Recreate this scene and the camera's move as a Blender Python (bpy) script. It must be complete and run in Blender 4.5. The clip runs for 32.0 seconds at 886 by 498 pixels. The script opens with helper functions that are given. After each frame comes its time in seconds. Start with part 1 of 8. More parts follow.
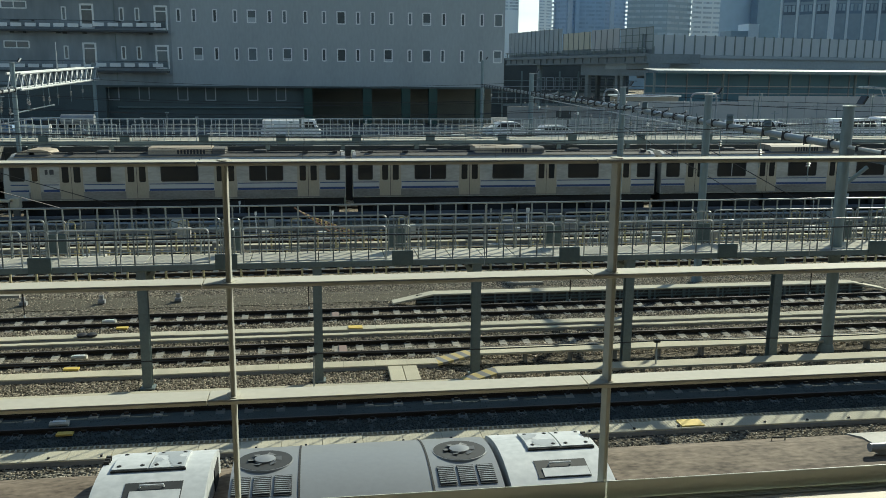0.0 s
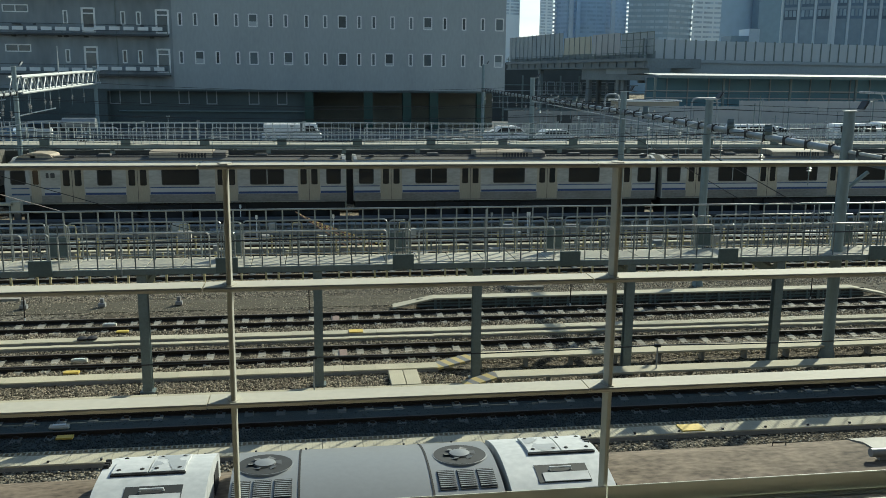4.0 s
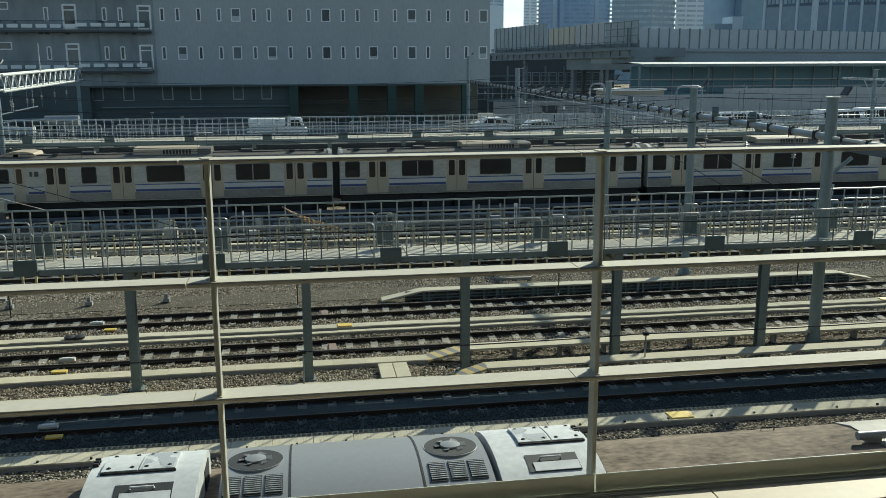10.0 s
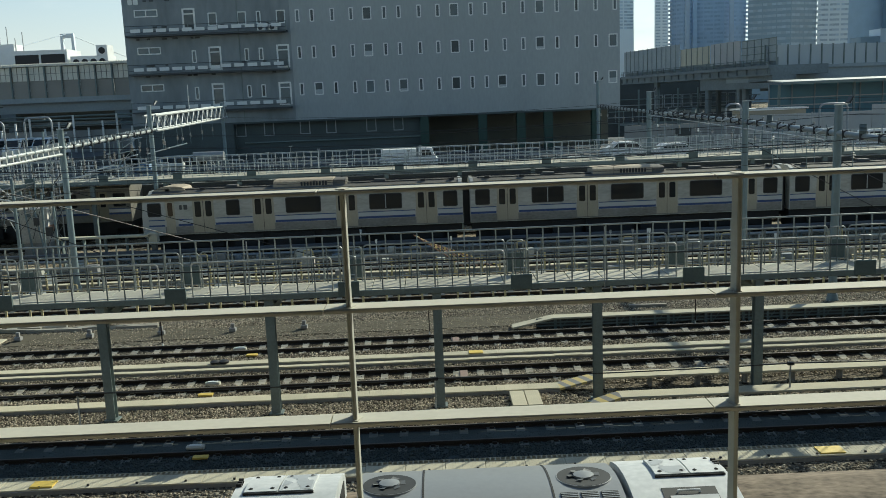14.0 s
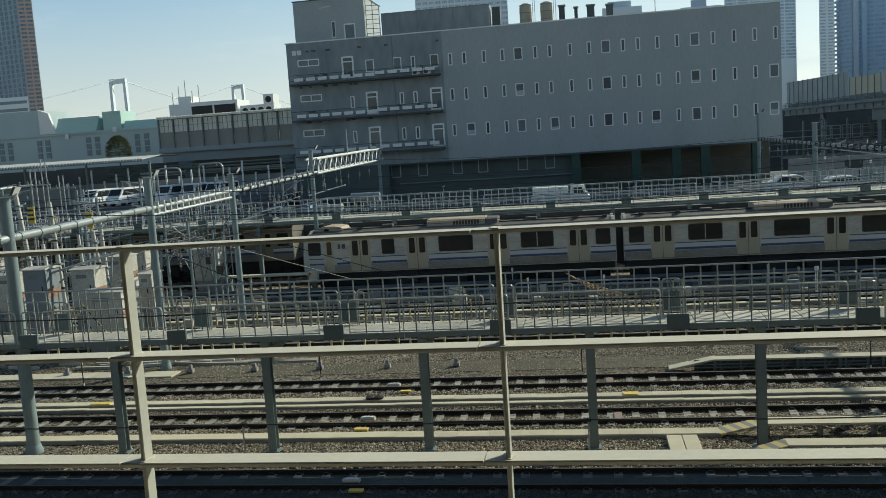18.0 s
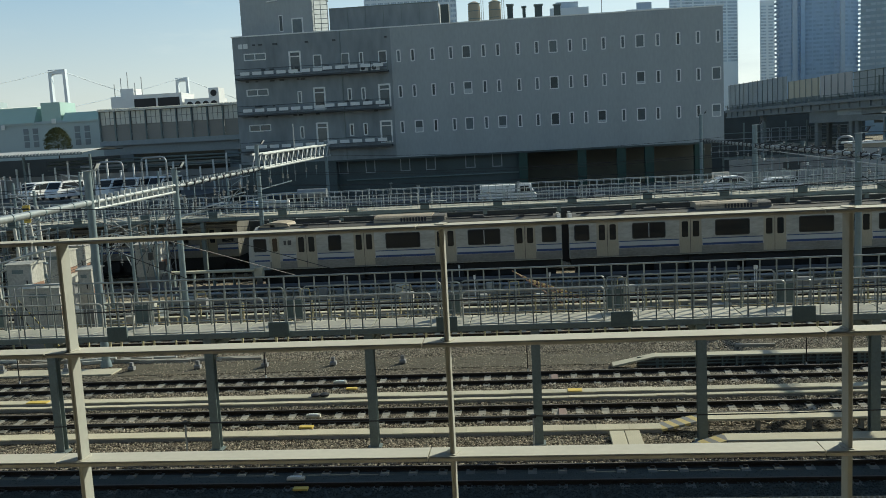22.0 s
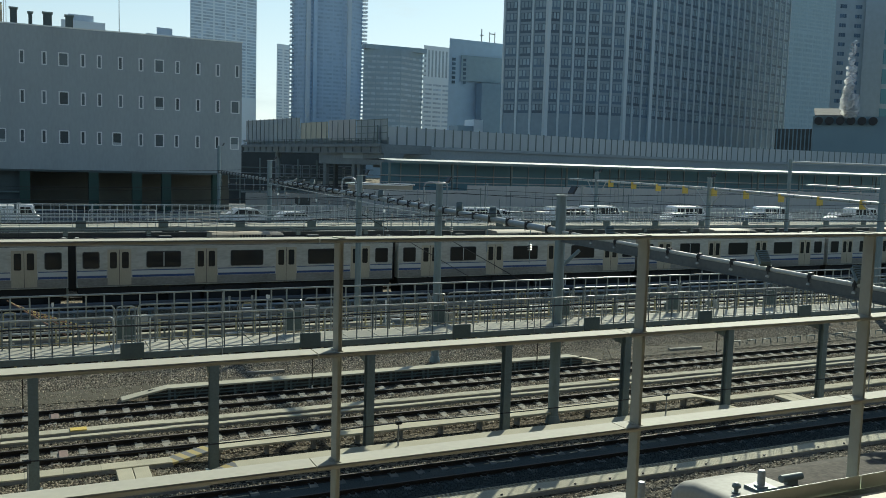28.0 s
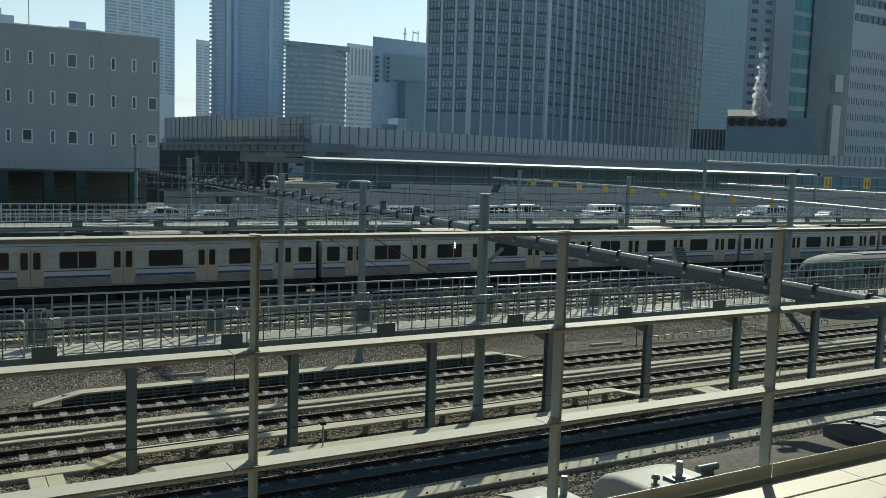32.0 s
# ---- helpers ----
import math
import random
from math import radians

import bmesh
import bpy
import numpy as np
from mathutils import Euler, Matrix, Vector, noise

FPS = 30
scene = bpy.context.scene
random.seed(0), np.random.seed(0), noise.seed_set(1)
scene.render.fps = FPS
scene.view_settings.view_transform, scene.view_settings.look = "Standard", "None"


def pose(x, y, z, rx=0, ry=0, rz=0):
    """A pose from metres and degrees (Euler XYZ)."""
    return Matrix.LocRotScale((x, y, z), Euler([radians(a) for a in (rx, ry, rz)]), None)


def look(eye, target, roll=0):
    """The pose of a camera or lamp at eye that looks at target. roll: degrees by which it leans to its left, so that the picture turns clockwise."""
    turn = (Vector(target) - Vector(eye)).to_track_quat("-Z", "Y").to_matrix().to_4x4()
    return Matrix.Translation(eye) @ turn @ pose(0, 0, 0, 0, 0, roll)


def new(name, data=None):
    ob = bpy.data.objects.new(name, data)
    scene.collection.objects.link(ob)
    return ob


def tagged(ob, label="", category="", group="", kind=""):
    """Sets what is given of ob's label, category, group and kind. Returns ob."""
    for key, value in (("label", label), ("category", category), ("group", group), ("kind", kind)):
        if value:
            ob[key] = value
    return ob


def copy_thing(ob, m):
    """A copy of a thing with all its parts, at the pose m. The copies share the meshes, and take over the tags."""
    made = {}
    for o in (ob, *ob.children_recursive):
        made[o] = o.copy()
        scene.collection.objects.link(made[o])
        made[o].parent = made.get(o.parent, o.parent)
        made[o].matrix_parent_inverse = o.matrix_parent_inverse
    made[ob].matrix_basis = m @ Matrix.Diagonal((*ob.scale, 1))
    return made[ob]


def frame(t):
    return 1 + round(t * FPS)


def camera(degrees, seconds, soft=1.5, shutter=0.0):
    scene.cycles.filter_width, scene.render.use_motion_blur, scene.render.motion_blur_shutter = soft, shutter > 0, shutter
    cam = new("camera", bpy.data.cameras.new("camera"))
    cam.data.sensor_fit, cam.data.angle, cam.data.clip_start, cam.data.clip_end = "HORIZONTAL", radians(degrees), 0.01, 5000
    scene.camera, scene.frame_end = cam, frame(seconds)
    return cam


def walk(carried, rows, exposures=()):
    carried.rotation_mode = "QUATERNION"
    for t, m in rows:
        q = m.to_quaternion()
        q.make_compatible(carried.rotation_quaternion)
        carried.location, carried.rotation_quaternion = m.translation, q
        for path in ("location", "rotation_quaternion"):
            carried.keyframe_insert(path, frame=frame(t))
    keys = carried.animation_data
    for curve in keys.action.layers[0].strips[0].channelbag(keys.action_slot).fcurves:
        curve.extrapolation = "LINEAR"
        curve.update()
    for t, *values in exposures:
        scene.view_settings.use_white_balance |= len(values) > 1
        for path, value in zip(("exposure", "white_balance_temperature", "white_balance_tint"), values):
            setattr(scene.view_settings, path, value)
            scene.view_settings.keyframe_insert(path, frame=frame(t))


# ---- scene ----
cam = camera(53.54, 32.0, soft=0.6)
# seconds, place, yaw, pitch, roll
PATH = [
    (0.0, -0.016, 0.015, 9.005, -8.28, -11.33, 0.46), (0.5, -0.015, 0.018, 9.004, -8.30, -11.27, 0.49), (1.0, -0.015, 0.016, 9.004, -8.32, -11.20, 0.54),
    (1.5, -0.016, 0.015, 9.004, -8.32, -11.14, 0.54), (2.0, -0.016, 0.016, 9.004, -8.30, -11.12, 0.60), (2.5, -0.016, 0.017, 9.004, -8.30, -11.10, 0.64),
    (3.0, -0.016, 0.016, 9.004, -8.25, -11.07, 0.67), (3.5, -0.016, 0.017, 9.004, -8.24, -11.05, 0.62), (5.5, -0.015, 0.020, 9.002, -8.23, -11.12, 0.47),
    (6.0, -0.015, 0.019, 9.003, -8.22, -11.11, 0.44), (6.5, -0.014, 0.021, 9.003, -8.22, -11.07, 0.36), (7.0, -0.012, 0.021, 9.002, -8.31, -11.10, 0.27),
    (7.5, -0.011, 0.018, 9.002, -8.47, -11.22, 0.13), (8.0, -0.010, 0.018, 9.002, -8.77, -11.40, 0.08), (8.5, -0.009, 0.020, 9.001, -8.98, -11.49, 0.07),
    (9.0, -0.006, 0.018, 9.001, -9.04, -11.53, -0.04), (9.5, -0.006, 0.018, 9.002, -9.01, -11.60, -0.19), (10.0, -0.005, 0.020, 9.000, -9.04, -11.56, -0.26),
    (10.5, -0.005, 0.019, 9.001, -9.07, -11.34, -0.32), (11.0, -0.003, 0.019, 9.000, -9.17, -10.70, -0.16), (11.5, -0.001, 0.020, 8.999, -9.21, -9.93, 0.17),
    (12.0, 0.000, 0.021, 8.998, -8.67, -9.63, 0.15), (12.5, -0.003, 0.020, 8.999, -7.16, -9.76, -0.26), (13.0, -0.005, 0.012, 9.001, -4.42, -10.06, -1.23),
    (13.5, -0.007, 0.008, 9.002, -2.20, -9.89, -1.90), (14.0, -0.006, 0.007, 9.001, -0.45, -9.61, -2.31), (14.5, -0.006, 0.010, 9.000, 0.64, -9.39, -2.39),
    (16.5, -0.012, -0.002, 9.001, 4.21, -6.19, -2.03), (17.0, -0.011, -0.010, 9.004, 6.18, -6.39, -2.75), (17.5, -0.010, -0.012, 9.004, 8.27, -6.77, -3.38),
    (18.0, -0.010, -0.014, 9.004, 9.36, -6.60, -3.75), (18.5, -0.006, -0.024, 9.006, 9.63, -6.45, -3.83), (19.0, -0.004, -0.024, 9.005, 9.66, -6.60, -3.94),
    (19.5, -0.004, -0.022, 9.005, 9.52, -6.69, -3.87), (20.0, -0.005, -0.022, 9.006, 9.32, -6.79, -3.82), (20.5, -0.005, -0.021, 9.005, 8.89, -7.01, -3.69),
    (21.0, -0.004, -0.019, 9.004, 8.23, -7.04, -3.49), (21.5, -0.006, -0.015, 9.002, 7.24, -7.14, -3.21), (22.0, -0.005, -0.011, 9.000, 5.91, -6.98, -2.97),
    (22.5, -0.006, -0.010, 9.002, 4.41, -6.62, -2.78), (23.0, -0.004, -0.013, 9.005, 2.08, -5.90, -2.45), (23.5, -0.001, -0.017, 9.005, -1.68, -5.99, -2.27),
    (24.0, 0.003, -0.014, 9.002, -5.52, -6.36, -1.84), (24.5, 0.010, -0.011, 9.000, -9.67, -6.75, -1.13), (25.0, 0.016, -0.013, 8.997, -13.83, -7.15, -0.27),
    (25.5, 0.022, -0.012, 8.993, -16.95, -6.94, 0.52), (26.0, 0.027, -0.014, 8.994, -19.91, -6.37, 1.00), (26.5, 0.034, -0.005, 8.992, -22.13, -5.96, 1.08),
    (28.5, 0.038, 0.001, 8.984, -25.47, -5.38, 1.68), (29.0, 0.041, 0.003, 8.984, -25.94, -5.39, 1.58), (29.5, 0.052, 0.010, 8.980, -26.82, -5.35, 1.61),
    (30.0, 0.059, 0.019, 8.977, -28.01, -5.33, 1.68), (30.5, 0.059, 0.013, 8.979, -29.02, -5.16, 1.63), (31.0, 0.065, 0.020, 8.978, -29.63, -5.22, 1.67),
    (31.5, 0.061, 0.017, 8.978, -29.93, -5.29, 1.68), (32.0, 0.063, 0.016, 8.977, -30.01, -5.34, 1.75),
]


def held(x, y, z, yaw, pitch, roll):
    return pose(x, y, z, 90 + pitch, 0, yaw) @ pose(0, 0, 0, 0, 0, roll)


walk(cam, [(t, held(*p)) for t, *p in PATH], [(0, 0.19, 6280, -3), (12, 0.18, 6280, -3), (17, -0.05, 6430, -1), (23, -0.05, 6400, -1), (26, 0.0, 6210, -3), (32, -0.06, 6220, -3)])

# ---- light ----
SUN = Vector((1.2, 1.21, 1.0)).normalized()
world = bpy.data.worlds.new("sky")
scene.world = world
world.use_nodes = True
wn = world.node_tree.nodes
sky = wn.new("ShaderNodeTexSky")
sky.sky_type, sky.sun_disc = "NISHITA", False
sky.sun_elevation = math.asin(SUN.z)
sky.sun_rotation = math.atan2(SUN.x, SUN.y)
sky.air_density, sky.dust_density, sky.ozone_density = 1.0, 0.6, 3.0
wl = world.node_tree.links
dim = wn.new("ShaderNodeVectorMath")
dim.operation = "SCALE"
dim.inputs["Scale"].default_value = 0.1
wl.new(sky.outputs[0], dim.inputs[0])
# thin haze towards the horizon
co = wn.new("ShaderNodeTexCoord")
up_ = wn.new("ShaderNodeSeparateXYZ")
wl.new(co.outputs["Generated"], up_.inputs[0])
fade = wn.new("ShaderNodeMapRange")
fade.interpolation_type = "SMOOTHSTEP"
fade.inputs["From Min"].default_value, fade.inputs["From Max"].default_value = 0.0, 0.5
fade.inputs["To Min"].default_value, fade.inputs["To Max"].default_value = 0.92, 0.0
wl.new(up_.outputs["Z"], fade.inputs["Value"])
# the haze is paler towards the sun and bluer away from it
facing = wn.new("ShaderNodeVectorMath")
facing.operation = "DOT_PRODUCT"
facing.inputs[1].default_value = Vector((SUN.x, SUN.y, 0)).normalized()
wl.new(co.outputs["Generated"], facing.inputs[0])
side = wn.new("ShaderNodeMapRange")
side.interpolation_type = "SMOOTHSTEP"
side.inputs["From Min"].default_value, side.inputs["From Max"].default_value = 0.2, 1.0
wl.new(facing.outputs["Value"], side.inputs["Value"])
tone = []
for low, mid_, high in (((0.80, 0.76, 0.66), (0.70, 0.74, 0.74), (0.37, 0.60, 0.85)), ((1.08, 1.06, 0.98), (0.98, 1.04, 1.06), (0.76, 0.93, 1.03))):
    cr = wn.new("ShaderNodeValToRGB")
    ce = cr.color_ramp.elements
    ce[0].position, ce[0].color = 0.0, (*low, 1)
    ce[1].position, ce[1].color = 0.22, (*high, 1)
    ce.new(0.07).color = (*mid_, 1)
    wl.new(up_.outputs["Z"], cr.inputs[0])
    tone.append(cr)
hazy = wn.new("ShaderNodeMix")
hazy.data_type = "RGBA"
wl.new(side.outputs[0], hazy.inputs["Factor"])
wl.new(tone[0].outputs[0], hazy.inputs["A"])
wl.new(tone[1].outputs[0], hazy.inputs["B"])
# a few thin streaks of high cloud
cm = wn.new("ShaderNodeMapping")
cm.inputs["Scale"].default_value, cm.inputs["Rotation"].default_value = (2.2, 2.2, 9.0), (0.25, 0.12, 0.3)
wl.new(co.outputs["Generated"], cm.inputs["Vector"])
cn = wn.new("ShaderNodeTexNoise")
cn.inputs["Scale"].default_value, cn.inputs["Detail"].default_value, cn.inputs["Roughness"].default_value = 2.1, 7.0, 0.62
wl.new(cm.outputs[0], cn.inputs["Vector"])
cf = wn.new("ShaderNodeMapRange")
cf.interpolation_type = "SMOOTHSTEP"
cf.inputs["From Min"].default_value, cf.inputs["From Max"].default_value = 0.52, 0.78
cf.inputs["To Max"].default_value = 0.55
wl.new(cn.outputs["Fac"], cf.inputs["Value"])
hz = wn.new("ShaderNodeMix")
hz.data_type = "RGBA"
wl.new(fade.outputs[0], hz.inputs["Factor"])
wl.new(dim.outputs[0], hz.inputs["A"])
wl.new(hazy.outputs["Result"], hz.inputs["B"])
cloud = wn.new("ShaderNodeMix")
cloud.data_type = "RGBA"
cloud.inputs["B"].default_value = (0.74, 0.80, 0.83, 1)
wl.new(cf.outputs[0], cloud.inputs["Factor"])
wl.new(hz.outputs["Result"], cloud.inputs["A"])
wl.new(cloud.outputs["Result"], wn["Background"].inputs[0])
wn["Background"].inputs[1].default_value = 1.0
lamp = bpy.data.lights.new("sun", "SUN")
lamp.energy, lamp.angle, lamp.color = 5.0, radians(0.55), (1.0, 0.93, 0.79)
sun = new("sun", lamp)
sun.matrix_world = look(SUN * 200, (0, 0, 0))

# ---- materials ----


def mat(name, rgb, rough=0.75, metal=0.0, var=0.18, coarse=0.6, fine=14.0, bump=0.0, piece=0.0, island=False, spec=0.5, stretch=(1, 1, 1), tint=None):
    """A surface with stains at a coarse scale and grain at a fine one, in world metres."""
    m = bpy.data.materials.new(name)
    m.use_nodes = True
    nt = m.node_tree
    N, L = nt.nodes, nt.links
    b = N["Principled BSDF"]
    geo = N.new("ShaderNodeNewGeometry")
    mp = N.new("ShaderNodeMapping")
    mp.inputs["Scale"].default_value = stretch
    L.new(geo.outputs["Position"], mp.inputs["Vector"])
    n1, n2 = N.new("ShaderNodeTexNoise"), N.new("ShaderNodeTexNoise")
    for n, s, d in ((n1, coarse, 5.0), (n2, fine, 3.0)):
        n.inputs["Scale"].default_value, n.inputs["Detail"].default_value = s, d
        L.new(mp.outputs[0], n.inputs["Vector"])
    add = N.new("ShaderNodeMath")
    add.operation = "ADD"
    L.new(n1.outputs["Fac"], add.inputs[0])
    L.new(n2.outputs["Fac"], add.inputs[1])
    last = add
    if piece:
        info = N.new("ShaderNodeObjectInfo")
        k = N.new("ShaderNodeMath")
        k.operation = "MULTIPLY_ADD"
        L.new(geo.outputs["Random Per Island"] if island else info.outputs["Random"], k.inputs[0])
        k.inputs[1].default_value = piece
        L.new(add.outputs[0], k.inputs[2])
        last = k
    rng = N.new("ShaderNodeMapRange")
    rng.inputs["From Min"].default_value, rng.inputs["From Max"].default_value = 0.6, 1.4 + piece
    L.new(last.outputs[0], rng.inputs["Value"])
    mix = N.new("ShaderNodeMix")
    mix.data_type = "RGBA"
    lo = [c * (1 - var) for c in rgb]
    hi = [min(1, c * (1 + var)) for c in (tint or rgb)]
    mix.inputs["A"].default_value, mix.inputs["B"].default_value = (*lo, 1), (*hi, 1)
    L.new(rng.outputs[0], mix.inputs["Factor"])
    L.new(mix.outputs["Result"], b.inputs["Base Color"])
    b.inputs["Roughness"].default_value, b.inputs["Metallic"].default_value = rough, metal
    b.inputs["Specular IOR Level"].default_value = min(spec, 0.2) if rough >= 0.85 else spec
    if bump:
        bp = N.new("ShaderNodeBump")
        bp.inputs["Strength"].default_value, bp.inputs["Distance"].default_value = bump, 0.02
        L.new(n2.outputs["Fac"], bp.inputs["Height"])
        L.new(bp.outputs[0], b.inputs["Normal"])
    return m


def stones(name, dark, light, size, tint, relief=1.0):
    """Crushed stone: cells of their own grey, with relief, and large stains."""
    m = bpy.data.materials.new(name)
    m.use_nodes = True
    nt = m.node_tree
    N, L = nt.nodes, nt.links
    b = N["Principled BSDF"]
    geo = N.new("ShaderNodeNewGeometry")
    v = N.new("ShaderNodeTexVoronoi")
    v.inputs["Scale"].default_value = 1 / size
    L.new(geo.outputs["Position"], v.inputs["Vector"])
    sep = N.new("ShaderNodeSeparateColor")
    L.new(v.outputs["Color"], sep.inputs[0])
    big = N.new("ShaderNodeTexNoise")
    big.inputs["Scale"].default_value, big.inputs["Detail"].default_value = 0.35, 6.0
    mp = N.new("ShaderNodeMapping")
    mp.inputs["Scale"].default_value = (0.35, 1, 1)
    L.new(geo.outputs["Position"], mp.inputs["Vector"])
    L.new(mp.outputs[0], big.inputs["Vector"])
    ramp = N.new("ShaderNodeValToRGB")
    e = ramp.color_ramp.elements
    e[0].color, e[1].color = (*dark, 1), (*light, 1)
    e[0].position, e[1].position = 0.1, 0.95
    L.new(sep.outputs[0], ramp.inputs[0])
    mix = N.new("ShaderNodeMix")
    mix.data_type, mix.blend_type = "RGBA", "MULTIPLY"
    stain = N.new("ShaderNodeValToRGB")
    s = stain.color_ramp.elements
    s[0].color, s[1].color = (*tint, 1), (1, 1, 1, 1)
    s[0].position, s[1].position = 0.35, 0.62
    L.new(big.outputs["Fac"], stain.inputs[0])
    mix.inputs["Factor"].default_value = 1.0
    L.new(ramp.outputs[0], mix.inputs["A"])
    L.new(stain.outputs[0], mix.inputs["B"])
    L.new(mix.outputs["Result"], b.inputs["Base Color"])
    b.inputs["Roughness"].default_value, b.inputs["Specular IOR Level"].default_value = 0.95, 0.12
    bp = N.new("ShaderNodeBump")
    bp.inputs["Strength"].default_value, bp.inputs["Distance"].default_value = relief, size * 0.7
    bp.invert = True
    L.new(v.outputs["Distance"], bp.inputs["Height"])
    L.new(bp.outputs[0], b.inputs["Normal"])
    return m


def striped(name, a, b_, pitch, share=0.5, slope=1.0, rough=0.6):
    """Hazard stripes along x and z."""
    m = bpy.data.materials.new(name)
    m.use_nodes = True
    nt = m.node_tree
    N, L = nt.nodes, nt.links
    geo = N.new("ShaderNodeNewGeometry")
    sep = N.new("ShaderNodeSeparateXYZ")
    L.new(geo.outputs["Position"], sep.inputs[0])
    k = N.new("ShaderNodeMath")
    k.operation = "MULTIPLY_ADD"
    L.new(sep.outputs["Y"], k.inputs[0])
    k.inputs[1].default_value = slope
    L.new(sep.outputs["X"], k.inputs[2])
    w = N.new("ShaderNodeMath")
    w.operation = "PINGPONG"
    w.inputs[1].default_value = pitch
    L.new(k.outputs[0], w.inputs[0])
    c = N.new("ShaderNodeMath")
    c.operation = "GREATER_THAN"
    c.inputs[1].default_value = pitch * share
    L.new(w.outputs[0], c.inputs[0])
    mix = N.new("ShaderNodeMix")
    mix.data_type = "RGBA"
    mix.inputs["A"].default_value, mix.inputs["B"].default_value = (*a, 1), (*b_, 1)
    L.new(c.outputs[0], mix.inputs["Factor"])
    L.new(mix.outputs["Result"], N["Principled BSDF"].inputs["Base Color"])
    N["Principled BSDF"].inputs["Roughness"].default_value = rough
    return m


BALLAST = stones("ballast", (0.03, 0.028, 0.022), (0.30, 0.27, 0.21), 0.085, (0.62, 0.56, 0.5))
EARTH = stones("far_ballast", (0.085, 0.074, 0.055), (0.52, 0.45, 0.33), 0.09, (0.6, 0.55, 0.48), 0.45)
CONCRETE = mat("concrete", (0.50, 0.465, 0.355), 0.9, var=0.2, coarse=1.2, fine=30, bump=0.15, piece=0.35)
CONCRETE_GREY = mat("grey_concrete", (0.27, 0.27, 0.26), 0.9, var=0.2, coarse=0.5, fine=20, bump=0.1)
ASPHALT = mat("asphalt", (0.105, 0.094, 0.068), 0.98, var=0.3, coarse=0.9, fine=40, bump=0.2)
RUST = mat("rusty_steel", (0.038, 0.033, 0.028), 0.9, 0.0, var=0.3, coarse=2, fine=30)
RAILHEAD = mat("polished_rail", (0.10, 0.09, 0.08), 0.75, 0.2, var=0.2)
# the railing's cream again, darker: the uprights' backlit shade is in the colour
UPRIGHT = mat("shaded_cream_paint", (0.385, 0.385, 0.34), 0.75, var=0.08, coarse=1.8, fine=40, spec=0.25)
# dark sleepers: on the nearest track the walkway's shadow is in their colour
SLEEPER_DARK = mat("dark_sleeper_concrete", (0.155, 0.165, 0.155), 0.9, var=0.3, coarse=1.5, fine=25, piece=0.8)
SLEEPER = mat("sleeper_concrete", (0.33, 0.31, 0.26), 0.9, var=0.3, coarse=1.5, fine=25, piece=0.8)
STEEL = mat("galvanised_steel", (0.33, 0.35, 0.36), 0.5, 0.55, var=0.2, coarse=1.5, fine=20)
STEEL_DARK = mat("blue_grey_paint", (0.165, 0.205, 0.20), 0.55, 0.05, var=0.2, coarse=1.0, fine=15)
TUBE = mat("tube_grey_paint", (0.29, 0.315, 0.305), 0.32, 0.3, var=0.15, coarse=2)
CREAM = mat("cream_paint", (0.55, 0.53, 0.455), 0.72, var=0.07, coarse=1.8, fine=40, bump=0.02, spec=0.15)
CREAM_FLOOR = mat("cream_floor", (0.53, 0.465, 0.36), 0.6, var=0.08, coarse=1.0, fine=30)
GREY_PAINT = mat("toe_plate_paint", (0.66, 0.68, 0.60), 0.5, var=0.08, coarse=2)
DECKBOARD = mat("deck_board", (0.49, 0.465, 0.385), 0.95, var=0.22, coarse=0.8, fine=18, piece=0.5, spec=0.1)
YELLOW = mat("yellow_paint", (0.66, 0.48, 0.10), 0.6, var=0.15, coarse=3)
YELLOW_PALE = mat("faded_yellow_paint", (0.46, 0.40, 0.22), 0.7, var=0.25, coarse=2)
HAZARD = striped("hazard_stripes", (0.60, 0.48, 0.20), (0.26, 0.255, 0.24), 0.17, 0.5, 0.35)
BLACK = mat("black_rubber", (0.02, 0.02, 0.022), 0.6, var=0.2)
WHITE = mat("white_paint", (0.76, 0.77, 0.76), 0.4, var=0.06, coarse=1.5, fine=25)
# stones of the nearest track, with the walkway's shadow put into the colour
STONE_DARK = mat("shadow_toned_stone", (0.066, 0.083, 0.083), 0.9, var=0.15, coarse=0.4, fine=30, piece=2.5, island=True, tint=(0.082, 0.099, 0.099), spec=0.1)
STONE = mat("ballast_stone", (0.085, 0.077, 0.06), 0.9, var=0.95, coarse=0.4, fine=30, piece=2.5, island=True, tint=(0.34, 0.297, 0.226), spec=0.15)
STONE_STRIP = mat("dark_strip_stone", (0.04, 0.034, 0.028), 0.95, var=0.4, coarse=0.8, fine=30, piece=1.0, island=True, tint=(0.07, 0.06, 0.05), spec=0.1)
PINK = mat("pink_painted_sleeper", (0.25, 0.185, 0.16), 0.85, var=0.2)

# bed as wide as the walkway's shadow, which is put into its colour
SHADOW_BED = mat("shadow_toned_bed", (0.068, 0.085, 0.084), 0.9, var=0.3, coarse=0.5, fine=25, bump=0.3, spec=0.2)


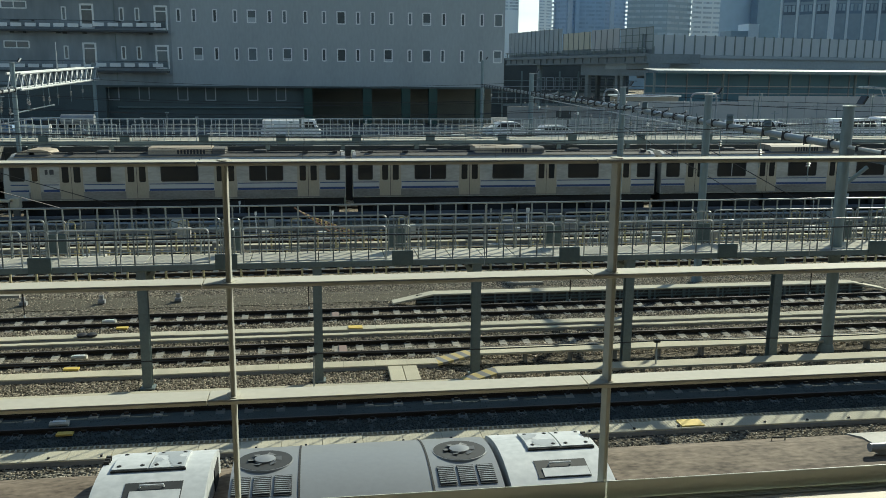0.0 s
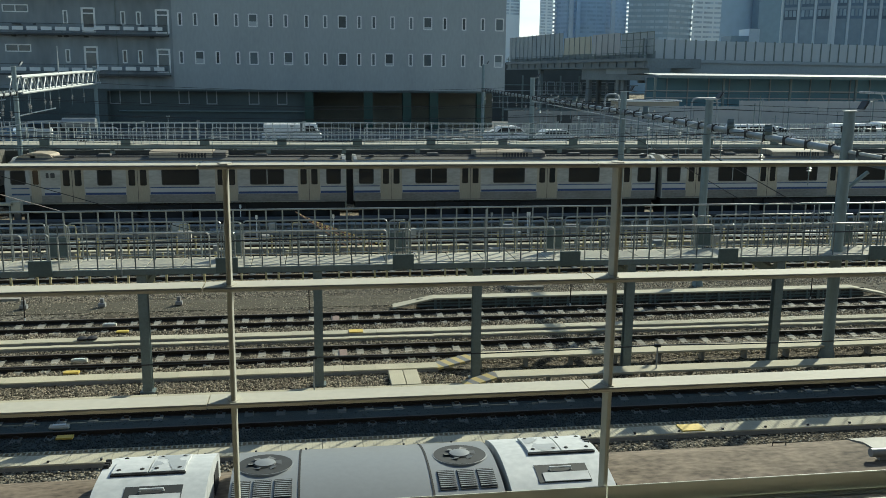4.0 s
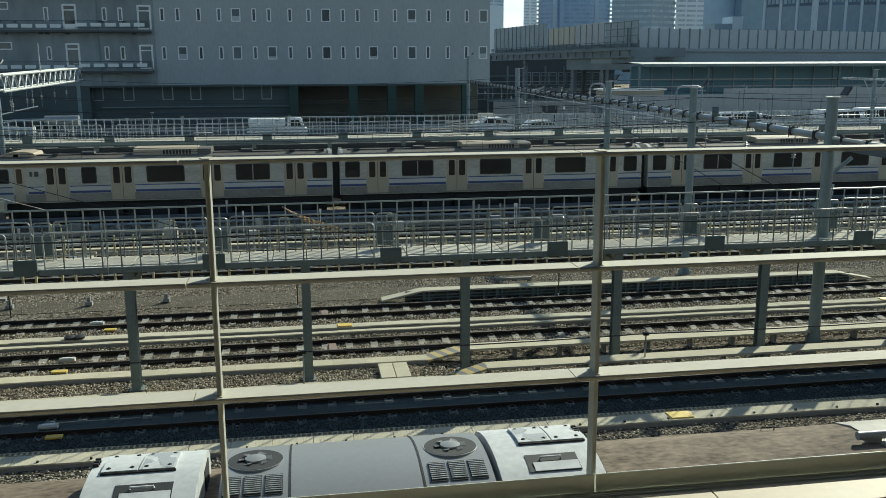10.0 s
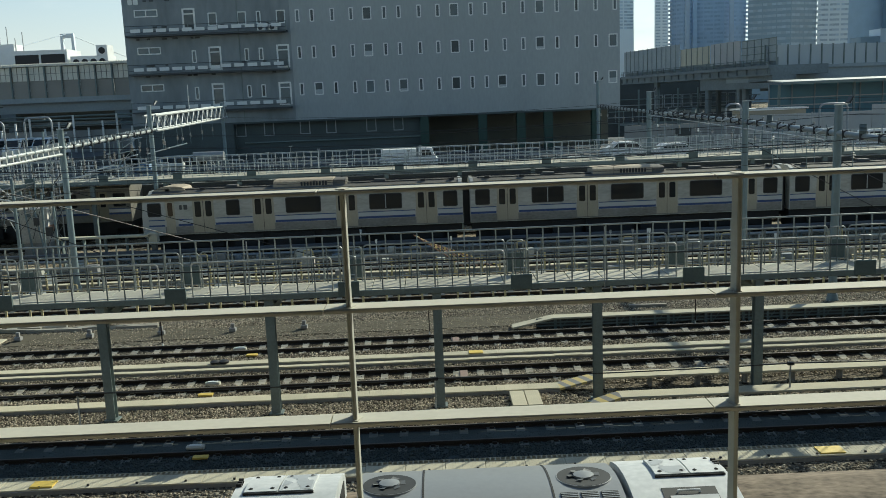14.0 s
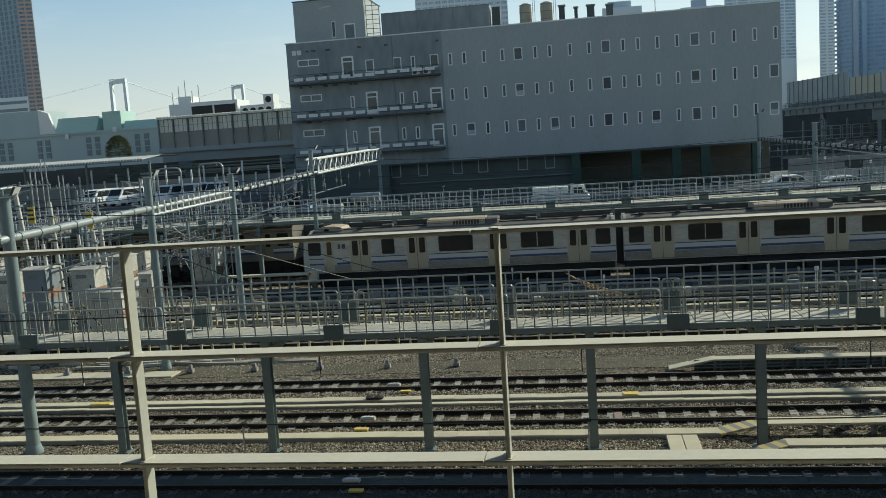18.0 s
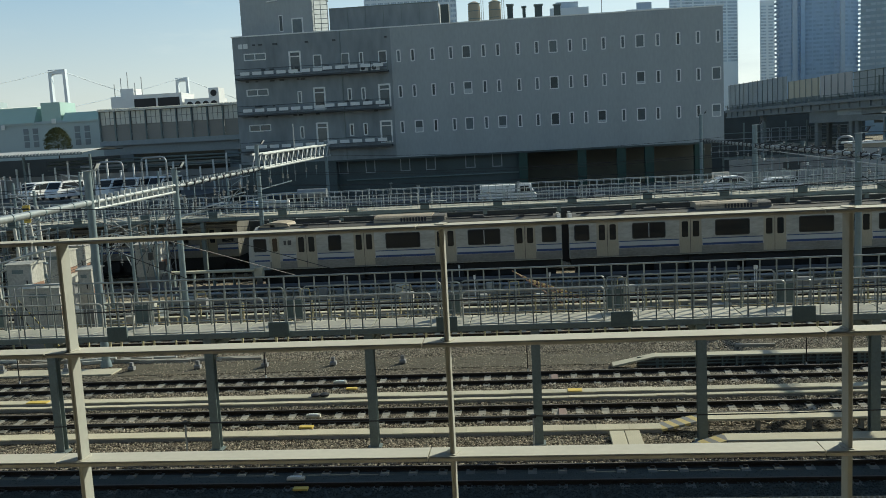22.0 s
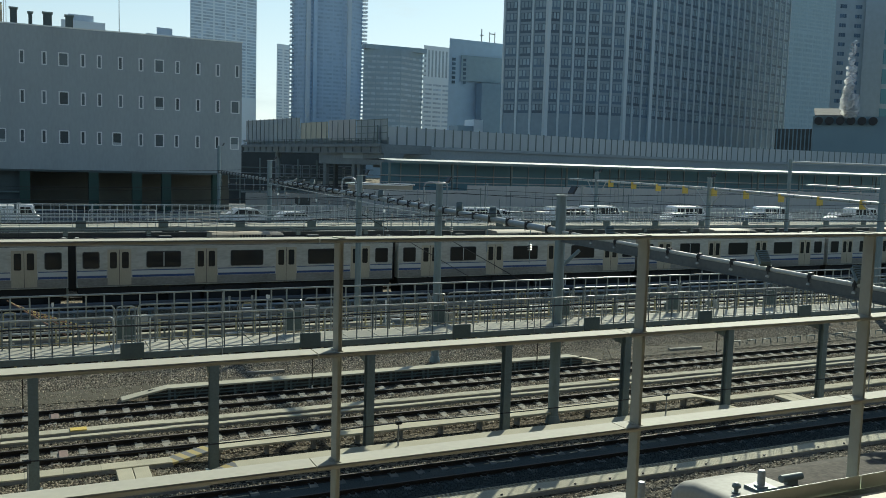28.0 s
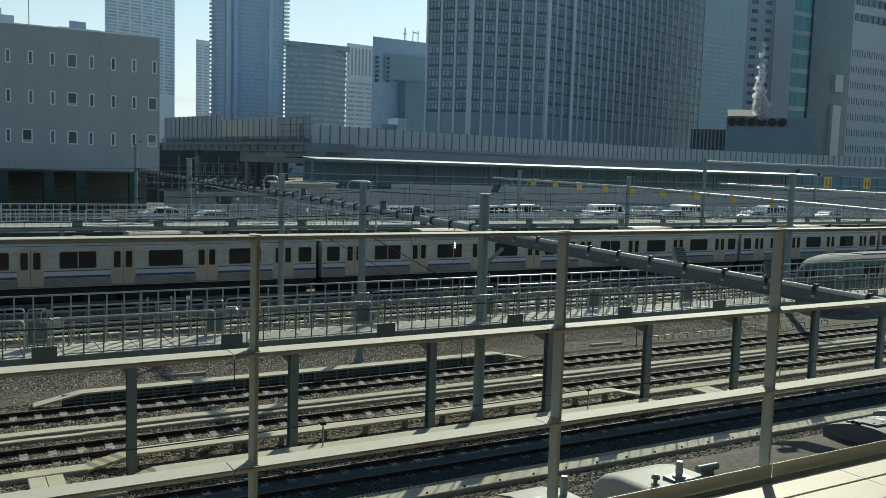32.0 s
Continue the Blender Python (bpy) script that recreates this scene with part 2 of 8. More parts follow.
class Shape:
    def __init__(self):
        self.v, self.f = [], []

    def add(self, verts, faces):
        n = len(self.v)
        self.v += [tuple(p) for p in verts]
        self.f += [tuple(i + n for i in q) for q in faces]
        return self

    def box(self, x0, x1, y0, y1, z0, z1):
        v = [(x, y, z) for x in (x0, x1) for y in (y0, y1) for z in (z0, z1)]
        return self.add(v, [(0, 1, 3, 2), (4, 6, 7, 5), (0, 4, 5, 1), (2, 3, 7, 6), (0, 2, 6, 4), (1, 5, 7, 3)])

    def prism(self, profile, axis, a, b):
        """A closed outline, counter-clockwise when seen against the axis, drawn out from a to b."""
        k = len(profile)
        put = {"x": lambda s, u, w: (s, u, w), "y": lambda s, u, w: (u, s, w), "z": lambda s, u, w: (u, w, s)}[axis]
        v = [put(s, u, w) for s in (a, b) for u, w in profile]
        f = [(i, (i + 1) % k, k + (i + 1) % k, k + i) for i in range(k)]
        return self.add(v, f + [tuple(range(k))[::-1], tuple(range(k, 2 * k))])

    def soft(self, axis, a, b, u0, u1, w0, w1, c):
        """A bar with chamfered long edges."""
        return self.prism([(u0 + c, w0), (u1 - c, w0), (u1, w0 + c), (u1, w1 - c), (u1 - c, w1), (u0 + c, w1), (u0, w1 - c), (u0, w0 + c)], axis, a, b)

    def tube(self, points, r, seg=8, r1=None):
        pts = [Vector(p) for p in points]
        rings = []
        for i, p in enumerate(pts):
            d = (pts[min(i + 1, len(pts) - 1)] - pts[max(i - 1, 0)]).normalized()
            side = d.cross(Vector((0, 0, 1)) if abs(d.z) < 0.9 else Vector((1, 0, 0))).normalized()
            up = side.cross(d)
            rr = r if r1 is None else r + (r1 - r) * i / (len(pts) - 1)
            rings.append([p + rr * (math.cos(t) * side + math.sin(t) * up) for t in (2 * math.pi * j / seg for j in range(seg))])
        v = [q for ring in rings for q in ring]
        f = [(i * seg + j, i * seg + (j + 1) % seg, (i + 1) * seg + (j + 1) % seg, (i + 1) * seg + j) for i in range(len(pts) - 1) for j in range(seg)]
        return self.add(v, f + [tuple(range(seg))[::-1], tuple(range(len(v) - seg, len(v)))])

    def lathe(self, profile, x, y, seg=16):
        """(radius, height) pairs turned about an upright axis."""
        v = [(x + r * math.cos(2 * math.pi * j / seg), y + r * math.sin(2 * math.pi * j / seg), z) for r, z in profile for j in range(seg)]
        k = len(profile)
        f = [(i * seg + j, i * seg + (j + 1) % seg, (i + 1) * seg + (j + 1) % seg, (i + 1) * seg + j) for i in range(k - 1) for j in range(seg)]
        return self.add(v, f + [tuple(range(seg))[::-1], tuple(range((k - 1) * seg, k * seg))])

    def mesh(self, name, material, smooth=False):
        me = bpy.data.meshes.new(name)
        me.from_pydata(self.v, [], self.f)
        me.materials.append(material)
        if smooth:
            me.shade_smooth()
            me.set_sharp_from_angle(angle=radians(35))
        me.update()
        return me


def part(name, shape, material, parent=None, label="", at=None, smooth=False, kind=""):
    me = shape if isinstance(shape, bpy.types.Mesh) else shape.mesh(name, material, smooth)
    ob = new(name, me)
    ob.parent = parent
    if at is not None:
        ob.matrix_basis = at if isinstance(at, Matrix) else Matrix.Translation(at)
    return tagged(ob, label=label, kind=kind)


def thing(name, place, label, category, group="", kind=""):
    ob = new(name)
    ob.location = place
    ob.empty_display_size = 0.2
    return tagged(ob, label, category, group, kind)


def S():
    return Shape()


def arch(x0, x1, z0, z1, r, y=0.0, n=5):
    """A line up, round a corner, along, round a corner and down."""
    pts = [(x0, y, z0)]
    pts += [(x0 + r - r * math.cos(a), y, z1 - r + r * math.sin(a)) for a in (math.pi / 2 * i / n for i in range(n + 1))]
    pts += [(x1 - r + r * math.sin(a), y, z1 - r + r * math.cos(a)) for a in (math.pi / 2 * i / n for i in range(n + 1))]
    return pts + [(x1, y, z0)]

# ---- ground, tracks and troughs ----
g = S().add([(-900, -60, -0.14), (2400, -60, -0.14), (2400, 60, -0.14), (-900, 60, -0.14)], [(0, 1, 2, 3)])
g.add([(-3500, 60, -0.14), (3500, 60, -0.14), (3500, 3800, -0.14), (-3500, 3800, -0.14)], [(0, 1, 2, 3)])
tagged(part("ground", g, EARTH), "grey-brown crushed stone of the rail yard", "ground", kind="structure")
tagged(part("ballast_bed", S().box(-70, 160, 17.5, 39.3, -0.3, -0.125), BALLAST), "grey crushed-stone ballast round the tracks", "ballast", kind="structure")
tagged(part("shadow_ballast", S().box(-70, 160, 20.94, 23.56, -0.2, -0.119), SHADOW_BED), "ballast bed of the nearest open track, darkened for the walkway's shadow", "ballast", kind="structure")

RAIL = [(-0.08, -0.135), (0.08, -0.135), (0.08, -0.12), (0.016, -0.1), (0.016, -0.035), (0.04, -0.025), (0.04, 0.02), (-0.04, 0.02), (-0.04, -0.025), (-0.016, -0.035), (-0.016, -0.1), (-0.08, -0.12)]


def railway_track(y, x0, x1, near0, near1, z=0.0, concrete=SLEEPER):
    """Two rails on concrete sleepers; the sleepers of the near stretch are pieces of their own."""
    t = thing("railway_track", (0, y, z), "railway track with dark rusty rails on concrete sleepers", "track", "railway tracks", "structure")
    for dy in (-0.57, 0.57):
        r = part("rail", S().prism([(u + dy, w) for u, w in RAIL], "x", x0, x1), RUST, t, "rusty steel rail")
        part("running_face", S().box(x0, x1, dy - 0.03, dy + 0.03, 0.0205, 0.024), RAILHEAD, r, "worn bright running surface")
    one = S().prism([(-1.0, -0.2), (1.0, -0.2), (1.0, -0.17), (0.8, -0.09), (0.32, -0.09), (0.22, -0.12), (-0.22, -0.12), (-0.32, -0.09), (-0.8, -0.09), (-1.0, -0.17)], "x", -0.12, 0.12).mesh("sleeper", concrete)
    clip = S()
    for dy in (-0.57, 0.57):
        clip.box(-0.06, 0.06, dy - 0.13, dy - 0.06, -0.1, -0.03).box(-0.06, 0.06, dy + 0.06, dy + 0.13, -0.1, -0.03)
    n = int((x1 - x0) / 0.82)
    rest, i = S(), 0
    for k in range(n):
        x = x0 + 0.82 * k + random.uniform(-0.03, 0.03)
        if near0 < x < near1 and i < 290:
            part("sleeper", one, None, t, at=pose(x, random.uniform(-0.03, 0.03), 0, 0, 0, random.uniform(-1, 1)))
            i += 1
        else:
            rest.box(x - 0.12, x + 0.12, -0.8, 0.8, -0.2, -0.11)
    part("far_sleepers", rest, concrete, t, kind="stuff")
    fast = S()
    for k in range(n):
        x = x0 + 0.82 * k
        if near0 < x < near1:
            fast.add([(px + x, py, pz) for px, py, pz in clip.v], clip.f)
    part("rail_fastenings", fast, RUST, t, kind="stuff")
    return t


railway_track(22.9, -70, 160, -16, 60, concrete=SLEEPER_DARK)
railway_track(28.33, -70, 160, -22, 60)
railway_track(32.62, -70, 160, -22, 60)
railway_track(9.85, -70, 160, 0, 0)
for y in (40.7, 44.2, 48.1):
    railway_track(y, -90, 200, 0, 0, concrete=SLEEPER_DARK)
for y in (56.2, 60.2, 64.25):
    railway_track(y, -120, 220, 0, 0, 0.02)


def cable_trough(y0, y1, x0, x1, z, piece, grate=False, name="cable_trough"):
    """A concrete channel with a row of lids."""
    t = thing(name, (0, y0, z), "pale concrete cable trough with a row of lids", "cable trough", "cable troughs", "structure")
    w = y1 - y0
    part("channel", S().box(x0, x1, 0, w, -0.22, -0.03), CONCRETE_GREY, t)
    lid = S().soft("y", 0.02, w - 0.02, 0.004, piece - 0.004, -0.03, 0.004, 0.004)
    ribs = round(piece / 0.083)
    for k in range(ribs):
        lid.box(0.012 + piece * k / ribs, piece * (k + 1) / ribs - 0.004, 0.03, w - 0.03, 0.0, 0.0095)
    lid = lid.mesh("lid", CONCRETE)
    n, k0 = int((x1 - x0) / piece + 0.01), 0
    rest = S()
    for k in range(n):
        x = x0 + k * piece
        if -22 < x < 60 and k0 < 290:
            part("lid", lid, None, t, at=pose(x, random.uniform(-0.012, 0.012), random.uniform(-0.006, 0.008), random.uniform(-0.6, 0.6), 0, random.uniform(-0.5, 0.5)))
            k0 += 1
        else:
            rest.box(x + 0.01, x + piece - 0.01, 0.02, w - 0.02, -0.03, 0.01)
    if rest.v:
        part("far_lids", rest, CONCRETE, t, kind="stuff")
    return t


cable_trough(20.32, 20.92, -70, 160, 0.0, 1.0)
cable_trough(30.32, 30.82, -70, 160, 0.0, 1.0)
cable_trough(29.72, 30.0, -70, 160, 0.0, 1.0)
cable_trough(26.24, 26.82, -70.3, 3.7, 0.0, 1.0)
cable_trough(26.24, 26.82, 24.4, 160, 0.0, 1.0)
cable_trough(24.02, 24.82, -69.65, 4.351, 0.0, 1.0)
cable_trough(24.02, 24.82, 24.6, 60, 0.0, 1.0)


SHADOWY = mat("shadow_brown", (0.13, 0.128, 0.115), 0.95, var=0.3, coarse=1.5, fine=20)


def raised_trough(y0, y1, x0, x1, ramp, z, stripes):
    """The trough on short legs where it climbs over the footings, with a slope at each end."""
    t = thing("raised_trough", (0, y0, 0), "raised concrete trough on short legs with sloping ends", "cable trough", "raised cable troughs", "structure")
    w = y1 - y0
    part("top_slab", S().soft("x", x0, x1, 0, w, z - 0.07, z, 0.01), CONCRETE, t)
    for s, xa in ((-1, x0), (1, x1)):
        sh = S().prism([(xa, z - 0.07), (xa + s * ramp, -0.06), (xa + s * ramp, 0.01), (xa, z)], "y", 0, w)
        part("ramp", sh, HAZARD if stripes and s < 0 else CONCRETE, t, "ramp with yellow and black stripes" if stripes and s < 0 else "")
    leg = S().box(-0.05, 0.05, 0.2 if stripes else 0.05, (w - 0.2) if stripes else 0.14, -0.14, z - 0.07).mesh("leg", CONCRETE_GREY if stripes else STEEL_DARK)
    for k in range(int((x1 - x0) / 1.5) + 1):
        part("leg", leg, None, t, at=(x0 + 0.1 + 1.5 * k, 0, 0))
    if not stripes:
        # added dark board: stands in for the shade under the slab
        part("shade_board", S().box(x0 - ramp * 0.4, x1 + ramp * 0.4, w * 0.55, w * 0.6, -0.14, z - 0.08), SHADOWY, t, "dark board standing in for the shade below the slab")
        for yy, zz in ((0.06, z - 0.2), (0.05, 0.02)):
            part("side_rail", S().box(x0 - ramp * 0.4, x1 + ramp * 0.4, yy - 0.02, yy + 0.02, zz - 0.02, zz + 0.02), STEEL_DARK, t)
        for k in range(int((x1 - x0) / 0.75)):
            xk = x0 + 0.3 + 0.75 * k
            part("side_bracket", S().tube([(xk, 0.05, -0.14), (xk + 0.3, 0.05, z - 0.08)], 0.018, 4).box(xk - 0.03, xk + 0.03, 0.02, 0.06, -0.14, z - 0.07), STEEL_DARK, t)
    return t


raised_trough(26.2, 26.84, 4.95, 23.4, 1.3, 0.3, True)
raised_trough(24.34, 24.92, 5.2, 23.7, 1.0, 0.3, True)
raised_trough(33.75, 34.3, 4.5, 22.7, 1.6, 0.34, False)

link = thing("trough_crossing", (2.05, 24.8, 0), "short pale concrete trough joining two long ones", "cable trough", "", "structure")
for k in range(2):
    part("slab", S().soft("y", 0, 1.3, 0.02 + 0.46 * k, 0.46 + 0.46 * k, -0.1, 0.03, 0.01), CONCRETE, link)
link = thing("trough_crossing", (27.4, 24.85, 0), "short pale concrete trough joining two long ones", "cable trough", "", "structure")
for k in range(2):
    part("slab", S().soft("y", 0, 1.25, 0.02 + 0.5 * k, 0.5 + 0.5 * k, -0.1, 0.03, 0.01), CONCRETE, link)

tagged(part("asphalt_path", S().box(-17.6, 140, 34.55, 36.3, -0.2, -0.1), ASPHALT), "dark asphalt service path beside the track", "path", kind="structure")


for k in range(26):
    sl = part("path_slab", S().soft("y", 34.75, 35.7, 0.01, 1.99, -0.2, -0.06, 0.01), CONCRETE, at=(-70 + 2 * k, 0, random.uniform(-0.01, 0.01)))
    tagged(sl, "pale concrete slab of the yard path", "slab", "path slabs", "structure")


def marker(x, y, sx, sy, z=0.03, m=None, label="yellow painted marker plate lying on the trough", name="marker_plate"):
    ob = part(name, S().soft("x", -sx / 2, sx / 2, -sy / 2, sy / 2, -0.03, 0.025, 0.008), m or YELLOW, at=pose(x, y, z))
    return tagged(ob, label, "marker", "yellow markers")


marker(-7.61, 27.2, 0.45, 0.22, -0.03)
marker(-7.0, 31.6, 0.4, 0.2, -0.03)
marker(1.27, 30.55, 0.5, 0.34, 0.02)
marker(9.59, 20.62, 0.62, 0.42, 0.025)
marker(-18.8, 30.5, 0.8, 0.3, 0.02)
marker(-6.45, 22.05, 0.4, 0.2, -0.03)
marker(-9.95, 20.6, 0.55, 0.36, 0.025)
marker(22.6, 30.5, 0.5, 0.3, 0.02)

# ---- elevated walkway ----
DZ = 3.5  # height of its deck


def walkway(name, y0, y1, x0, x1, z, pitch, first, label):
    t = thing(name, (0, y0, z), label, "walkway", "elevated walkways", "structure")
    w = y1 - y0
    part("front_beam", S().soft("x", x0, x1, 0, 0.06, -0.07, 0.1, 0.01), STEEL_DARK, t)
    part("back_beam", S().soft("x", x0, x1, w - 0.12, w, -0.32, -0.03, 0.015), STEEL_DARK, t)
    board = S().soft("y", 0.065, w - 0.02, 0.012, 0.988, -0.03, 0.012, 0.006).mesh("deck_board", DECKBOARD)
    for k in range(int(x1 - x0)):
        part("deck_board", board, None, t, at=pose(x0 + k, 0, random.uniform(-0.003, 0.003)))
    return t


walk_a = walkway("elevated_walkway", 25.2, 27.22, -40, 60, DZ, 5, -40, "elevated steel walkway with pale deck boards above the tracks")
post = S().box(-0.13, 0.13, 0, 0.02, -DZ - 0.1, -0.32).box(-0.13, 0.13, 0.24, 0.26, -DZ - 0.1, -0.32).box(-0.012, 0.012, 0.02, 0.24, -DZ - 0.1, -0.32).box(-0.2, 0.2, -0.06, 0.32, -DZ - 0.1, -DZ - 0.05).box(-0.13, 0.13, 0.0, 0.26, -0.32, -0.071)
post = post.mesh("column", STEEL_DARK)
POSTS = [-39.6, -34.7, -29.8, -24.9, -19.9, -15.0, -9.95, -5.0, -0.05, 4.7, 9.5, 14.4, 19.3, 24.1, 29.1, 34.1, 39.0, 44, 49, 54, 59]
for x in POSTS:
    part("column", post, None, walk_a, "dark blue-grey steel column", at=(x, 0.05, 0))
    part("cross_arm", S().prism([(0.26, -0.32), (1.98, -0.32), (1.98, -0.45), (0.26, -0.75)][::-1], "x", x - 0.1, x + 0.1), STEEL_DARK, walk_a)


# tube paint split in two: bars darkened as backlit, handrails pale as sunlit
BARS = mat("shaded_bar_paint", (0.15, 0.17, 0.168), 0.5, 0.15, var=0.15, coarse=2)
HANDRAIL = mat("sunlit_pale_paint", (0.47, 0.475, 0.43), 0.5, 0.1, var=0.12, coarse=2)


def rail_panel(name, w, h, label, bars, mid=0.0, r=0.12, joined=False, skin=None):
    t = thing(name, (0, 0, 0), label, "railing", "walkway railings")
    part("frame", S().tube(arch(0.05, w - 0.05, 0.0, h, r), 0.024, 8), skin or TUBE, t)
    part("bottom_rail", S().tube([(0.05, 0, 0.12), (w - 0.05, 0, 0.12)], 0.017, 6), TUBE, t)
    if mid:
        part("middle_rail", S().tube([(0.05, 0, mid), (w - 0.05, 0, mid)], 0.017, 6), TUBE, t)
    if joined:
        rest = S()
        for k in range(1, bars):
            rest.tube([(0.05 + (w - 0.1) * k / bars, 0, 0), (0.05 + (w - 0.1) * k / bars, 0, h - 0.01)], 0.019, 6)
        part("bar_infill", rest, skin or TUBE, t, kind="stuff")
        return t
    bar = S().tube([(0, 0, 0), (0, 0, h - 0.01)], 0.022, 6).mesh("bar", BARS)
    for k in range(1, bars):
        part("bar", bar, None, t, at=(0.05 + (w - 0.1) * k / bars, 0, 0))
    return t


PLATE = mat("teal_grey_plate_paint", (0.10, 0.135, 0.13), 0.6, var=0.2, coarse=1.5)


def gate_plate(x, y, z, w, h):
    ob = part("junction_plate", S().soft("x", -w / 2, w / 2, -0.04, 0.04, 0, h, 0.02), PLATE, at=(x, y, z))
    return tagged(ob, "dark grey steel plate between two railing panels", "plate", "railing plates")


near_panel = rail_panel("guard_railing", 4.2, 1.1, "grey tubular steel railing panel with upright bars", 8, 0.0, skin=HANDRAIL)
mid_panel = rail_panel("guard_railing", 4.5, 1.14, "grey tubular steel railing panel with upright bars", 9, 0.62)
for k in range(-7, 11):
    x = 2.45 + 5.06 * k
    if k == -7:
        near_panel.location, mid_panel.location = (x + 0.3, 25.29, DZ + 0.012), (x + 0.25, 27.0, DZ + 0.012)
        loop = rail_panel("hoop_railing", 0.62, 1.1, "narrow grey tubular loop between railing panels", 2, 0.55, 0.1)
        loop.location = (x - 0.31, 27.03, DZ + 0.012)
        loop_near = rail_panel("hoop_railing", 0.56, 1.1, "narrow grey tubular loop between railing panels", 2, 0.55, 0.1)
        loop_near.location = (x - 0.28, 25.26, DZ + 0.012)
    else:
        copy_thing(near_panel, pose(x + 0.43, 25.29, DZ + 0.012))
        copy_thing(mid_panel, pose(x + 0.28, 27.0, DZ + 0.012))
        copy_thing(loop, pose(x - 0.31, 27.03, DZ + 0.012))
        copy_thing(loop_near, pose(x - 0.28, 25.3, DZ + 0.012))
    gate_plate(x, 25.19, DZ - 0.05, 0.62, 0.44)
    gate_plate(x, 27.06, DZ + 0.1, 0.5, 0.62)

fence = thing("walkway_fence", (0, 27.16, DZ), "tall grey steel fence along the back of the walkway", "fence", "walkway fences")
part("top_rail", S().tube([(-39.1, 0, 1.473), (59.5, 0, 1.473)], 0.028, 8), TUBE, fence)
part("middle_rail", S().tube([(-39.1, 0, 0.77), (59.5, 0, 0.77)], 0.02, 6), TUBE, fence)
pst = S().tube([(0, 0, 0), (0, 0, 1.473)], 0.025, 6).mesh("post", TUBE)
for k in range(199):
    part("post", pst, None, fence, at=(-39.09 + 0.4935 * k, 0, 0))

# ---- railing of the viewing deck ----
RY = 2.64
guard = thing("deck_railing", (0, RY, 7.55), "cream-painted steel railing of a viewing deck", "railing")
P_X = [-6.35, -5.13, -3.92, -2.7, -1.5, -0.28, 0.91, 2.1, 3.3, 4.5, 5.7, 6.9, 8.1]
up = S().soft("z", 0.02, 1.195, -0.007, 0.007, -0.029, 0.029, 0.003).mesh("upright", UPRIGHT)
foot = S().soft("z", -0.02, 0.03, -0.04, 0.04, -0.05, 0.05, 0.006).mesh("foot_plate", CREAM)
for i, x in enumerate(P_X):
    part("upright", up, None, guard, at=(x, 0, 0))
    part("foot_plate", foot, None, guard, at=(x, 0, 0))
for z, d, th in ((1.2, 0.042, 0.008), (0.84, 0.044, 0.009), (0.48, 0.047, 0.01)):
    for i, x in enumerate(P_X[:-1]):
        x1 = P_X[i + 1]
        seam = x1 - 0.075
        prof = [(-d, -th - 0.004), (-d + 0.006, -th - 0.004), (-d + 0.01, -th), (d - 0.004, -th), (d, -th + 0.003), (d, -0.003), (d - 0.004, 0), (-d + 0.004, 0), (-d, -0.004)]
        part("rail", S().prism([(u, w + z) for u, w in prof], "x", x + (0.0 if i else 0), seam - 0.002), CREAM, guard)
        part("rail_end", S().prism([(u * 1.0, w + z) for u, w in prof], "x", seam + 0.002, x1), CREAM, guard)
    for x in P_X:
        part("collar", S().prism([(-0.022, 0), (-0.009, -d + 0.012), (0.009, -d + 0.012), (0.022, 0), (0.009, d - 0.012), (-0.009, d - 0.012)], "z", z, z + 0.003), CREAM, guard, at=(x, 0, 0))
for i, x in enumerate(P_X[:-1]):
    part("toe_plate", S().soft("x", x + 0.003, P_X[i + 1] - 0.003, -0.045, -0.038, 0.076, 0.14, 0.002), GREY_PAINT, guard)
deck = thing("viewing_deck", (0, 0, 7.63), "cream metal deck floor with thin seams", "deck", "", "structure")
for i, x in enumerate(P_X[:-1]):
    part("floor_panel", S().soft("x", x + 0.383, P_X[i + 1] + 0.377, 2.395, RY - 0.09, -0.06, 0.0, 0.004), CREAM_FLOOR, deck)
    part("floor_panel", S().soft("x", x + 0.383, P_X[i + 1] + 0.377, 1.35, 2.388, -0.06, 0.0, 0.004), CREAM_FLOOR, deck)
for k in range(3):
    part("gutter_bar", S().soft("x", -6.4, 8.1, RY - 0.085 + 0.013 * k, RY - 0.077 + 0.013 * k, -0.03, 0.002, 0.002), GREY_PAINT, deck)
part("gutter", S().box(-6.4, 8.1, RY - 0.089, RY - 0.05, -0.06, -0.02), GREY_PAINT, deck)
part("edge_beam", S().soft("x", -6.4, 8.1, RY - 0.0375, RY + 0.06, -0.3, -0.02, 0.006), GREY_PAINT, deck)

# ---- commuter train ----
BODY = mat("train_silver", (0.41, 0.395, 0.345), 0.4, 0.15, var=0.16, coarse=0.9, fine=6, stretch=(0.5, 1, 1.6), tint=(0.49, 0.49, 0.455))
ROOF = mat("train_roof_grey", (0.12, 0.112, 0.098), 0.8, var=0.25, coarse=0.5, fine=8)
UNDER = mat("underframe_black", (0.02, 0.02, 0.02), 0.8, var=0.3)
BUFFROOF = mat("dusty_tan_casing", (0.40, 0.33, 0.24), 0.7, var=0.2, coarse=1, fine=9)
BLUE = mat("blue_band", (0.028, 0.065, 0.19), 0.4, var=0.08)
LOWER = mat("brake_dusted_silver", (0.21, 0.195, 0.165), 0.6, 0.1, var=0.2, coarse=0.8, fine=7, stretch=(0.6, 1, 1.5), tint=(0.27, 0.26, 0.235))
CREAM_BAND = mat("cream_band", (0.53, 0.54, 0.53), 0.4, var=0.06)
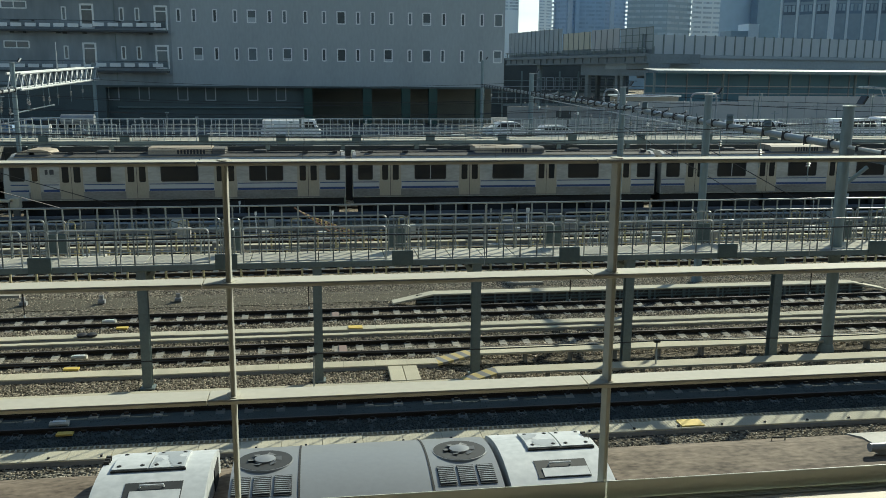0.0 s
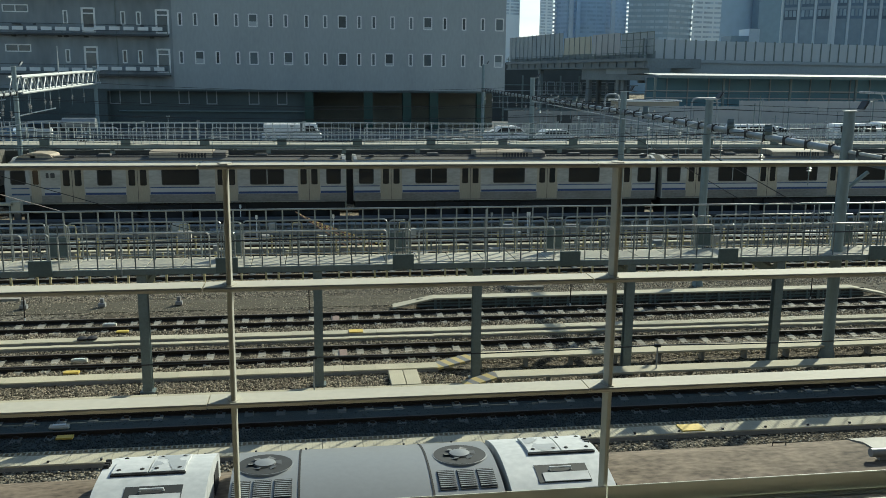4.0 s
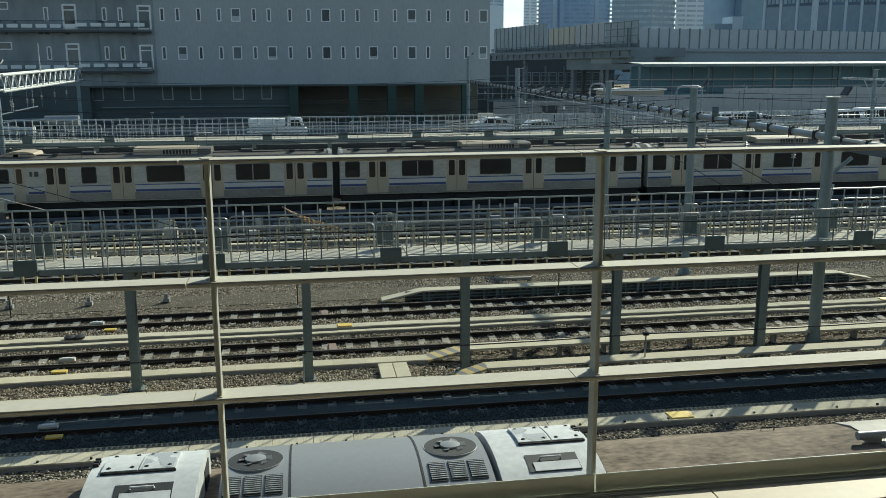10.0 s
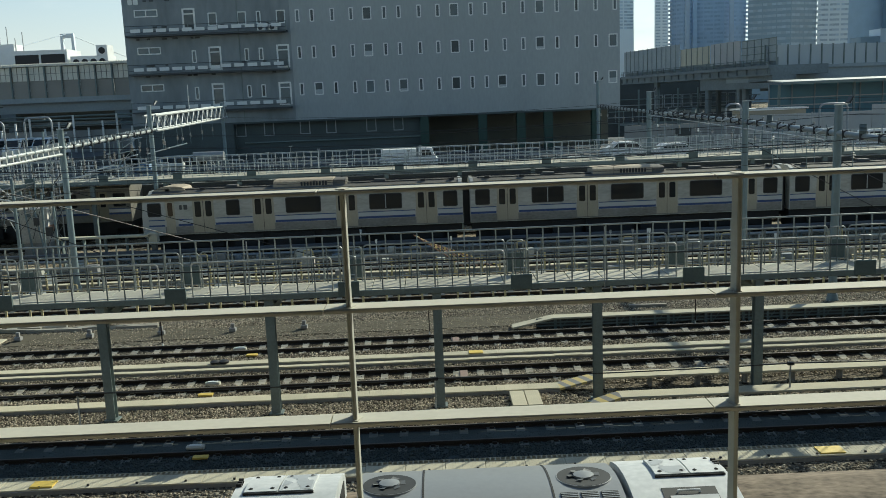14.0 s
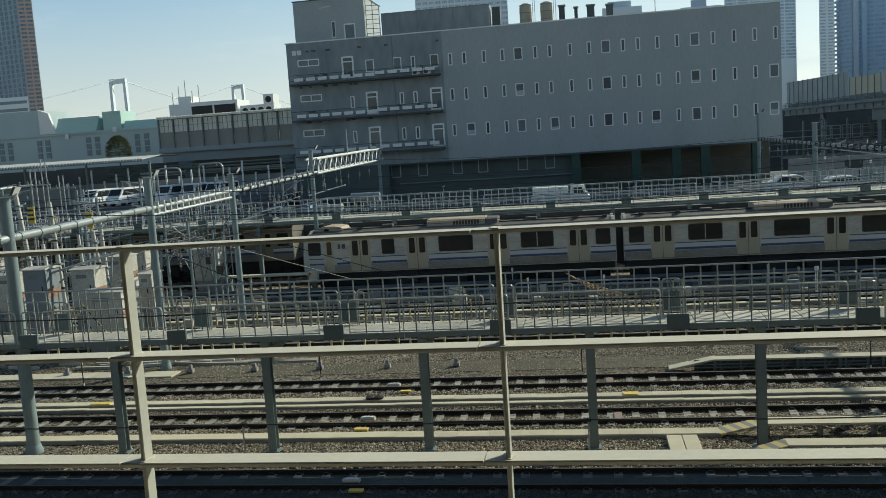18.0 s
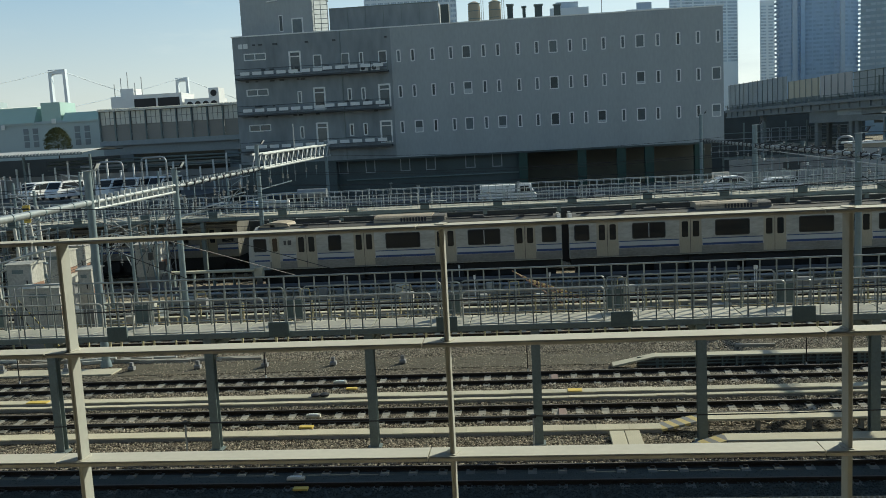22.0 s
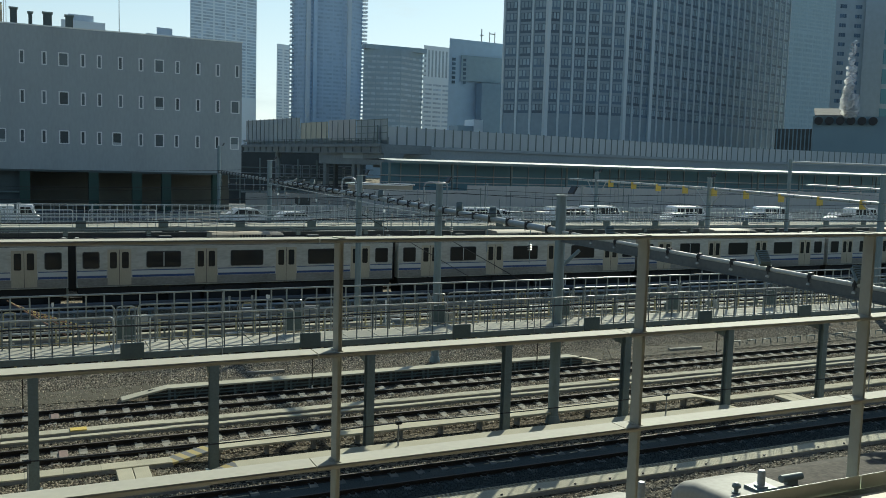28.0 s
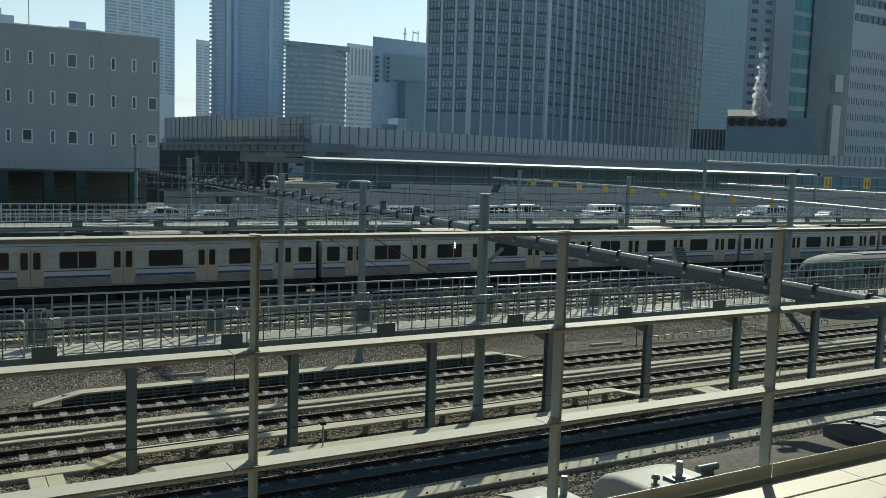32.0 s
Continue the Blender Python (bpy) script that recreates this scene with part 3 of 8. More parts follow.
DOOR = mat("train_door_silver", (0.42, 0.375, 0.285), 0.38, 0.15, var=0.12, coarse=0.8, stretch=(1, 1, 0.3))
RUBBER = mat("window_rubber", (0.03, 0.03, 0.032), 0.6, var=0.1)


def glass(name, rgb, rough=0.06):
    m = bpy.data.materials.new(name)
    m.use_nodes = True
    b = m.node_tree.nodes["Principled BSDF"]
    b.inputs["Base Color"].default_value = (*rgb, 1)
    b.inputs["Roughness"].default_value = rough
    b.inputs["Specular IOR Level"].default_value = 0.3
    n = m.node_tree.nodes.new("ShaderNodeTexNoise")
    n.inputs["Scale"].default_value = 1.3
    g_ = m.node_tree.nodes.new("ShaderNodeNewGeometry")
    m.node_tree.links.new(g_.outputs["Position"], n.inputs["Vector"])
    k = m.node_tree.nodes.new("ShaderNodeBump")
    k.inputs["Strength"].default_value, k.inputs["Distance"].default_value = 0.15, 0.03
    m.node_tree.links.new(n.outputs["Fac"], k.inputs["Height"])
    m.node_tree.links.new(k.outputs[0], b.inputs["Normal"])
    return m


GLASS = glass("tinted_glass", (0.018, 0.02, 0.022))
ZB, ZT = 1.38, 3.86  # lower edge and eaves of the body


def pane(parent, x0, x1, z0, z1, name="window", frame_w=0.05, divided=False):
    w = part(name, S().soft("y", -0.02, 0.02, x0 - frame_w, x1 + frame_w, z0 - frame_w, z1 + frame_w, 0.07), RUBBER, parent)
    part("pane", S().soft("y", -0.026, -0.0205, x0, x1, z0, z1, 0.06), GLASS, w, "dark tinted glass")
    if divided:
        part("sash", S().box((x0 + x1) / 2 - 0.03, (x0 + x1) / 2 + 0.03, -0.032, -0.0265, z0, z1), STEEL, w)
    return w


def coach(name, label, lead=False, skin=None, leaf=None):
    """A 20 m coach; its origin is at the left end, on the side that faces the camera, at rail level."""
    t = thing(name, (0, 0, 0), label, "train", "commuter train coaches")
    a, b, d = 0.22, 19.78, 2.86
    side = [(0.03, ZB), (0.0, ZB + 0.3), (0.0, ZT - 0.1), (0.12, ZT + 0.06), (0.5, ZT + 0.2), (d / 2, ZT + 0.27), (d - 0.5, ZT + 0.2), (d - 0.12, ZT + 0.06), (d, ZT - 0.1), (d, ZB + 0.3), (d - 0.03, ZB)]
    lo = [(0.0, ZT - 0.02)] + side[3:8] + [(d, ZT - 0.02)]
    part("body", S().prism(side, "x", a, b), skin or BODY, t, smooth=True)
    part("roof", S().prism([(0.105, ZT + 0.062)] + [(u, w + 0.012) for u, w in side[4:7]] + [(d - 0.105, ZT + 0.062)], "x", a + 0.02, b - 0.02), ROOF, t, "dusty grey roof", smooth=True)
    part("gutter", S().box(a, b, -0.02, 0.0, ZT - 0.12, ZT - 0.07), BODY, t)
    part("lower_panel", S().box(a + 0.05, b - 0.05, -0.0045, 0.02, ZB + 0.04, 1.9), skin or LOWER, t, "brake-dusted lower side")
    part("underframe", S().box(a + 0.1, b - 0.1, 0.25, d - 0.25, 0.85, ZB).box(a + 0.4, b - 0.4, 0.6, d - 0.6, 0.16, 0.85), UNDER, t, "black underframe")
    for u0, u1 in ((5.4, 7.2), (7.5, 10.4), (10.9, 13.6)):
        part("equipment_box", S().soft("x", u0, u1, 0.12, d - 0.12, 0.42, 1.25, 0.05), UNDER, t, "black underfloor equipment box")
    for xb in (3.1, 16.9):
        bg = part("bogie", S().box(xb - 1.6, xb + 1.6, 0.35, 0.6, 0.5, 0.85).box(xb - 1.6, xb + 1.6, d - 0.6, d - 0.35, 0.5, 0.85).box(xb - 0.3, xb + 0.3, 0.4, d - 0.4, 0.5, 0.8), UNDER, t, "dark bogie")
        for dx in (-1.05, 1.05):
            part("wheel", S().tube([(xb + dx, 0.5, 0.53), (xb + dx, 0.62, 0.53)], 0.43, 18), RUST, bg)
    doors = [3.63, 7.36, 12.54, 17.5] if lead else [2.56, 7.56, 12.54, 17.5]
    for i, x in enumerate(doors):
        dr = part("door", S().box(x - 0.66, x + 0.66, -0.0065, 0.03, ZB + 0.1, ZT - 0.28), leaf or DOOR, t, "dull silver sliding double door")
        part("door_seam", S().box(x - 0.012, x + 0.012, -0.012, -0.007, ZB + 0.1, ZT - 0.3), RUBBER, dr)
        for s in (-1, 1):
            part("door_glass", S().soft("y", -0.012, -0.0065, x + s * 0.33 - 0.19, x + s * 0.33 + 0.19, 2.46, 3.42, 0.05), GLASS, dr, "dark door window")
    spans = [(0.6, 1.42), (4.12, 6.02), (9.08, 11.02), (14.0, 15.94), (18.6, 19.4)]
    if lead:
        spans = [(5.1, 5.85), (8.8, 10.9), (14.0, 15.94), (18.6, 19.4)]
    for i, (x0, x1) in enumerate(spans):
        pane(t, x0, x1, 2.52, 3.40, divided=i == (1 if not lead else 2))
    cuts = [2.0 if lead else a] + [v for x in doors for v in (x - 0.68, x + 0.68)] + [b]
    for k in range(0, len(cuts), 2):
        part("blue_stripe", S().box(cuts[k] + 0.03, cuts[k + 1] - 0.03, -0.008, -0.001, 1.92, 2.05), BLUE, t)
        part("thin_stripe", S().box(cuts[k] + 0.03, cuts[k + 1] - 0.03, -0.008, -0.001, 2.31, 2.36), BLUE, t)
        part("pale_stripe", S().box(cuts[k] + 0.03, cuts[k + 1] - 0.03, -0.008, -0.001, 2.07, 2.29), CREAM_BAND, t)
    ac = part("air_conditioner", S().prism([(0.45, ZT + 0.16), (0.5, ZT + 0.5), (0.75, ZT + 0.6), (d - 0.75, ZT + 0.6), (d - 0.5, ZT + 0.5), (d - 0.45, ZT + 0.16)], "x", 8.0, 11.7), BUFFROOF, t, "dusty tan roof air conditioner with grilles")
    for k in range(9):
        part("grille_slat", S().box(9.7 + 0.19 * k, 9.82 + 0.19 * k, 0.455, 0.47, ZT + 0.22, ZT + 0.47), RUBBER, ac)
    part("ac_end", S().prism([(0.5, ZT + 0.2), (0.55, ZT + 0.46), (0.8, ZT + 0.55), (d - 0.8, ZT + 0.55), (d - 0.55, ZT + 0.46), (d - 0.5, ZT + 0.2)], "x", 11.72, 12.5), ROOF, ac)
    for y in (0.62, 2.2):
        for x0, x1 in ((a + 0.5, 7.9), (12.6, b - 0.5)):
            part("roof_conduit", S().tube([(x0, y, ZT + 0.27), (x1, y, ZT + 0.27)], 0.035, 5), RUBBER, t, "black roof conduit")
    part("roof_rib", S().box(a + 0.05, b - 0.05, 0.13, 0.17, ZT + 0.075, ZT + 0.115), BUFFROOF, t)
    for x in (1.2, 3.4, 17.2, 19.0):
        part("roof_clamp", S().box(x, x + 0.3, 0.5, 0.74, ZT + 0.2, ZT + 0.36), RUBBER, t)
    for x, l in ((a + 0.03, 0.2), (b - 0.25, 0.2)):
        part("end_arch", S().prism([(0.0, ZT - 0.1), (0.12, ZT + 0.1), (0.5, ZT + 0.26), (d - 0.5, ZT + 0.26), (d - 0.12, ZT + 0.1), (d, ZT - 0.1)], "x", x, x + l), skin or BODY, t)
    for x in (5.3, 14.6):
        part("roof_vent", S().soft("x", x - 0.35, x + 0.35, 0.9, 1.5, ZT + 0.2, ZT + 0.42, 0.08), ROOF, t)
    return t


TRAIN_Y = 54.43
mid_car = coach("train_coach", "silver commuter coach with a blue band and dusty roof")
mid_car.location = (2.0, TRAIN_Y, 0)
for k in range(1, 5):
    copy_thing(mid_car, pose(2.0 + 20 * k, TRAIN_Y, 0))
lead_car = coach("train_driving_coach", "silver driving coach with a rounded white cab and blue band", True)
lead_car.location = (-18.0, TRAIN_Y, 0)
cabm = mat("cab_white", (0.46, 0.46, 0.43), 0.35, var=0.08)
hood = part("roof_hood", S().prism([(0.15, ZT + 0.0), (0.4, ZT + 0.24), (0.75, ZT + 0.4), (1.2, ZT + 0.5), (1.9, ZT + 0.5), (2.3, ZT + 0.42), (2.5, ZT + 0.2)][::-1], "y", 0.5, 2.36), BUFFROOF, lead_car, "dusty tan roof hood")
nose = part("cab_front", S().prism([(0.24, ZB - 0.1), (0.26, ZT + 0.1), (0.12, ZT + 0.02), (-0.12, 3.4), (-0.2, 2.5), (-0.2, 1.5), (-0.12, ZB - 0.1)], "y", 0.05, 2.81), cabm, lead_car, "white moulded cab front")
part("cab_side", S().box(0.21, 1.2, -0.012, 0.03, ZB, ZT - 0.12), cabm, lead_car)
part("windscreen", S().prism([(-0.215, 2.55), (-0.14, 3.38), (-0.13, 3.38), (-0.2, 2.55)], "y", 0.2, 2.66), GLASS, lead_car)
pane(lead_car, 0.22, 0.98, 2.6, 3.36, "cab_window")
cabdoor = part("cab_door", S().box(1.3, 1.86, -0.014, 0.03, ZB + 0.1, ZT - 0.3), DOOR, lead_car)
part("door_glass", S().soft("y", -0.02, -0.0145, 1.42, 1.74, 2.55, 3.4, 0.05), mat("brown_tinted_glass", (0.06, 0.035, 0.02), 0.2), cabdoor, "brown tinted glass")
part("cab_stripe", S().box(0.2, 1.2, -0.02, -0.013, 1.93, 2.03), BLUE, lead_car)
part("cab_stripe", S().box(0.2, 1.2, -0.02, -0.013, 2.3, 2.36), BLUE, lead_car)
# the operator's mark as two plain dark strokes
INK = mat("dark_mark", (0.06, 0.06, 0.06), 0.5, var=0.05)
part("mark", S().soft("y", -0.016, -0.006, 2.16, 2.32, 2.94, 3.24, 0.03), INK, lead_car, "plain dark shape")
part("mark", S().soft("y", -0.016, -0.006, 2.42, 2.66, 2.94, 3.24, 0.03), INK, lead_car, "plain dark shape")
for k in range(0, 5):
    x = 2.0 + 20 * k
    g_ = part("coach_gangway", S().box(-0.21, 0.21, 0.7, 2.16, 1.2, 3.75), RUBBER, at=(x, TRAIN_Y, 0))
    tagged(g_, "black rubber gangway between two coaches", "gangway", "gangways")
# the far coaches' deep shade under the deck is put into these colours
DULL = mat("shaded_dirty_silver", (0.20, 0.19, 0.165), 0.5, 0.1, var=0.2, coarse=0.9, fine=6)
OCHRE = mat("shaded_ochre_door", (0.25, 0.22, 0.15), 0.5, var=0.15)
far_car = coach("train_coach", "dirty silver commuter coach with a blue band on a farther track, darkened for deck shade", False, DULL, OCHRE)
far_car.location = (-41.5, 62.84, -0.05)
copy_thing(far_car, pose(-61.5, 62.84, -0.05))

# ---- train below the deck ----
NROOF = mat("dusty_brown_roof", (0.10, 0.075, 0.054), 0.85, var=0.55, coarse=2.4, fine=11, stretch=(0.7, 1.2, 1), tint=(0.185, 0.148, 0.11))
NWHITE = mat("weathered_white_cover", (0.47, 0.49, 0.49), 0.6, var=0.1, coarse=1.4, fine=9, tint=(0.60, 0.61, 0.60))
CAPW = mat("dusty_cream_moulding", (0.30, 0.285, 0.245), 0.65, var=0.2, coarse=1.2, fine=9)
NGREY = mat("grey_unit_casing", (0.25, 0.26, 0.265), 0.45, var=0.07, coarse=0.8)
PATCHD = mat("fan_blade_grey", (0.13, 0.135, 0.135), 0.6, var=0.2, coarse=5)
WELL = mat("recess_shade_grey", (0.028, 0.03, 0.03), 0.7, var=0.2, coarse=5)
PATCH = mat("worn_primer_patch", (0.36, 0.38, 0.39), 0.6, var=0.1)
NZ = 3.72
TY = 9.85  # its centre line
hw = 1.46
EAVE = [(-hw, 1.0), (hw, 1.0), (hw, NZ - 0.32), (hw - 0.06, NZ - 0.02), (hw - 0.26, NZ + 0.17), (hw - 0.66, NZ + 0.272), (0, NZ + 0.31), (-hw + 0.66, NZ + 0.272), (-hw + 0.26, NZ + 0.17), (-hw + 0.06, NZ - 0.02), (-hw, NZ - 0.32)]


CAP = [(-hw, 1.0), (hw, 1.0), (hw, 3.5), (hw - 0.06, 3.74), (hw - 0.24, 3.9), (hw - 0.6, 4.005), (0, 4.05), (-hw + 0.6, 4.005), (-hw + 0.24, 3.9), (-hw + 0.06, 3.74), (-hw, 3.5)]


def moulded_end(x0, x1, side):
    """The raised end of a coach; its outer edge is rounded off all round."""
    s, k = S(), len(CAP)
    steps = [(0.0, 0.86), (0.04, 0.94), (0.1, 0.98), (0.2, 1.0), (x1 - x0, 1.0)]
    rings = [(x0 + d if side > 0 else x1 - d, q) for d, q in steps]
    v = [(x, u * q, 3.0 + (w - 3.0) * (q if w > 3 else 1)) for x, q in rings for u, w in CAP]
    f = []
    for i in range(len(rings) - 1):
        for j in range(k):
            q = (i * k + j, i * k + (j + 1) % k, (i + 1) * k + (j + 1) % k, (i + 1) * k + j)
            f.append(q if side > 0 else q[::-1])
    a, b = tuple(range(k)), tuple(range((len(rings) - 1) * k, len(rings) * k))
    return s.add(v, f + ([a[::-1], b] if side > 0 else [a, b[::-1]]))


def roof_coach(x0, x1, white0, white1, label, skin=None):
    t = thing("near_coach", (0, TY, 0), label, "train", "coaches below the deck")
    part("body", S().prism(EAVE, "x", x0 + white0, x1 - white1), skin or NROOF, t, "dusty brown roof and upper body", smooth=True)
    if white0:
        part("end_cap", moulded_end(x0, x0 + white0 - 0.004, 1), CAPW, t, "white moulded end of the coach", smooth=True)
    if white1:
        part("end_cap", moulded_end(x1 - white1 + 0.004, x1, -1), CAPW, t, "white moulded end of the coach", smooth=True)
    for k in range(3):
        part("grab_handle", S().tube([(u, 1.05, w) for u, w in ((x1 - 2.2 - 0.25 * k - 0.1, NZ + 0.17), (x1 - 2.2 - 0.25 * k - 0.1, NZ + 0.26), (x1 - 2.2 - 0.25 * k + 0.1, NZ + 0.26), (x1 - 2.2 - 0.25 * k + 0.1, NZ + 0.17))], 0.012, 6), UNDER, t) if k == 0 else None
    part("underframe", S().box(x0 + 1, x1 - 1, -1.2, 1.2, 0.5, 1.0), UNDER, t)
    for xb in (x0 + 3.2, x1 - 3.2):
        part("bogie", S().box(xb - 1.6, xb + 1.6, -1.0, 1.0, 0.0, 0.6), UNDER, t)
    return t


c1 = roof_coach(-11.2, 8.6, 0, 1.05, "near coach with a dusty brown roof and white end")
NROOF_D = mat("dark_brown_roof", (0.05, 0.045, 0.038), 0.9, var=0.5, coarse=1.6, fine=11, tint=(0.095, 0.083, 0.068))
c2 = roof_coach(9.55, 29.2, 1.4, 0.0, "near coach with a dark brown roof and white end", NROOF_D)
c0 = roof_coach(-31.2, -11.5, 0, 0, "near coach with a dusty brown roof")


def arc(y, half, z1, drop):
    return z1 - drop * (y / half) ** 2


def air_unit(x0, name="roof_air_conditioner"):
    t = thing(name, (x0, TY, NZ + 0.18), "grey roof air conditioner with two round fans", "air conditioner", "roof units")
    half, top = 0.98, 0.55
    prof = [(-half, 0), (half, 0)] + [(half * (1 - i / 7), arc(half * (1 - i / 7), half, top, 0.2)) for i in range(15)]
    part("casing", S().prism(prof, "x", 0, 3.12), NGREY, t, smooth=True)
    for x in (0.78, 2.3):
        part("joint_strip", S().prism([(u * 1.006, w + 0.006) for u, w in prof], "x", x - 0.012, x + 0.012), UNDER, t, smooth=True)
    for xf in (0.37, 2.72):
        yc = 0.16
        tilt = -math.degrees(math.atan(2 * 0.2 * yc / half**2))
        zc = arc(yc, half, top, 0.2)
        fan = part("fan", S().lathe([(0.335, -0.05), (0.335, 0.004), (0.33, 0.006), (0.322, 0.004), (0.32, -0.04)], 0, 0, 28), NGREY, t, "round fan opening", at=pose(xf, yc, zc, tilt, 0, 0), smooth=True)
        # flat dark disc: the fan well's shade is put into its colour
        part("well", S().lathe([(0.322, 0.0), (0.322, 0.007)], 0, 0, 28), WELL, fan)
        part("hub", S().lathe([(0.125, 0.007), (0.125, 0.03), (0.07, 0.044), (0.02, 0.048)], 0, 0, 16), NGREY, fan, smooth=True)
        for k in range(6):
            a = k * math.pi / 3
            part("blade", S().add([(0.1 * math.cos(a), 0.1 * math.sin(a), 0.012), (0.2 * math.cos(a - 0.15), 0.2 * math.sin(a - 0.15), 0.012), (0.2 * math.cos(a + 0.3), 0.2 * math.sin(a + 0.3), 0.03), (0.1 * math.cos(a + 0.5), 0.1 * math.sin(a + 0.5), 0.03)], [(0, 1, 2, 3)]), PATCHD, fan)
        for k in range(3):
            xg = xf - 0.37 + 0.03 + 0.235 * k
            g_ = part("grille", S().prism([(-0.62, arc(0.62, half, top, 0.2) + 0.004), (-0.26, arc(0.26, half, top, 0.2) + 0.004), (-0.26, arc(0.26, half, top, 0.2) + 0.012), (-0.62, arc(0.62, half, top, 0.2) + 0.012)], "x", xg, xg + 0.2), UNDER, t, "black louvred grille")
            for j in range(9):
                y = -0.29 - 0.036 * j
                part("louvre", S().box(xg + 0.005, xg + 0.195, y - 0.012, y + 0.006, arc(y, half, top, 0.2) + 0.013, arc(y, half, top, 0.2) + 0.02), NGREY, g_)
    for k in range(6):
        part("clip", S().box(0.95 + 0.22 * k, 1.03 + 0.22 * k, -0.82, -0.78, arc(0.8, half, top, 0.2), arc(0.8, half, top, 0.2) + 0.03), UNDER, t) if k % 2 == 0 else None
    return t


air_unit(-1.06)
air_unit(16.6)


NDULL = mat("grimy_grey_cover", (0.12, 0.115, 0.10), 0.7, var=0.3, coarse=2.6, fine=14)


def hatch_cover(x0, w, flip, sink=0.0, skin=NWHITE, look_="weathered white"):
    t = thing("roof_cover", (x0, TY, NZ + 0.16 - sink), look_ + " roof cover with bolted hatches", "roof cover", "roof units")
    half, top = 0.98, 0.6
    prof = [(-half, 0), (half, 0), (half, 0.3)] + [(half - 0.08 - (2 * half - 0.16) * i / 10, arc(half - 0.08 - (2 * half - 0.16) * i / 10, half, top, 0.22)) for i in range(11)] + [(-half, 0.3)]
    part("casing", S().prism(prof, "x", 0, w), skin, t, smooth=True)
    for k in range(2):
        xa = (0.14 if flip else 0.36) + 0.42 * k
        pts = [(u, arc(u, half, top, 0.22)) for u in (-0.02, 0.2, 0.4, 0.6)]
        lid = part("hatch", S().prism([(u, z + 0.004) for u, z in pts] + [(u, z + 0.035) for u, z in pts[::-1]], "x", xa, xa + 0.4), skin, t, "bolted hatch lid")
        if k == (1 if flip else 0):
            worn = S()
            for i in range(16):
                for j in range(18):
                    xx, yy = xa + 0.02 + 0.0225 * i, 0.0 + 0.032 * j
                    if noise.noise(Vector((xx * 5.5 + x0, yy * 5.5, 0.3))) > 0.02:
                        za, zb = arc(yy, half, top, 0.22) + 0.0365, arc(yy + 0.032, half, top, 0.22) + 0.0365
                        worn.add([(xx, yy, za), (xx + 0.0225, yy, za), (xx + 0.0225, yy + 0.032, zb), (xx, yy + 0.032, zb)], [(0, 1, 2, 3)])
            part("worn_patch", worn, PATCH, lid, "patch of bare grey primer", kind="stuff")
        part("gasket", S().box(xa - 0.01, xa + 0.41, -0.045, -0.02, arc(0.04, half, top, 0.22) - 0.004, arc(0.04, half, top, 0.22) + 0.022), UNDER, t)
        for bx in (0.07, 0.33):
            for by in (0.06, 0.5):
                part("bolt", S().lathe([(0.026, 0.03), (0.026, 0.038), (0.012, 0.04), (0.012, 0.046)], 0, 0, 10), UNDER, lid, at=(xa + bx, by, arc(by, half, top, 0.22)))
    for k in range(3):
        part("hinge", S().box((w - 0.07 if not flip else 0.03) - 0.03, (w - 0.07 if not flip else 0.03) + 0.03, 0.22 + 0.07 * k, 0.25 + 0.07 * k, 0.575, 0.63), UNDER, t)
    # flat dark panel in place of a recess, whose shade is its colour
    part("recess", S().prism([(-0.62, arc(0.62, half, top, 0.22) + 0.003), (-0.3, arc(0.3, half, top, 0.22) + 0.003), (-0.3, arc(0.3, half, top, 0.22) + 0.01), (-0.62, arc(0.62, half, top, 0.22) + 0.01)], "x", 0.35, 0.98), WELL, t, "flat dark panel standing in for a shaded recess")
    part("recess_lip", S().prism([(-0.61, arc(0.61, half, top, 0.22) + 0.0105), (-0.46, arc(0.46, half, top, 0.22) + 0.0105), (-0.46, arc(0.46, half, top, 0.22) + 0.016), (-0.61, arc(0.61, half, top, 0.22) + 0.016)], "x", 0.42, 0.97), skin, t)
    part("recess_handle", S().tube([(0.52, -0.4, 0.575), (0.52, -0.4, 0.6), (0.78, -0.4, 0.6), (0.78, -0.4, 0.575)], 0.012, 6), WHITE, t)
    part("end_handle", S().tube([(w if not flip else 0, -0.55, 0.42), (w + 0.06 if not flip else -0.06, -0.55, 0.42), (w + 0.06 if not flip else -0.06, -0.55, 0.25), (w if not flip else 0, -0.55, 0.25)], 0.012, 6), UNDER, t)
    part("end_flange", S().box(-0.012, 0.0, 0.3, 0.7, 0.05, 0.4) if not flip else S().box(w, w + 0.012, 0.3, 0.7, 0.05, 0.4), UNDER, t)
    return t


hatch_cover(-2.55, 1.24, True)
hatch_cover(2.13, 1.24, False)
hatch_cover(15.05, 1.24, True, 0.1, NDULL, "grimy grey")
horn = thing("roof_horn", (7.47, 10.1, NZ + 0.31), "grey cylindrical roof horn cover", "horn")
part("barrel", S().tube([(-0.22, 0, 0.1), (0.22, 0, 0.1)], 0.06, 12), NGREY, horn, smooth=True)
part("bracket", S().box(-0.1, 0.12, -0.04, 0.04, 0, 0.1), NGREY, horn)
horn = thing("roof_horn", (11.05, 10.05, NZ + 0.285), "grey cylindrical roof horn cover", "horn")
part("barrel", S().tube([(-0.22, 0, 0.14), (0.22, 0, 0.14)], 0.06, 12), STEEL_DARK, horn, smooth=True)
part("bracket", S().box(-0.1, 0.12, -0.04, 0.04, 0, 0.1), STEEL_DARK, horn)
aer = thing("train_aerial", (10.41, 10.05, NZ + 0.295), "short grey roof aerial on a base plate", "aerial", "train aerials")
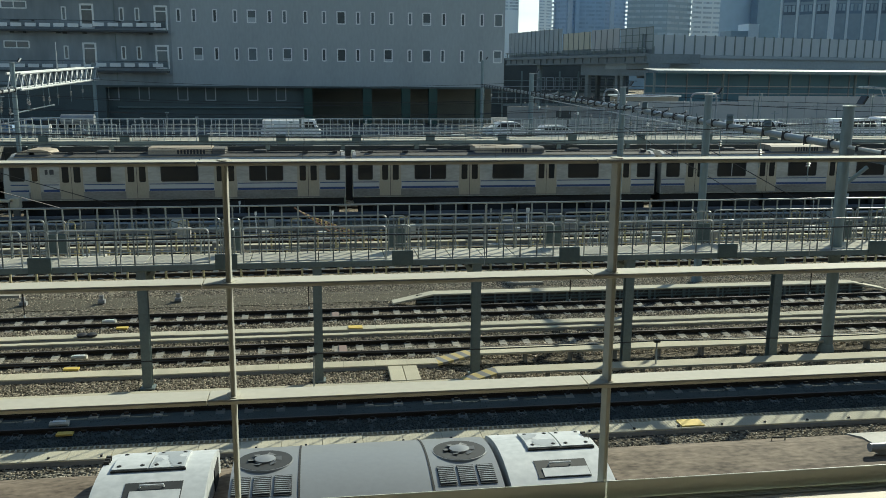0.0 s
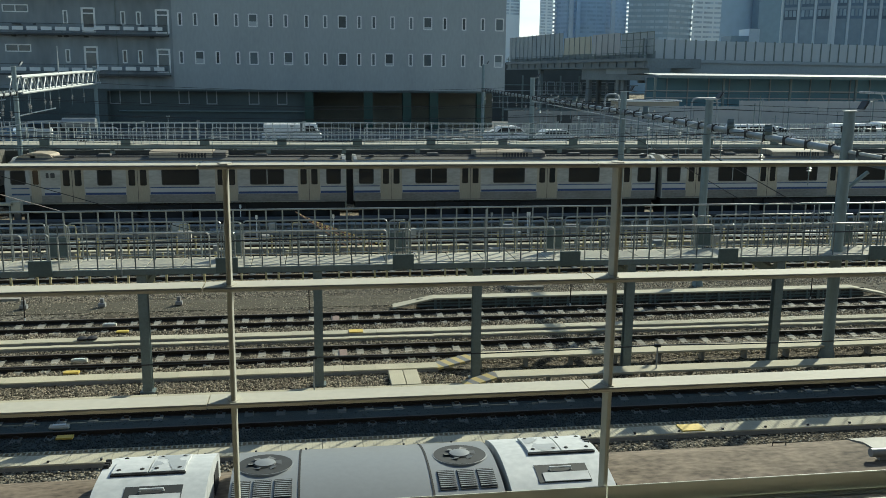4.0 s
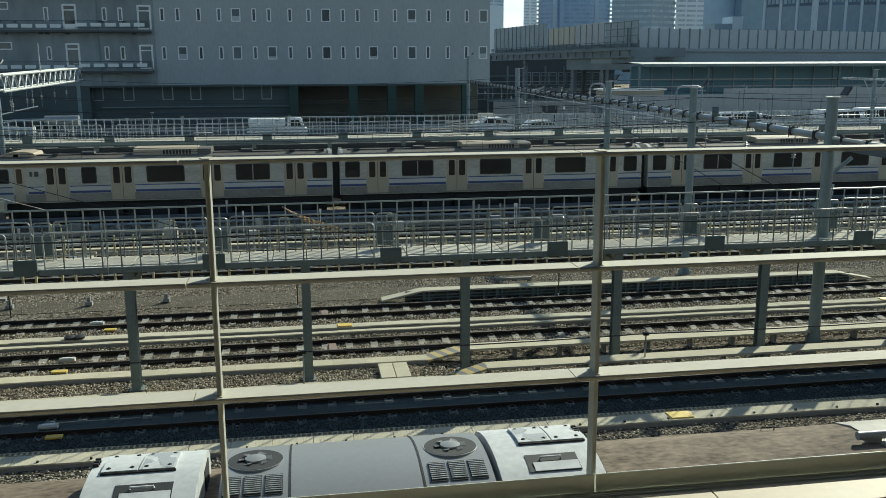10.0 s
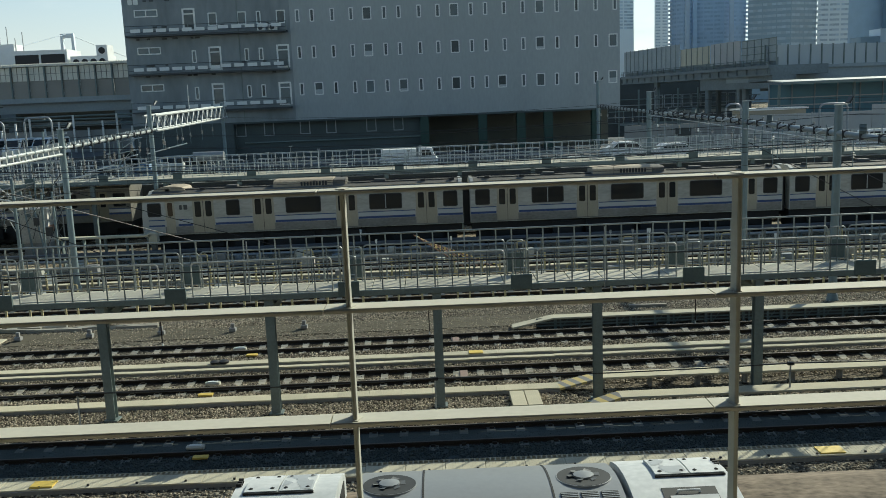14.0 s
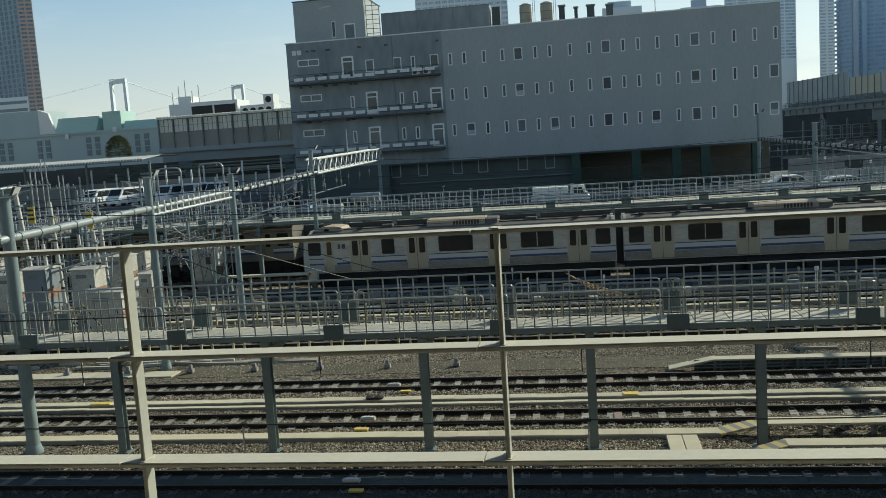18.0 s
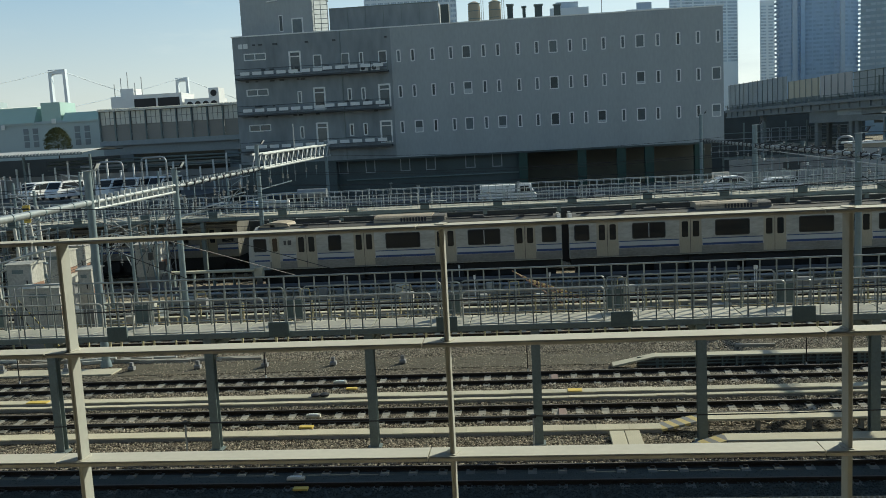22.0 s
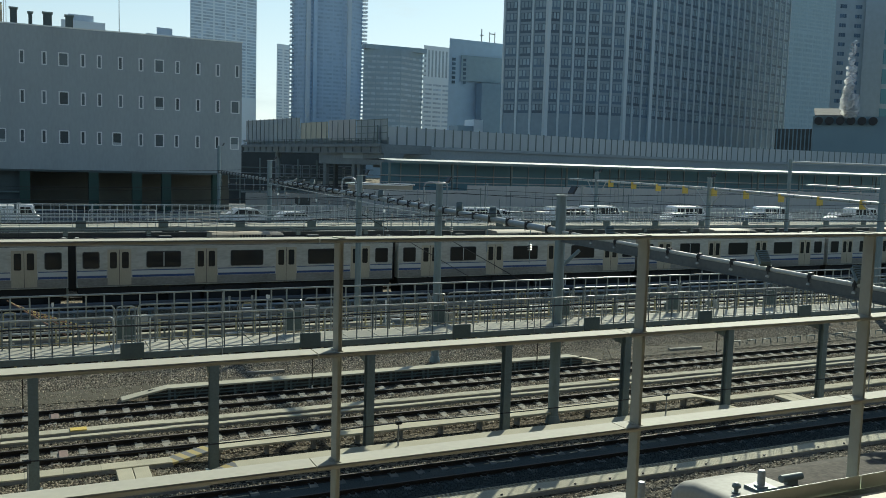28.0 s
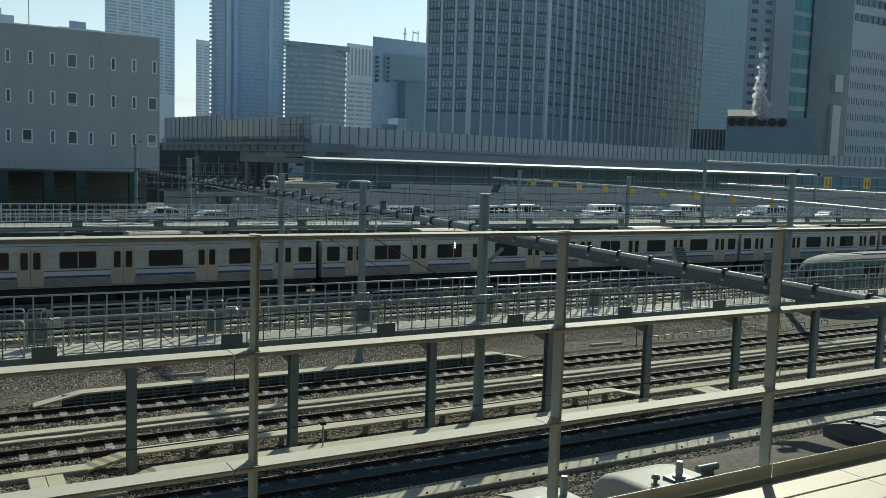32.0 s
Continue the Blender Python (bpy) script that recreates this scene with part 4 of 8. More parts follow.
part("base", S().soft("x", -0.2, 0.2, -0.16, 0.16, 0, 0.07, 0.015), STEEL_DARK, aer)
part("flange", S().lathe([(0.11, 0.07), (0.11, 0.1)], 0, 0, 14), STEEL, aer)
part("stub", S().lathe([(0.06, 0.1), (0.06, 0.31), (0.045, 0.33)], 0, 0, 14), STEEL, aer, smooth=True)
aer = thing("train_aerial", (9.9, 10.05, NZ + 0.305), "small dark roof valve", "aerial", "train aerials")
part("stub", S().lathe([(0.07, 0), (0.07, 0.04), (0.035, 0.05), (0.035, 0.1), (0.07, 0.11), (0.07, 0.15), (0.03, 0.18)], 0, 0, 12), STEEL_DARK, aer, smooth=True)
aer = thing("train_aerial", (8.3, 10.35, NZ + 0.285), "short grey roof aerial", "aerial", "train aerials")
part("stub", S().lathe([(0.06, 0.0), (0.06, 0.3), (0.045, 0.32)], 0, 0, 14), STEEL, aer, smooth=True)

# ---- office block ----
WALL = mat("grey_metal_cladding", (0.335, 0.365, 0.372), 0.75, 0.0, var=0.11, coarse=0.35, fine=4, stretch=(1, 1, 0.35))
WALL_STREAKED = mat("streaked_dark_cladding", (0.195, 0.217, 0.228), 0.8, var=0.12, coarse=0.25, fine=1.4, stretch=(1, 1, 0.3), tint=(0.265, 0.295, 0.307))
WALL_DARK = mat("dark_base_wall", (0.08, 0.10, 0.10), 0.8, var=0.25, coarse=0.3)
FRAME = mat("white_window_frame", (0.704, 0.720, 0.704), 0.5, var=0.04)
BUFF = mat("buff_tank", (0.35, 0.31, 0.225), 0.6, var=0.12, coarse=0.8)
BLIND = mat("office_glass", (0.10, 0.125, 0.135), 0.2, var=0.7, coarse=0.35, fine=2, piece=1.8)
BROWNW = mat("brown_back_wall", (0.15, 0.147, 0.12), 0.8, var=0.25, coarse=0.4)
BALC = mat("dark_balcony_steel", (0.06, 0.07, 0.075), 0.6, var=0.2)
GREENP = mat("dark_green_pillar", (0.025, 0.062, 0.05), 0.6, var=0.2, coarse=0.5)
BY = 94.0
block = thing("office_block", (0, BY, 0), "grey metal-clad railway office block with small white-framed windows", "building")


def wall_with_holes(x0, x1, z0, z1, holes, depth):
    """A front wall with openings, from columns of boxes; holes are x0, x1, z0, z1."""
    s = S()
    xs = sorted({x0, x1, *[h[0] for h in holes], *[h[1] for h in holes]})
    for a, b in zip(xs, xs[1:]):
        z = z0
        for h in sorted((h for h in holes if h[0] <= a and h[1] >= b), key=lambda q: q[2]):
            s.box(a, b, 0, depth, z, h[2])
            z = h[3]
        s.box(a, b, 0, depth, z, z1)
    return s


NARROW = [
    (18.22, [-17.42, -13.4, -11.9, -9.8, -7.85, -4.4, -2.9, -0.8, 1.15, 4.6, 6.1, 8.05, 10.0, 13.55, 15.6, 17.6, 19.6]),
    (14.5, [-24.37, -18.9, -17.4, -13.4, -11.9, -9.85, -7.85, -4.4, -2.9, -0.8, 1.1, 4.6, 6.1, 8.05, 10.0, 13.55, 15.6, 17.6]),
    (10.74, [-24.37, -18.9, -17.4, -13.4, -9.8, -7.8, -4.4, -0.85, 1.05, 4.55, 6.05, 9.95, 13.45, 15.55, 17.55]),
]
SQUARE = [(18.22, [-22.18, -19.16, -15.12, -6.2, 2.85, 11.75]), (14.5, [-6.2, 2.85, 11.75, 19.4]), (10.74, [-11.6, -6.2, -2.7, 2.85, 7.7, 11.75, 19.35])]
holes = []
rw = random.Random(5)
BLIND_PALE = mat("pale_blind", (0.42, 0.46, 0.47), 0.8, var=0.1, piece=0.6)
for z, xs in NARROW:
    holes += [(x - 0.215, x + 0.215, z - 0.64, z + 0.64) for x in xs]
for z, xs in SQUARE:
    holes += [(x - 0.45, x + 0.45, z - 0.65, z + 0.65) for x in xs]
holes += [(-30.2, -27.8, z - 0.36, z + 0.36) for z in (19.05, 15.25, 11.45)]
gates = [(-24.62, 17.1, 2.3), (-22.2, 13.05, 2.4), (-15.12, 13.05, 2.35), (-22.15, 9.3, 2.4), (-15.15, 9.2, 2.35)]
holes += [(x - 0.65, x + 0.65, z, z + h) for x, z, h in gates]
part("front_wall", wall_with_holes(-14.2, 20.1, 7.55, 21.2, [h for h in holes if h[0] > -14.2], 0.35), WALL, block)
# the left part of the front takes the darker, streaked grey
part("front_wall", wall_with_holes(-31.4, -14.204, 7.55, 21.2, [h for h in holes if h[1] < -14.2], 0.35), WALL_STREAKED, block, "darker streaked grey metal cladding")
part("body", S().box(-31.4, 20.1, 0.36, 18, 7.55, 21.0), WALL, block)
part("parapet_cap", S().box(-31.5, 20.2, -0.06, 0.5, 21.2, 21.32), FRAME, block, "pale metal coping")
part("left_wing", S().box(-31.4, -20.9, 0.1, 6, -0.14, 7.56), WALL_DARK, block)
for x0, x1, z0, z1 in holes:
    fr = S()
    f = 0.16 if z1 - z0 > 2 else 0.09
    fr.box(x0 - 0.02, x0 + f, -0.03, 0.12, z0, z1).box(x1 - f, x1 + 0.02, -0.03, 0.12, z0, z1).box(x0 + f, x1 - f, -0.03, 0.12, z1 - f, z1 + 0.02).box(x0 + f, x1 - f, -0.03, 0.12, z0 - 0.02, z0 + f)
    if z1 - z0 > 2:
        fr.box(x0 + f, x1 - f, -0.03, 0.12, z1 - 0.62, z1 - 0.5)
    if x1 - x0 > 2:
        fr.box((x0 + x1) / 2 - 0.05, (x0 + x1) / 2 + 0.05, -0.03, 0.12, z0 + f, z1 - f)
    w = part("window", fr, FRAME, block, "white metal window frame")
    part("pane", S().box(x0 + f, x1 - f, 0.05, 0.08, z0 + f, z1 - f), BLIND, w)
    if 0.8 < x1 - x0 < 1.0 and z1 - z0 < 2 and rw.random() < 0.4:
        part("roller_blind", S().box(x0 + f + 0.01, x1 - f - 0.01, 0.03, 0.046, z0 + f + 0.01, z0 + rw.choice((0.3, 0.55, 0.7))), BLIND_PALE, w, "half-drawn pale blind")
for z in (16.75, 12.85, 8.95):
    bal = part("balcony", S().box(-31.0, -14.5, -1.1, 0.0, z - 0.12, z + 0.05), BALC, block, "dark steel service balcony")
    part("balcony_rail", S().tube([(-31.0, -1.05, z + 0.95), (-14.5, -1.05, z + 0.95)], 0.03, 6).tube([(-31.0, -1.05, z + 0.35), (-14.5, -1.05, z + 0.35)], 0.025, 6), BALC, bal)
    panel = S().box(-0.5, 0.5, -0.02, 0.02, 0, 0.34).mesh("balcony_panel", FRAME)
    for k in range(7):
        if z < 16 or k < 7:
            part("balcony_panel", panel, None, bal, "pale panel on the rail", at=(-29.9 + 1.32 * k, -1.1, z + 0.3 + (0.0)))
    for k in range(5):
        part("balcony_panel", panel, None, bal, "pale panel on the rail", at=(-20.9 + 1.36 * k, -1.1, z + 0.42))
    for x in (-31.0, -24.5, -14.5):
        part("balcony_post", S().box(x - 0.04, x + 0.04, -1.08, -1.0, z, z + 1.0), STEEL_DARK, bal)
# fittings on the front
rb = random.Random(8)
for z in (20.2, 16.35, 12.55, 17.55, 13.7):
    for k in range(6):
        x = rb.uniform(-30.5, -14.8)
        part("wall_fitting", S().box(x, x + rb.uniform(0.2, 0.5), -0.14, -0.004, z, z + 0.16), BALC, block, "small dark wall fitting")
for x in (-17.1, -15.9):
    u = part("cooler_unit", S().soft("y", -0.62, -0.2, x - 0.42, x + 0.42, 16.81, 17.45, 0.03), FRAME, block, "pale outdoor cooler unit")
    part("cooler_fan", S().tube([(x - 0.1, -0.635, 17.12), (x - 0.1, -0.621, 17.12)], 0.24, 14), BALC, u)
part("mark_panel", S().soft("y", -0.06, -0.004, -30.75, -30.3, 19.95, 20.45, 0.05).soft("y", -0.06, -0.004, -30.2, -29.7, 19.95, 20.45, 0.05), FRAME, block, "pale plain mark on the wall")
part("down_pipe", S().tube([(-19.6, -0.06, 7.6), (-19.6, -0.06, 21.2)], 0.035, 6), STEEL_DARK, block, "thin grey rain pipe")
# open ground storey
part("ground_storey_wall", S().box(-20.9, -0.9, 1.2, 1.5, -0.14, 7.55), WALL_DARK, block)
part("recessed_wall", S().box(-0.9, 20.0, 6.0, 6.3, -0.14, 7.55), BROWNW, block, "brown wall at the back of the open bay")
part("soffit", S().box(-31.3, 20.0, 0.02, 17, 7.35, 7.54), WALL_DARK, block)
col = S().box(-0.45, 0.45, 0.2, 1.1, -0.14, 7.35).mesh("pillar", GREENP)
for x in (-0.7, 5.5, 9.6, 12.5, 17.6):
    part("pillar", col, None, block, at=(x, 0, 0))
for x in (-20.35, -17.35, -13.5, -10.7, -6.4, -3.5):
    w = part("window", S().box(x - 0.54, x - 0.44, 1.1, 1.2, 6.0, 7.5).box(x + 0.44, x + 0.54, 1.1, 1.2, 6.0, 7.5).box(x - 0.44, x + 0.44, 1.1, 1.2, 6.0, 6.1), STEEL, block, "grey window frame")
    part("pane", S().box(x - 0.44, x + 0.44, 1.14, 1.16, 6.1, 7.5), WALL_DARK, w)
for z in (3.2, 5.3):
    part("pipe", S().tube([(-20, 1.0, z), (-1.2, 1.0, z)], 0.08, 8), STEEL_DARK, block)
pent = thing("roof_house", (-31.2, BY + 3, 21.0), "grey penthouse with a door and a slit window", "penthouse")
part("shell", S().box(0, 8.1, 0, 8, 0, 5.1), WALL, pent)
part("coping", S().box(-0.08, 8.18, -0.08, 8.1, 5.1, 5.2), WALL_DARK, pent)
part("door", S().box(5.7, 7.0, -0.06, -0.005, 0.1, 2.3), FRAME, pent)
part("door_leaf", S().box(5.85, 6.85, -0.08, -0.065, 0.1, 2.15), BLIND, pent)
part("window", S().box(4.3, 4.75, -0.05, -0.005, 0.9, 2.7), FRAME, pent)
part("window_glass", S().box(4.38, 4.67, -0.07, -0.055, 1.0, 2.6), BLIND, pent)
part("lamp_arm", S().tube([(3.0, -0.05, 4.2), (4.4, -0.5, 4.25)], 0.06, 6), FRAME, pent)
lad = thing("roof_ladder", (-23.0, BY + 3.4, 21.2), "pale steel cage ladder on the roof", "ladder")
for x in (0, 0.75, 1.5):
    part("rail", S().tube([(x, 0, 0), (x, 0, 4.6 - 0.5 * x)], 0.045, 6), STEEL, lad)
for k in range(8):
    part("rung", S().tube([(0, 0, 0.4 + 0.5 * k), (1.5, 0, 0.35 + 0.5 * k)], 0.035, 6), STEEL, lad)
scr = thing("roof_screen", (-21.4, BY + 4, 21.1), "grey panelled plant screen on the roof", "screen")
for k in range(6):
    part("panel", S().box(2.0 * k + 0.005, 2.0 * k + 1.995, 0, 0.1, 0, 3.0), WALL_STREAKED, scr)
    part("seam", S().box(2.0 * k - 0.03, 2.0 * k + 0.03, -0.03, -0.002, 0, 3.0), STEEL_DARK, scr)
part("coping", S().box(-0.05, 12.1, -0.06, 0.12, 3.0, 3.1), STEEL_DARK, scr)
part("end_panel", S().box(12.02, 12.1, 0, 6, 0, 3.0), WALL, scr)
part("duct", S().box(12.3, 13.2, 0.2, 1.4, 0, 2.75), WALL_DARK, scr)
for x in (-5.4, -3.15):
    tk = thing("water_tank", (x, BY + 4, 21.1), "buff cylindrical water tank with a domed top", "water tank", "roof tanks")
    part("shell", S().lathe([(0.66, 0.2), (0.66, 2.3), (0.55, 2.6), (0.25, 2.78), (0.02, 2.8)], 0, 0, 20), BUFF, tk, smooth=True)
    part("base", S().box(-0.7, 0.7, -0.7, 0.7, 0, 0.2), STEEL_DARK, tk)
    for dx in (0.78, 1.0):
        part("ladder_stile", S().tube([(dx, -0.1, 0), (dx, -0.1, 3.2)], 0.03, 6), STEEL, tk)
    for z in (0.9, 1.7, 2.5):
        part("hoop_band", S().lathe([(0.672, z), (0.672, z + 0.07)], 0, 0, 20), STEEL_DARK, tk)
for x, w, h in ((-1.5, 0.62, 2.1), (0.0, 0.35, 1.8), (1.55, 0.8, 1.9), (3.55, 0.7, 1.8)):
    v = thing("roof_vent", (x, BY + 4, 21.1), "dark box-shaped roof ventilator", "ventilator", "roof ventilators")
    part("casing", S().soft("z", 0, h, -w / 2, w / 2, -0.4, 0.4, 0.04), WALL_DARK if w < 0.8 or x > 0 else WALL, v)
    part("hood", S().box(-w / 2 - 0.1, w / 2 + 0.1, -0.5, 0.5, h, h + 0.12), STEEL_DARK, v)
pole = part("roof_mast", S().tube([(0, 0, 0), (0, 0, 9.0)], 0.05, 6, 0.02), STEEL, at=(8.3, BY + 4, 21.0))
tagged(pole, "thin lightning rod on the roof", "mast")

# ---- catenary gantries ----
GAL = mat("galvanised_tube", (0.46, 0.48, 0.47), 0.42, 0.15, var=0.15, coarse=0.8, fine=9)
GALD = mat("weathered_mast", (0.20, 0.255, 0.265), 0.5, 0.1, var=0.2, coarse=0.7, fine=9, stretch=(1, 1, 0.3))
GREYT = mat("blue_grey_tube", (0.30, 0.325, 0.325), 0.4, 0.2, var=0.2, coarse=0.8, fine=9)
LINEGEAR = mat("black_line_gear", (0.035, 0.037, 0.04), 0.5, var=0.3)
PORCELAIN = mat("insulator_glaze", (0.24, 0.23, 0.21), 0.3, var=0.1)


def mast(x, y, top, r=0.2, lean=0.0, lamp=True, base=-0.14):
    t = thing("catenary_mast", (x, y, base), "grey tubular steel mast carrying overhead line gear", "mast", "catenary masts")
    part("tube", S().tube([(0, 0, 0), (lean, 0, top - base)], r, 14, r * 0.92), GALD, t, smooth=True)
    part("base_collar", S().lathe([(r * 1.4, 0), (r * 1.4, 0.06), (r * 1.08, 0.3)], 0, 0, 14), GALD, t, smooth=True)
    part("cap", S().lathe([(r * 1.12, top - base), (r * 1.12, top - base + 0.04)], lean, 0, 14), GAL, t)
    if lamp:
        lf = part("floodlight", S().prism([(0.34 + lean, top - base + 0.1), (0.40 + lean, top - base + 0.07), (0.55 + lean, top - base + 0.32), (0.49 + lean, top - base + 0.35)], "y", -0.17, 0.17), LINEGEAR, t, "tilted black floodlight on a bracket")
        part("lamp_face", S().prism([(0.405 + lean, top - base + 0.08), (0.415 + lean, top - base + 0.075), (0.56 + lean, top - base + 0.31), (0.55 + lean, top - base + 0.315)], "y", -0.15, 0.15), FRAME, lf, "pale lamp glass")
        part("bracket", S().tube([(lean, 0, top - base + 0.03), (0.42 + lean, 0, top - base + 0.03), (0.48 + lean, 0, top - base + 0.13)], 0.025, 6), GAL, lf)
    return t


def insulator(parent, x, y, z, drop, n=3):
    """A hanging rod with glazed discs."""
    s = S().tube([(x, y, z), (x, y, z - drop)], 0.018, 5)
    part("hanger", s, GALD, parent)
    prof = []
    for k in range(n):
        h = z - drop * 0.45 - 0.09 * k
        prof += [(0.03, h), (0.085, h - 0.02), (0.085, h - 0.04), (0.03, h - 0.05)]
    part("insulator", S().lathe(prof, x, y, 8), PORCELAIN, parent, "pale ribbed insulator")


def tube_beam(points, r, label, clamps=1.25, m=None):
    t = thing("gantry_beam", (0, 0, 0), label, "gantry beam", "gantry beams")
    for (a, b) in zip(points, points[1:]):
        part("tube", S().tube([a, b], r, 14), m or GAL, t, smooth=True)
        a, b = Vector(a), Vector(b)
        n = int((b - a).length / clamps)
        for k in range(1, n + 1):
            p = a + (b - a) * (k - 0.5) / n
            part("clamp", S().lathe([(r * 1.18, -0.05), (r * 1.18, 0.05)], 0, 0, 10), GALD, t, at=Matrix.Translation(p) @ (b - a).to_track_quat("Z", "Y").to_matrix().to_4x4())
    return t


GX = 16.9
for y, top, r in ((26.3, 8.05, 0.195), (36.6, 8.15, 0.18), (47.5, 8.3, 0.18), (68.6, 9.0, 0.2), (89.5, 10.3, 0.17)):
    mast(GX, y, top, r)
BEAM = [(GX, 26.3, 6.79), (GX, 36.6, 7.0), (GX, 47.5, 7.22), (GX, 68.6, 7.5), (GX, 89.5, 7.78)]
beam_r = tube_beam(BEAM, 0.125, "long galvanised tube beam across the tracks, set with dark clamps", 1.3, GREYT)


def saddle(parent, p, r):
    """A dark clamp with bolt ends standing over the tube."""
    x, y, z = p
    s = S().soft("y", y - 0.06, y + 0.06, x - r - 0.025, x + r + 0.025, z - r - 0.02, z + r + 0.02, 0.04)
    s.box(x - 0.04, x + 0.04, y - 0.04, y + 0.04, z + r + 0.02, z + r + 0.055)
    s.tube([(x - r - 0.03, y, z - r - 0.06), (x - r - 0.03, y, z + r + 0.06)], 0.018, 5).tube([(x + r + 0.03, y, z - r - 0.06), (x + r + 0.03, y, z + r + 0.06)], 0.018, 5)
    part("saddle", s, LINEGEAR, parent, "black bolted clamp")


for (a, b) in zip(BEAM, BEAM[1:]):
    a, b = Vector(a), Vector(b)
    n = int((b - a).length / 1.3)
    for k in range(n):
        saddle(beam_r, a + (b - a) * (k + 0.5) / n, 0.125)
    for k in range(int((b - a).length / 3.4)):
        p = a + (b - a) * (k + 0.6) / max(1, int((b - a).length / 3.4))
        insulator(beam_r, p.x, p.y, p.z - 0.1, 1.3)
for k in range(15):
    y = 37.6 + 2.05 * k
    z = 7.02 + 0.0187 * (y - 36.6)
    part("under_tube", S().tube([(GX - 0.1, y, z - 0.36), (GX - 0.1, y + 1.9, z - 0.33)], 0.035, 6), GAL, beam_r, "thin tube below the beam")
    part("cross_bracket", S().tube([(GX - 0.5, y, z - 0.05), (GX + 0.4, y + 0.2, z + 0.2)], 0.03, 6), LINEGEAR if k % 3 else GAL, beam_r, "slanting cross bracket")
    part("end_insulator", S().lathe([(0.025, z + 0.18), (0.06, z + 0.21), (0.025, z + 0.24), (0.06, z + 0.27), (0.025, z + 0.3)], GX + 0.4, y + 0.2, 8), PORCELAIN, beam_r, "white ribbed insulator")
    part("drop_rod", S().tube([(GX - 0.48, y, z - 0.05), (GX - 0.5, y + 0.05, z - 0.95 - 0.3 * (k % 3))], 0.02, 5), GALD, beam_r)
# the near length: a grey web with a pale tube along its top
beam_n = thing("gantry_beam", (0, 0, 0), "deep grey gantry beam with a pale tube along its top", "gantry beam", "gantry beams")
WEB = mat("dull_web_paint", (0.15, 0.16, 0.155), 0.75, var=0.2, coarse=0.8, fine=9, spec=0.2)
part("web", S().prism([(8.0, 6.17), (26.1, 6.47), (26.1, 6.73), (8.0, 6.42)], "x", GX - 0.05, GX + 0.05), WEB, beam_n)
part("flange", S().prism([(8.0, 6.145), (26.1, 6.445), (26.1, 6.469), (8.0, 6.169)], "x", GX - 0.1, GX + 0.1), WEB, beam_n)
part("top_tube", S().tube([(GX, 8.0, 6.46), (GX, 26.1, 6.78)], 0.06, 10), HANDRAIL, beam_n, "pale conduit", smooth=True)
for k in range(14):
    y = 8.7 + 1.3 * k
    saddle(beam_n, (GX, y, 6.46 + 0.01768 * (y - 8.0)), 0.05)
    part("lug", S().box(GX - 0.09, GX - 0.051, y - 0.05, y + 0.05, 6.27 + 0.0166 * (y - 8), 6.32 + 0.0166 * (y - 8)), GAL, beam_n)

for x, y, top, r in ((-18.3, 25.5, 8.3, 0.21), (-19.0, 36.3, 8.5, 0.18), (-18.9, 45.4, 8.3, 0.17)):
    mast(x, y, top, r)
LB = [(-18.0, 10.0, 6.3), (-18.3, 25.5, 7.0), (-19.0, 36.3, 7.15), (-18.9, 45.4, 7.4)]
beam_l = tube_beam(LB[:3], 0.14, "long galvanised tube beam across the tracks", 1.1, GREYT)
tube_beam(LB[2:], 0.09, "slim galvanised tube beam across the tracks", 0.9)

# ---- raised road behind the train, second walkway ----
RZ = 3.4
ROADTOP = mat("road_deck_concrete", (0.13, 0.135, 0.135), 0.9, var=0.25, coarse=0.3, fine=10)
# the darkness under decks and behind roofs is put into this colour
SHADE = mat("shade_dark_concrete", (0.088, 0.095, 0.092), 0.9, var=0.3, coarse=0.3)
PALE_WALL = mat("pale_wall_panel", (0.40, 0.40, 0.385), 0.7, var=0.07, coarse=0.15, fine=2, piece=0.2)
rd = thing("raised_road", (0, 66, RZ), "raised concrete road deck behind the tracks", "road deck", "", "structure")
part("deck_slab", S().box(-140, 260, 0, 48, -0.5, 0.0), ROADTOP, rd)
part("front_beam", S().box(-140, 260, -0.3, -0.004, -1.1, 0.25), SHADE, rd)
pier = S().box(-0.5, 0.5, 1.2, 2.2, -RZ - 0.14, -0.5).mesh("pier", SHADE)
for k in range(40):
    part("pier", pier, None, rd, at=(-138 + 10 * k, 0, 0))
# dark wall added for the shade under the road deck
part("shade_wall", S().box(-140, 260, 5, 5.3, -RZ - 0.14, -0.5), SHADE, rd)
part("upper_slab", S().box(-90, -33.0, 20, 34, 0.0, 1.5), ROADTOP, rd)

# the far fences' sunlit brightness is put into this paler paint
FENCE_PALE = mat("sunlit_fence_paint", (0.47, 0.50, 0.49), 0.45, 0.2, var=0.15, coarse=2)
W2 = 4.45
walk_b = thing("elevated_walkway", (0, 60.4, W2), "second elevated steel walkway behind the train", "walkway", "elevated walkways", "structure")
part("front_beam", S().soft("x", -70, 150, 0, 0.12, -0.3, -0.03, 0.015), STEEL_DARK, walk_b)
part("deck", S().box(-70, 150, 0.12, 3.2, -0.12, 0.0), DECKBOARD, walk_b)
col2 = S().box(-0.14, 0.14, 0.1, 0.36, -W2 - 0.14, -0.3).mesh("column", STEEL_DARK)
for k in range(44):
    part("column", col2, None, walk_b, at=(-69 + 5.06 * k, 0, 0))
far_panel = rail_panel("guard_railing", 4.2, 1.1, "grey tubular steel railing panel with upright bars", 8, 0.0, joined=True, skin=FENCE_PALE)
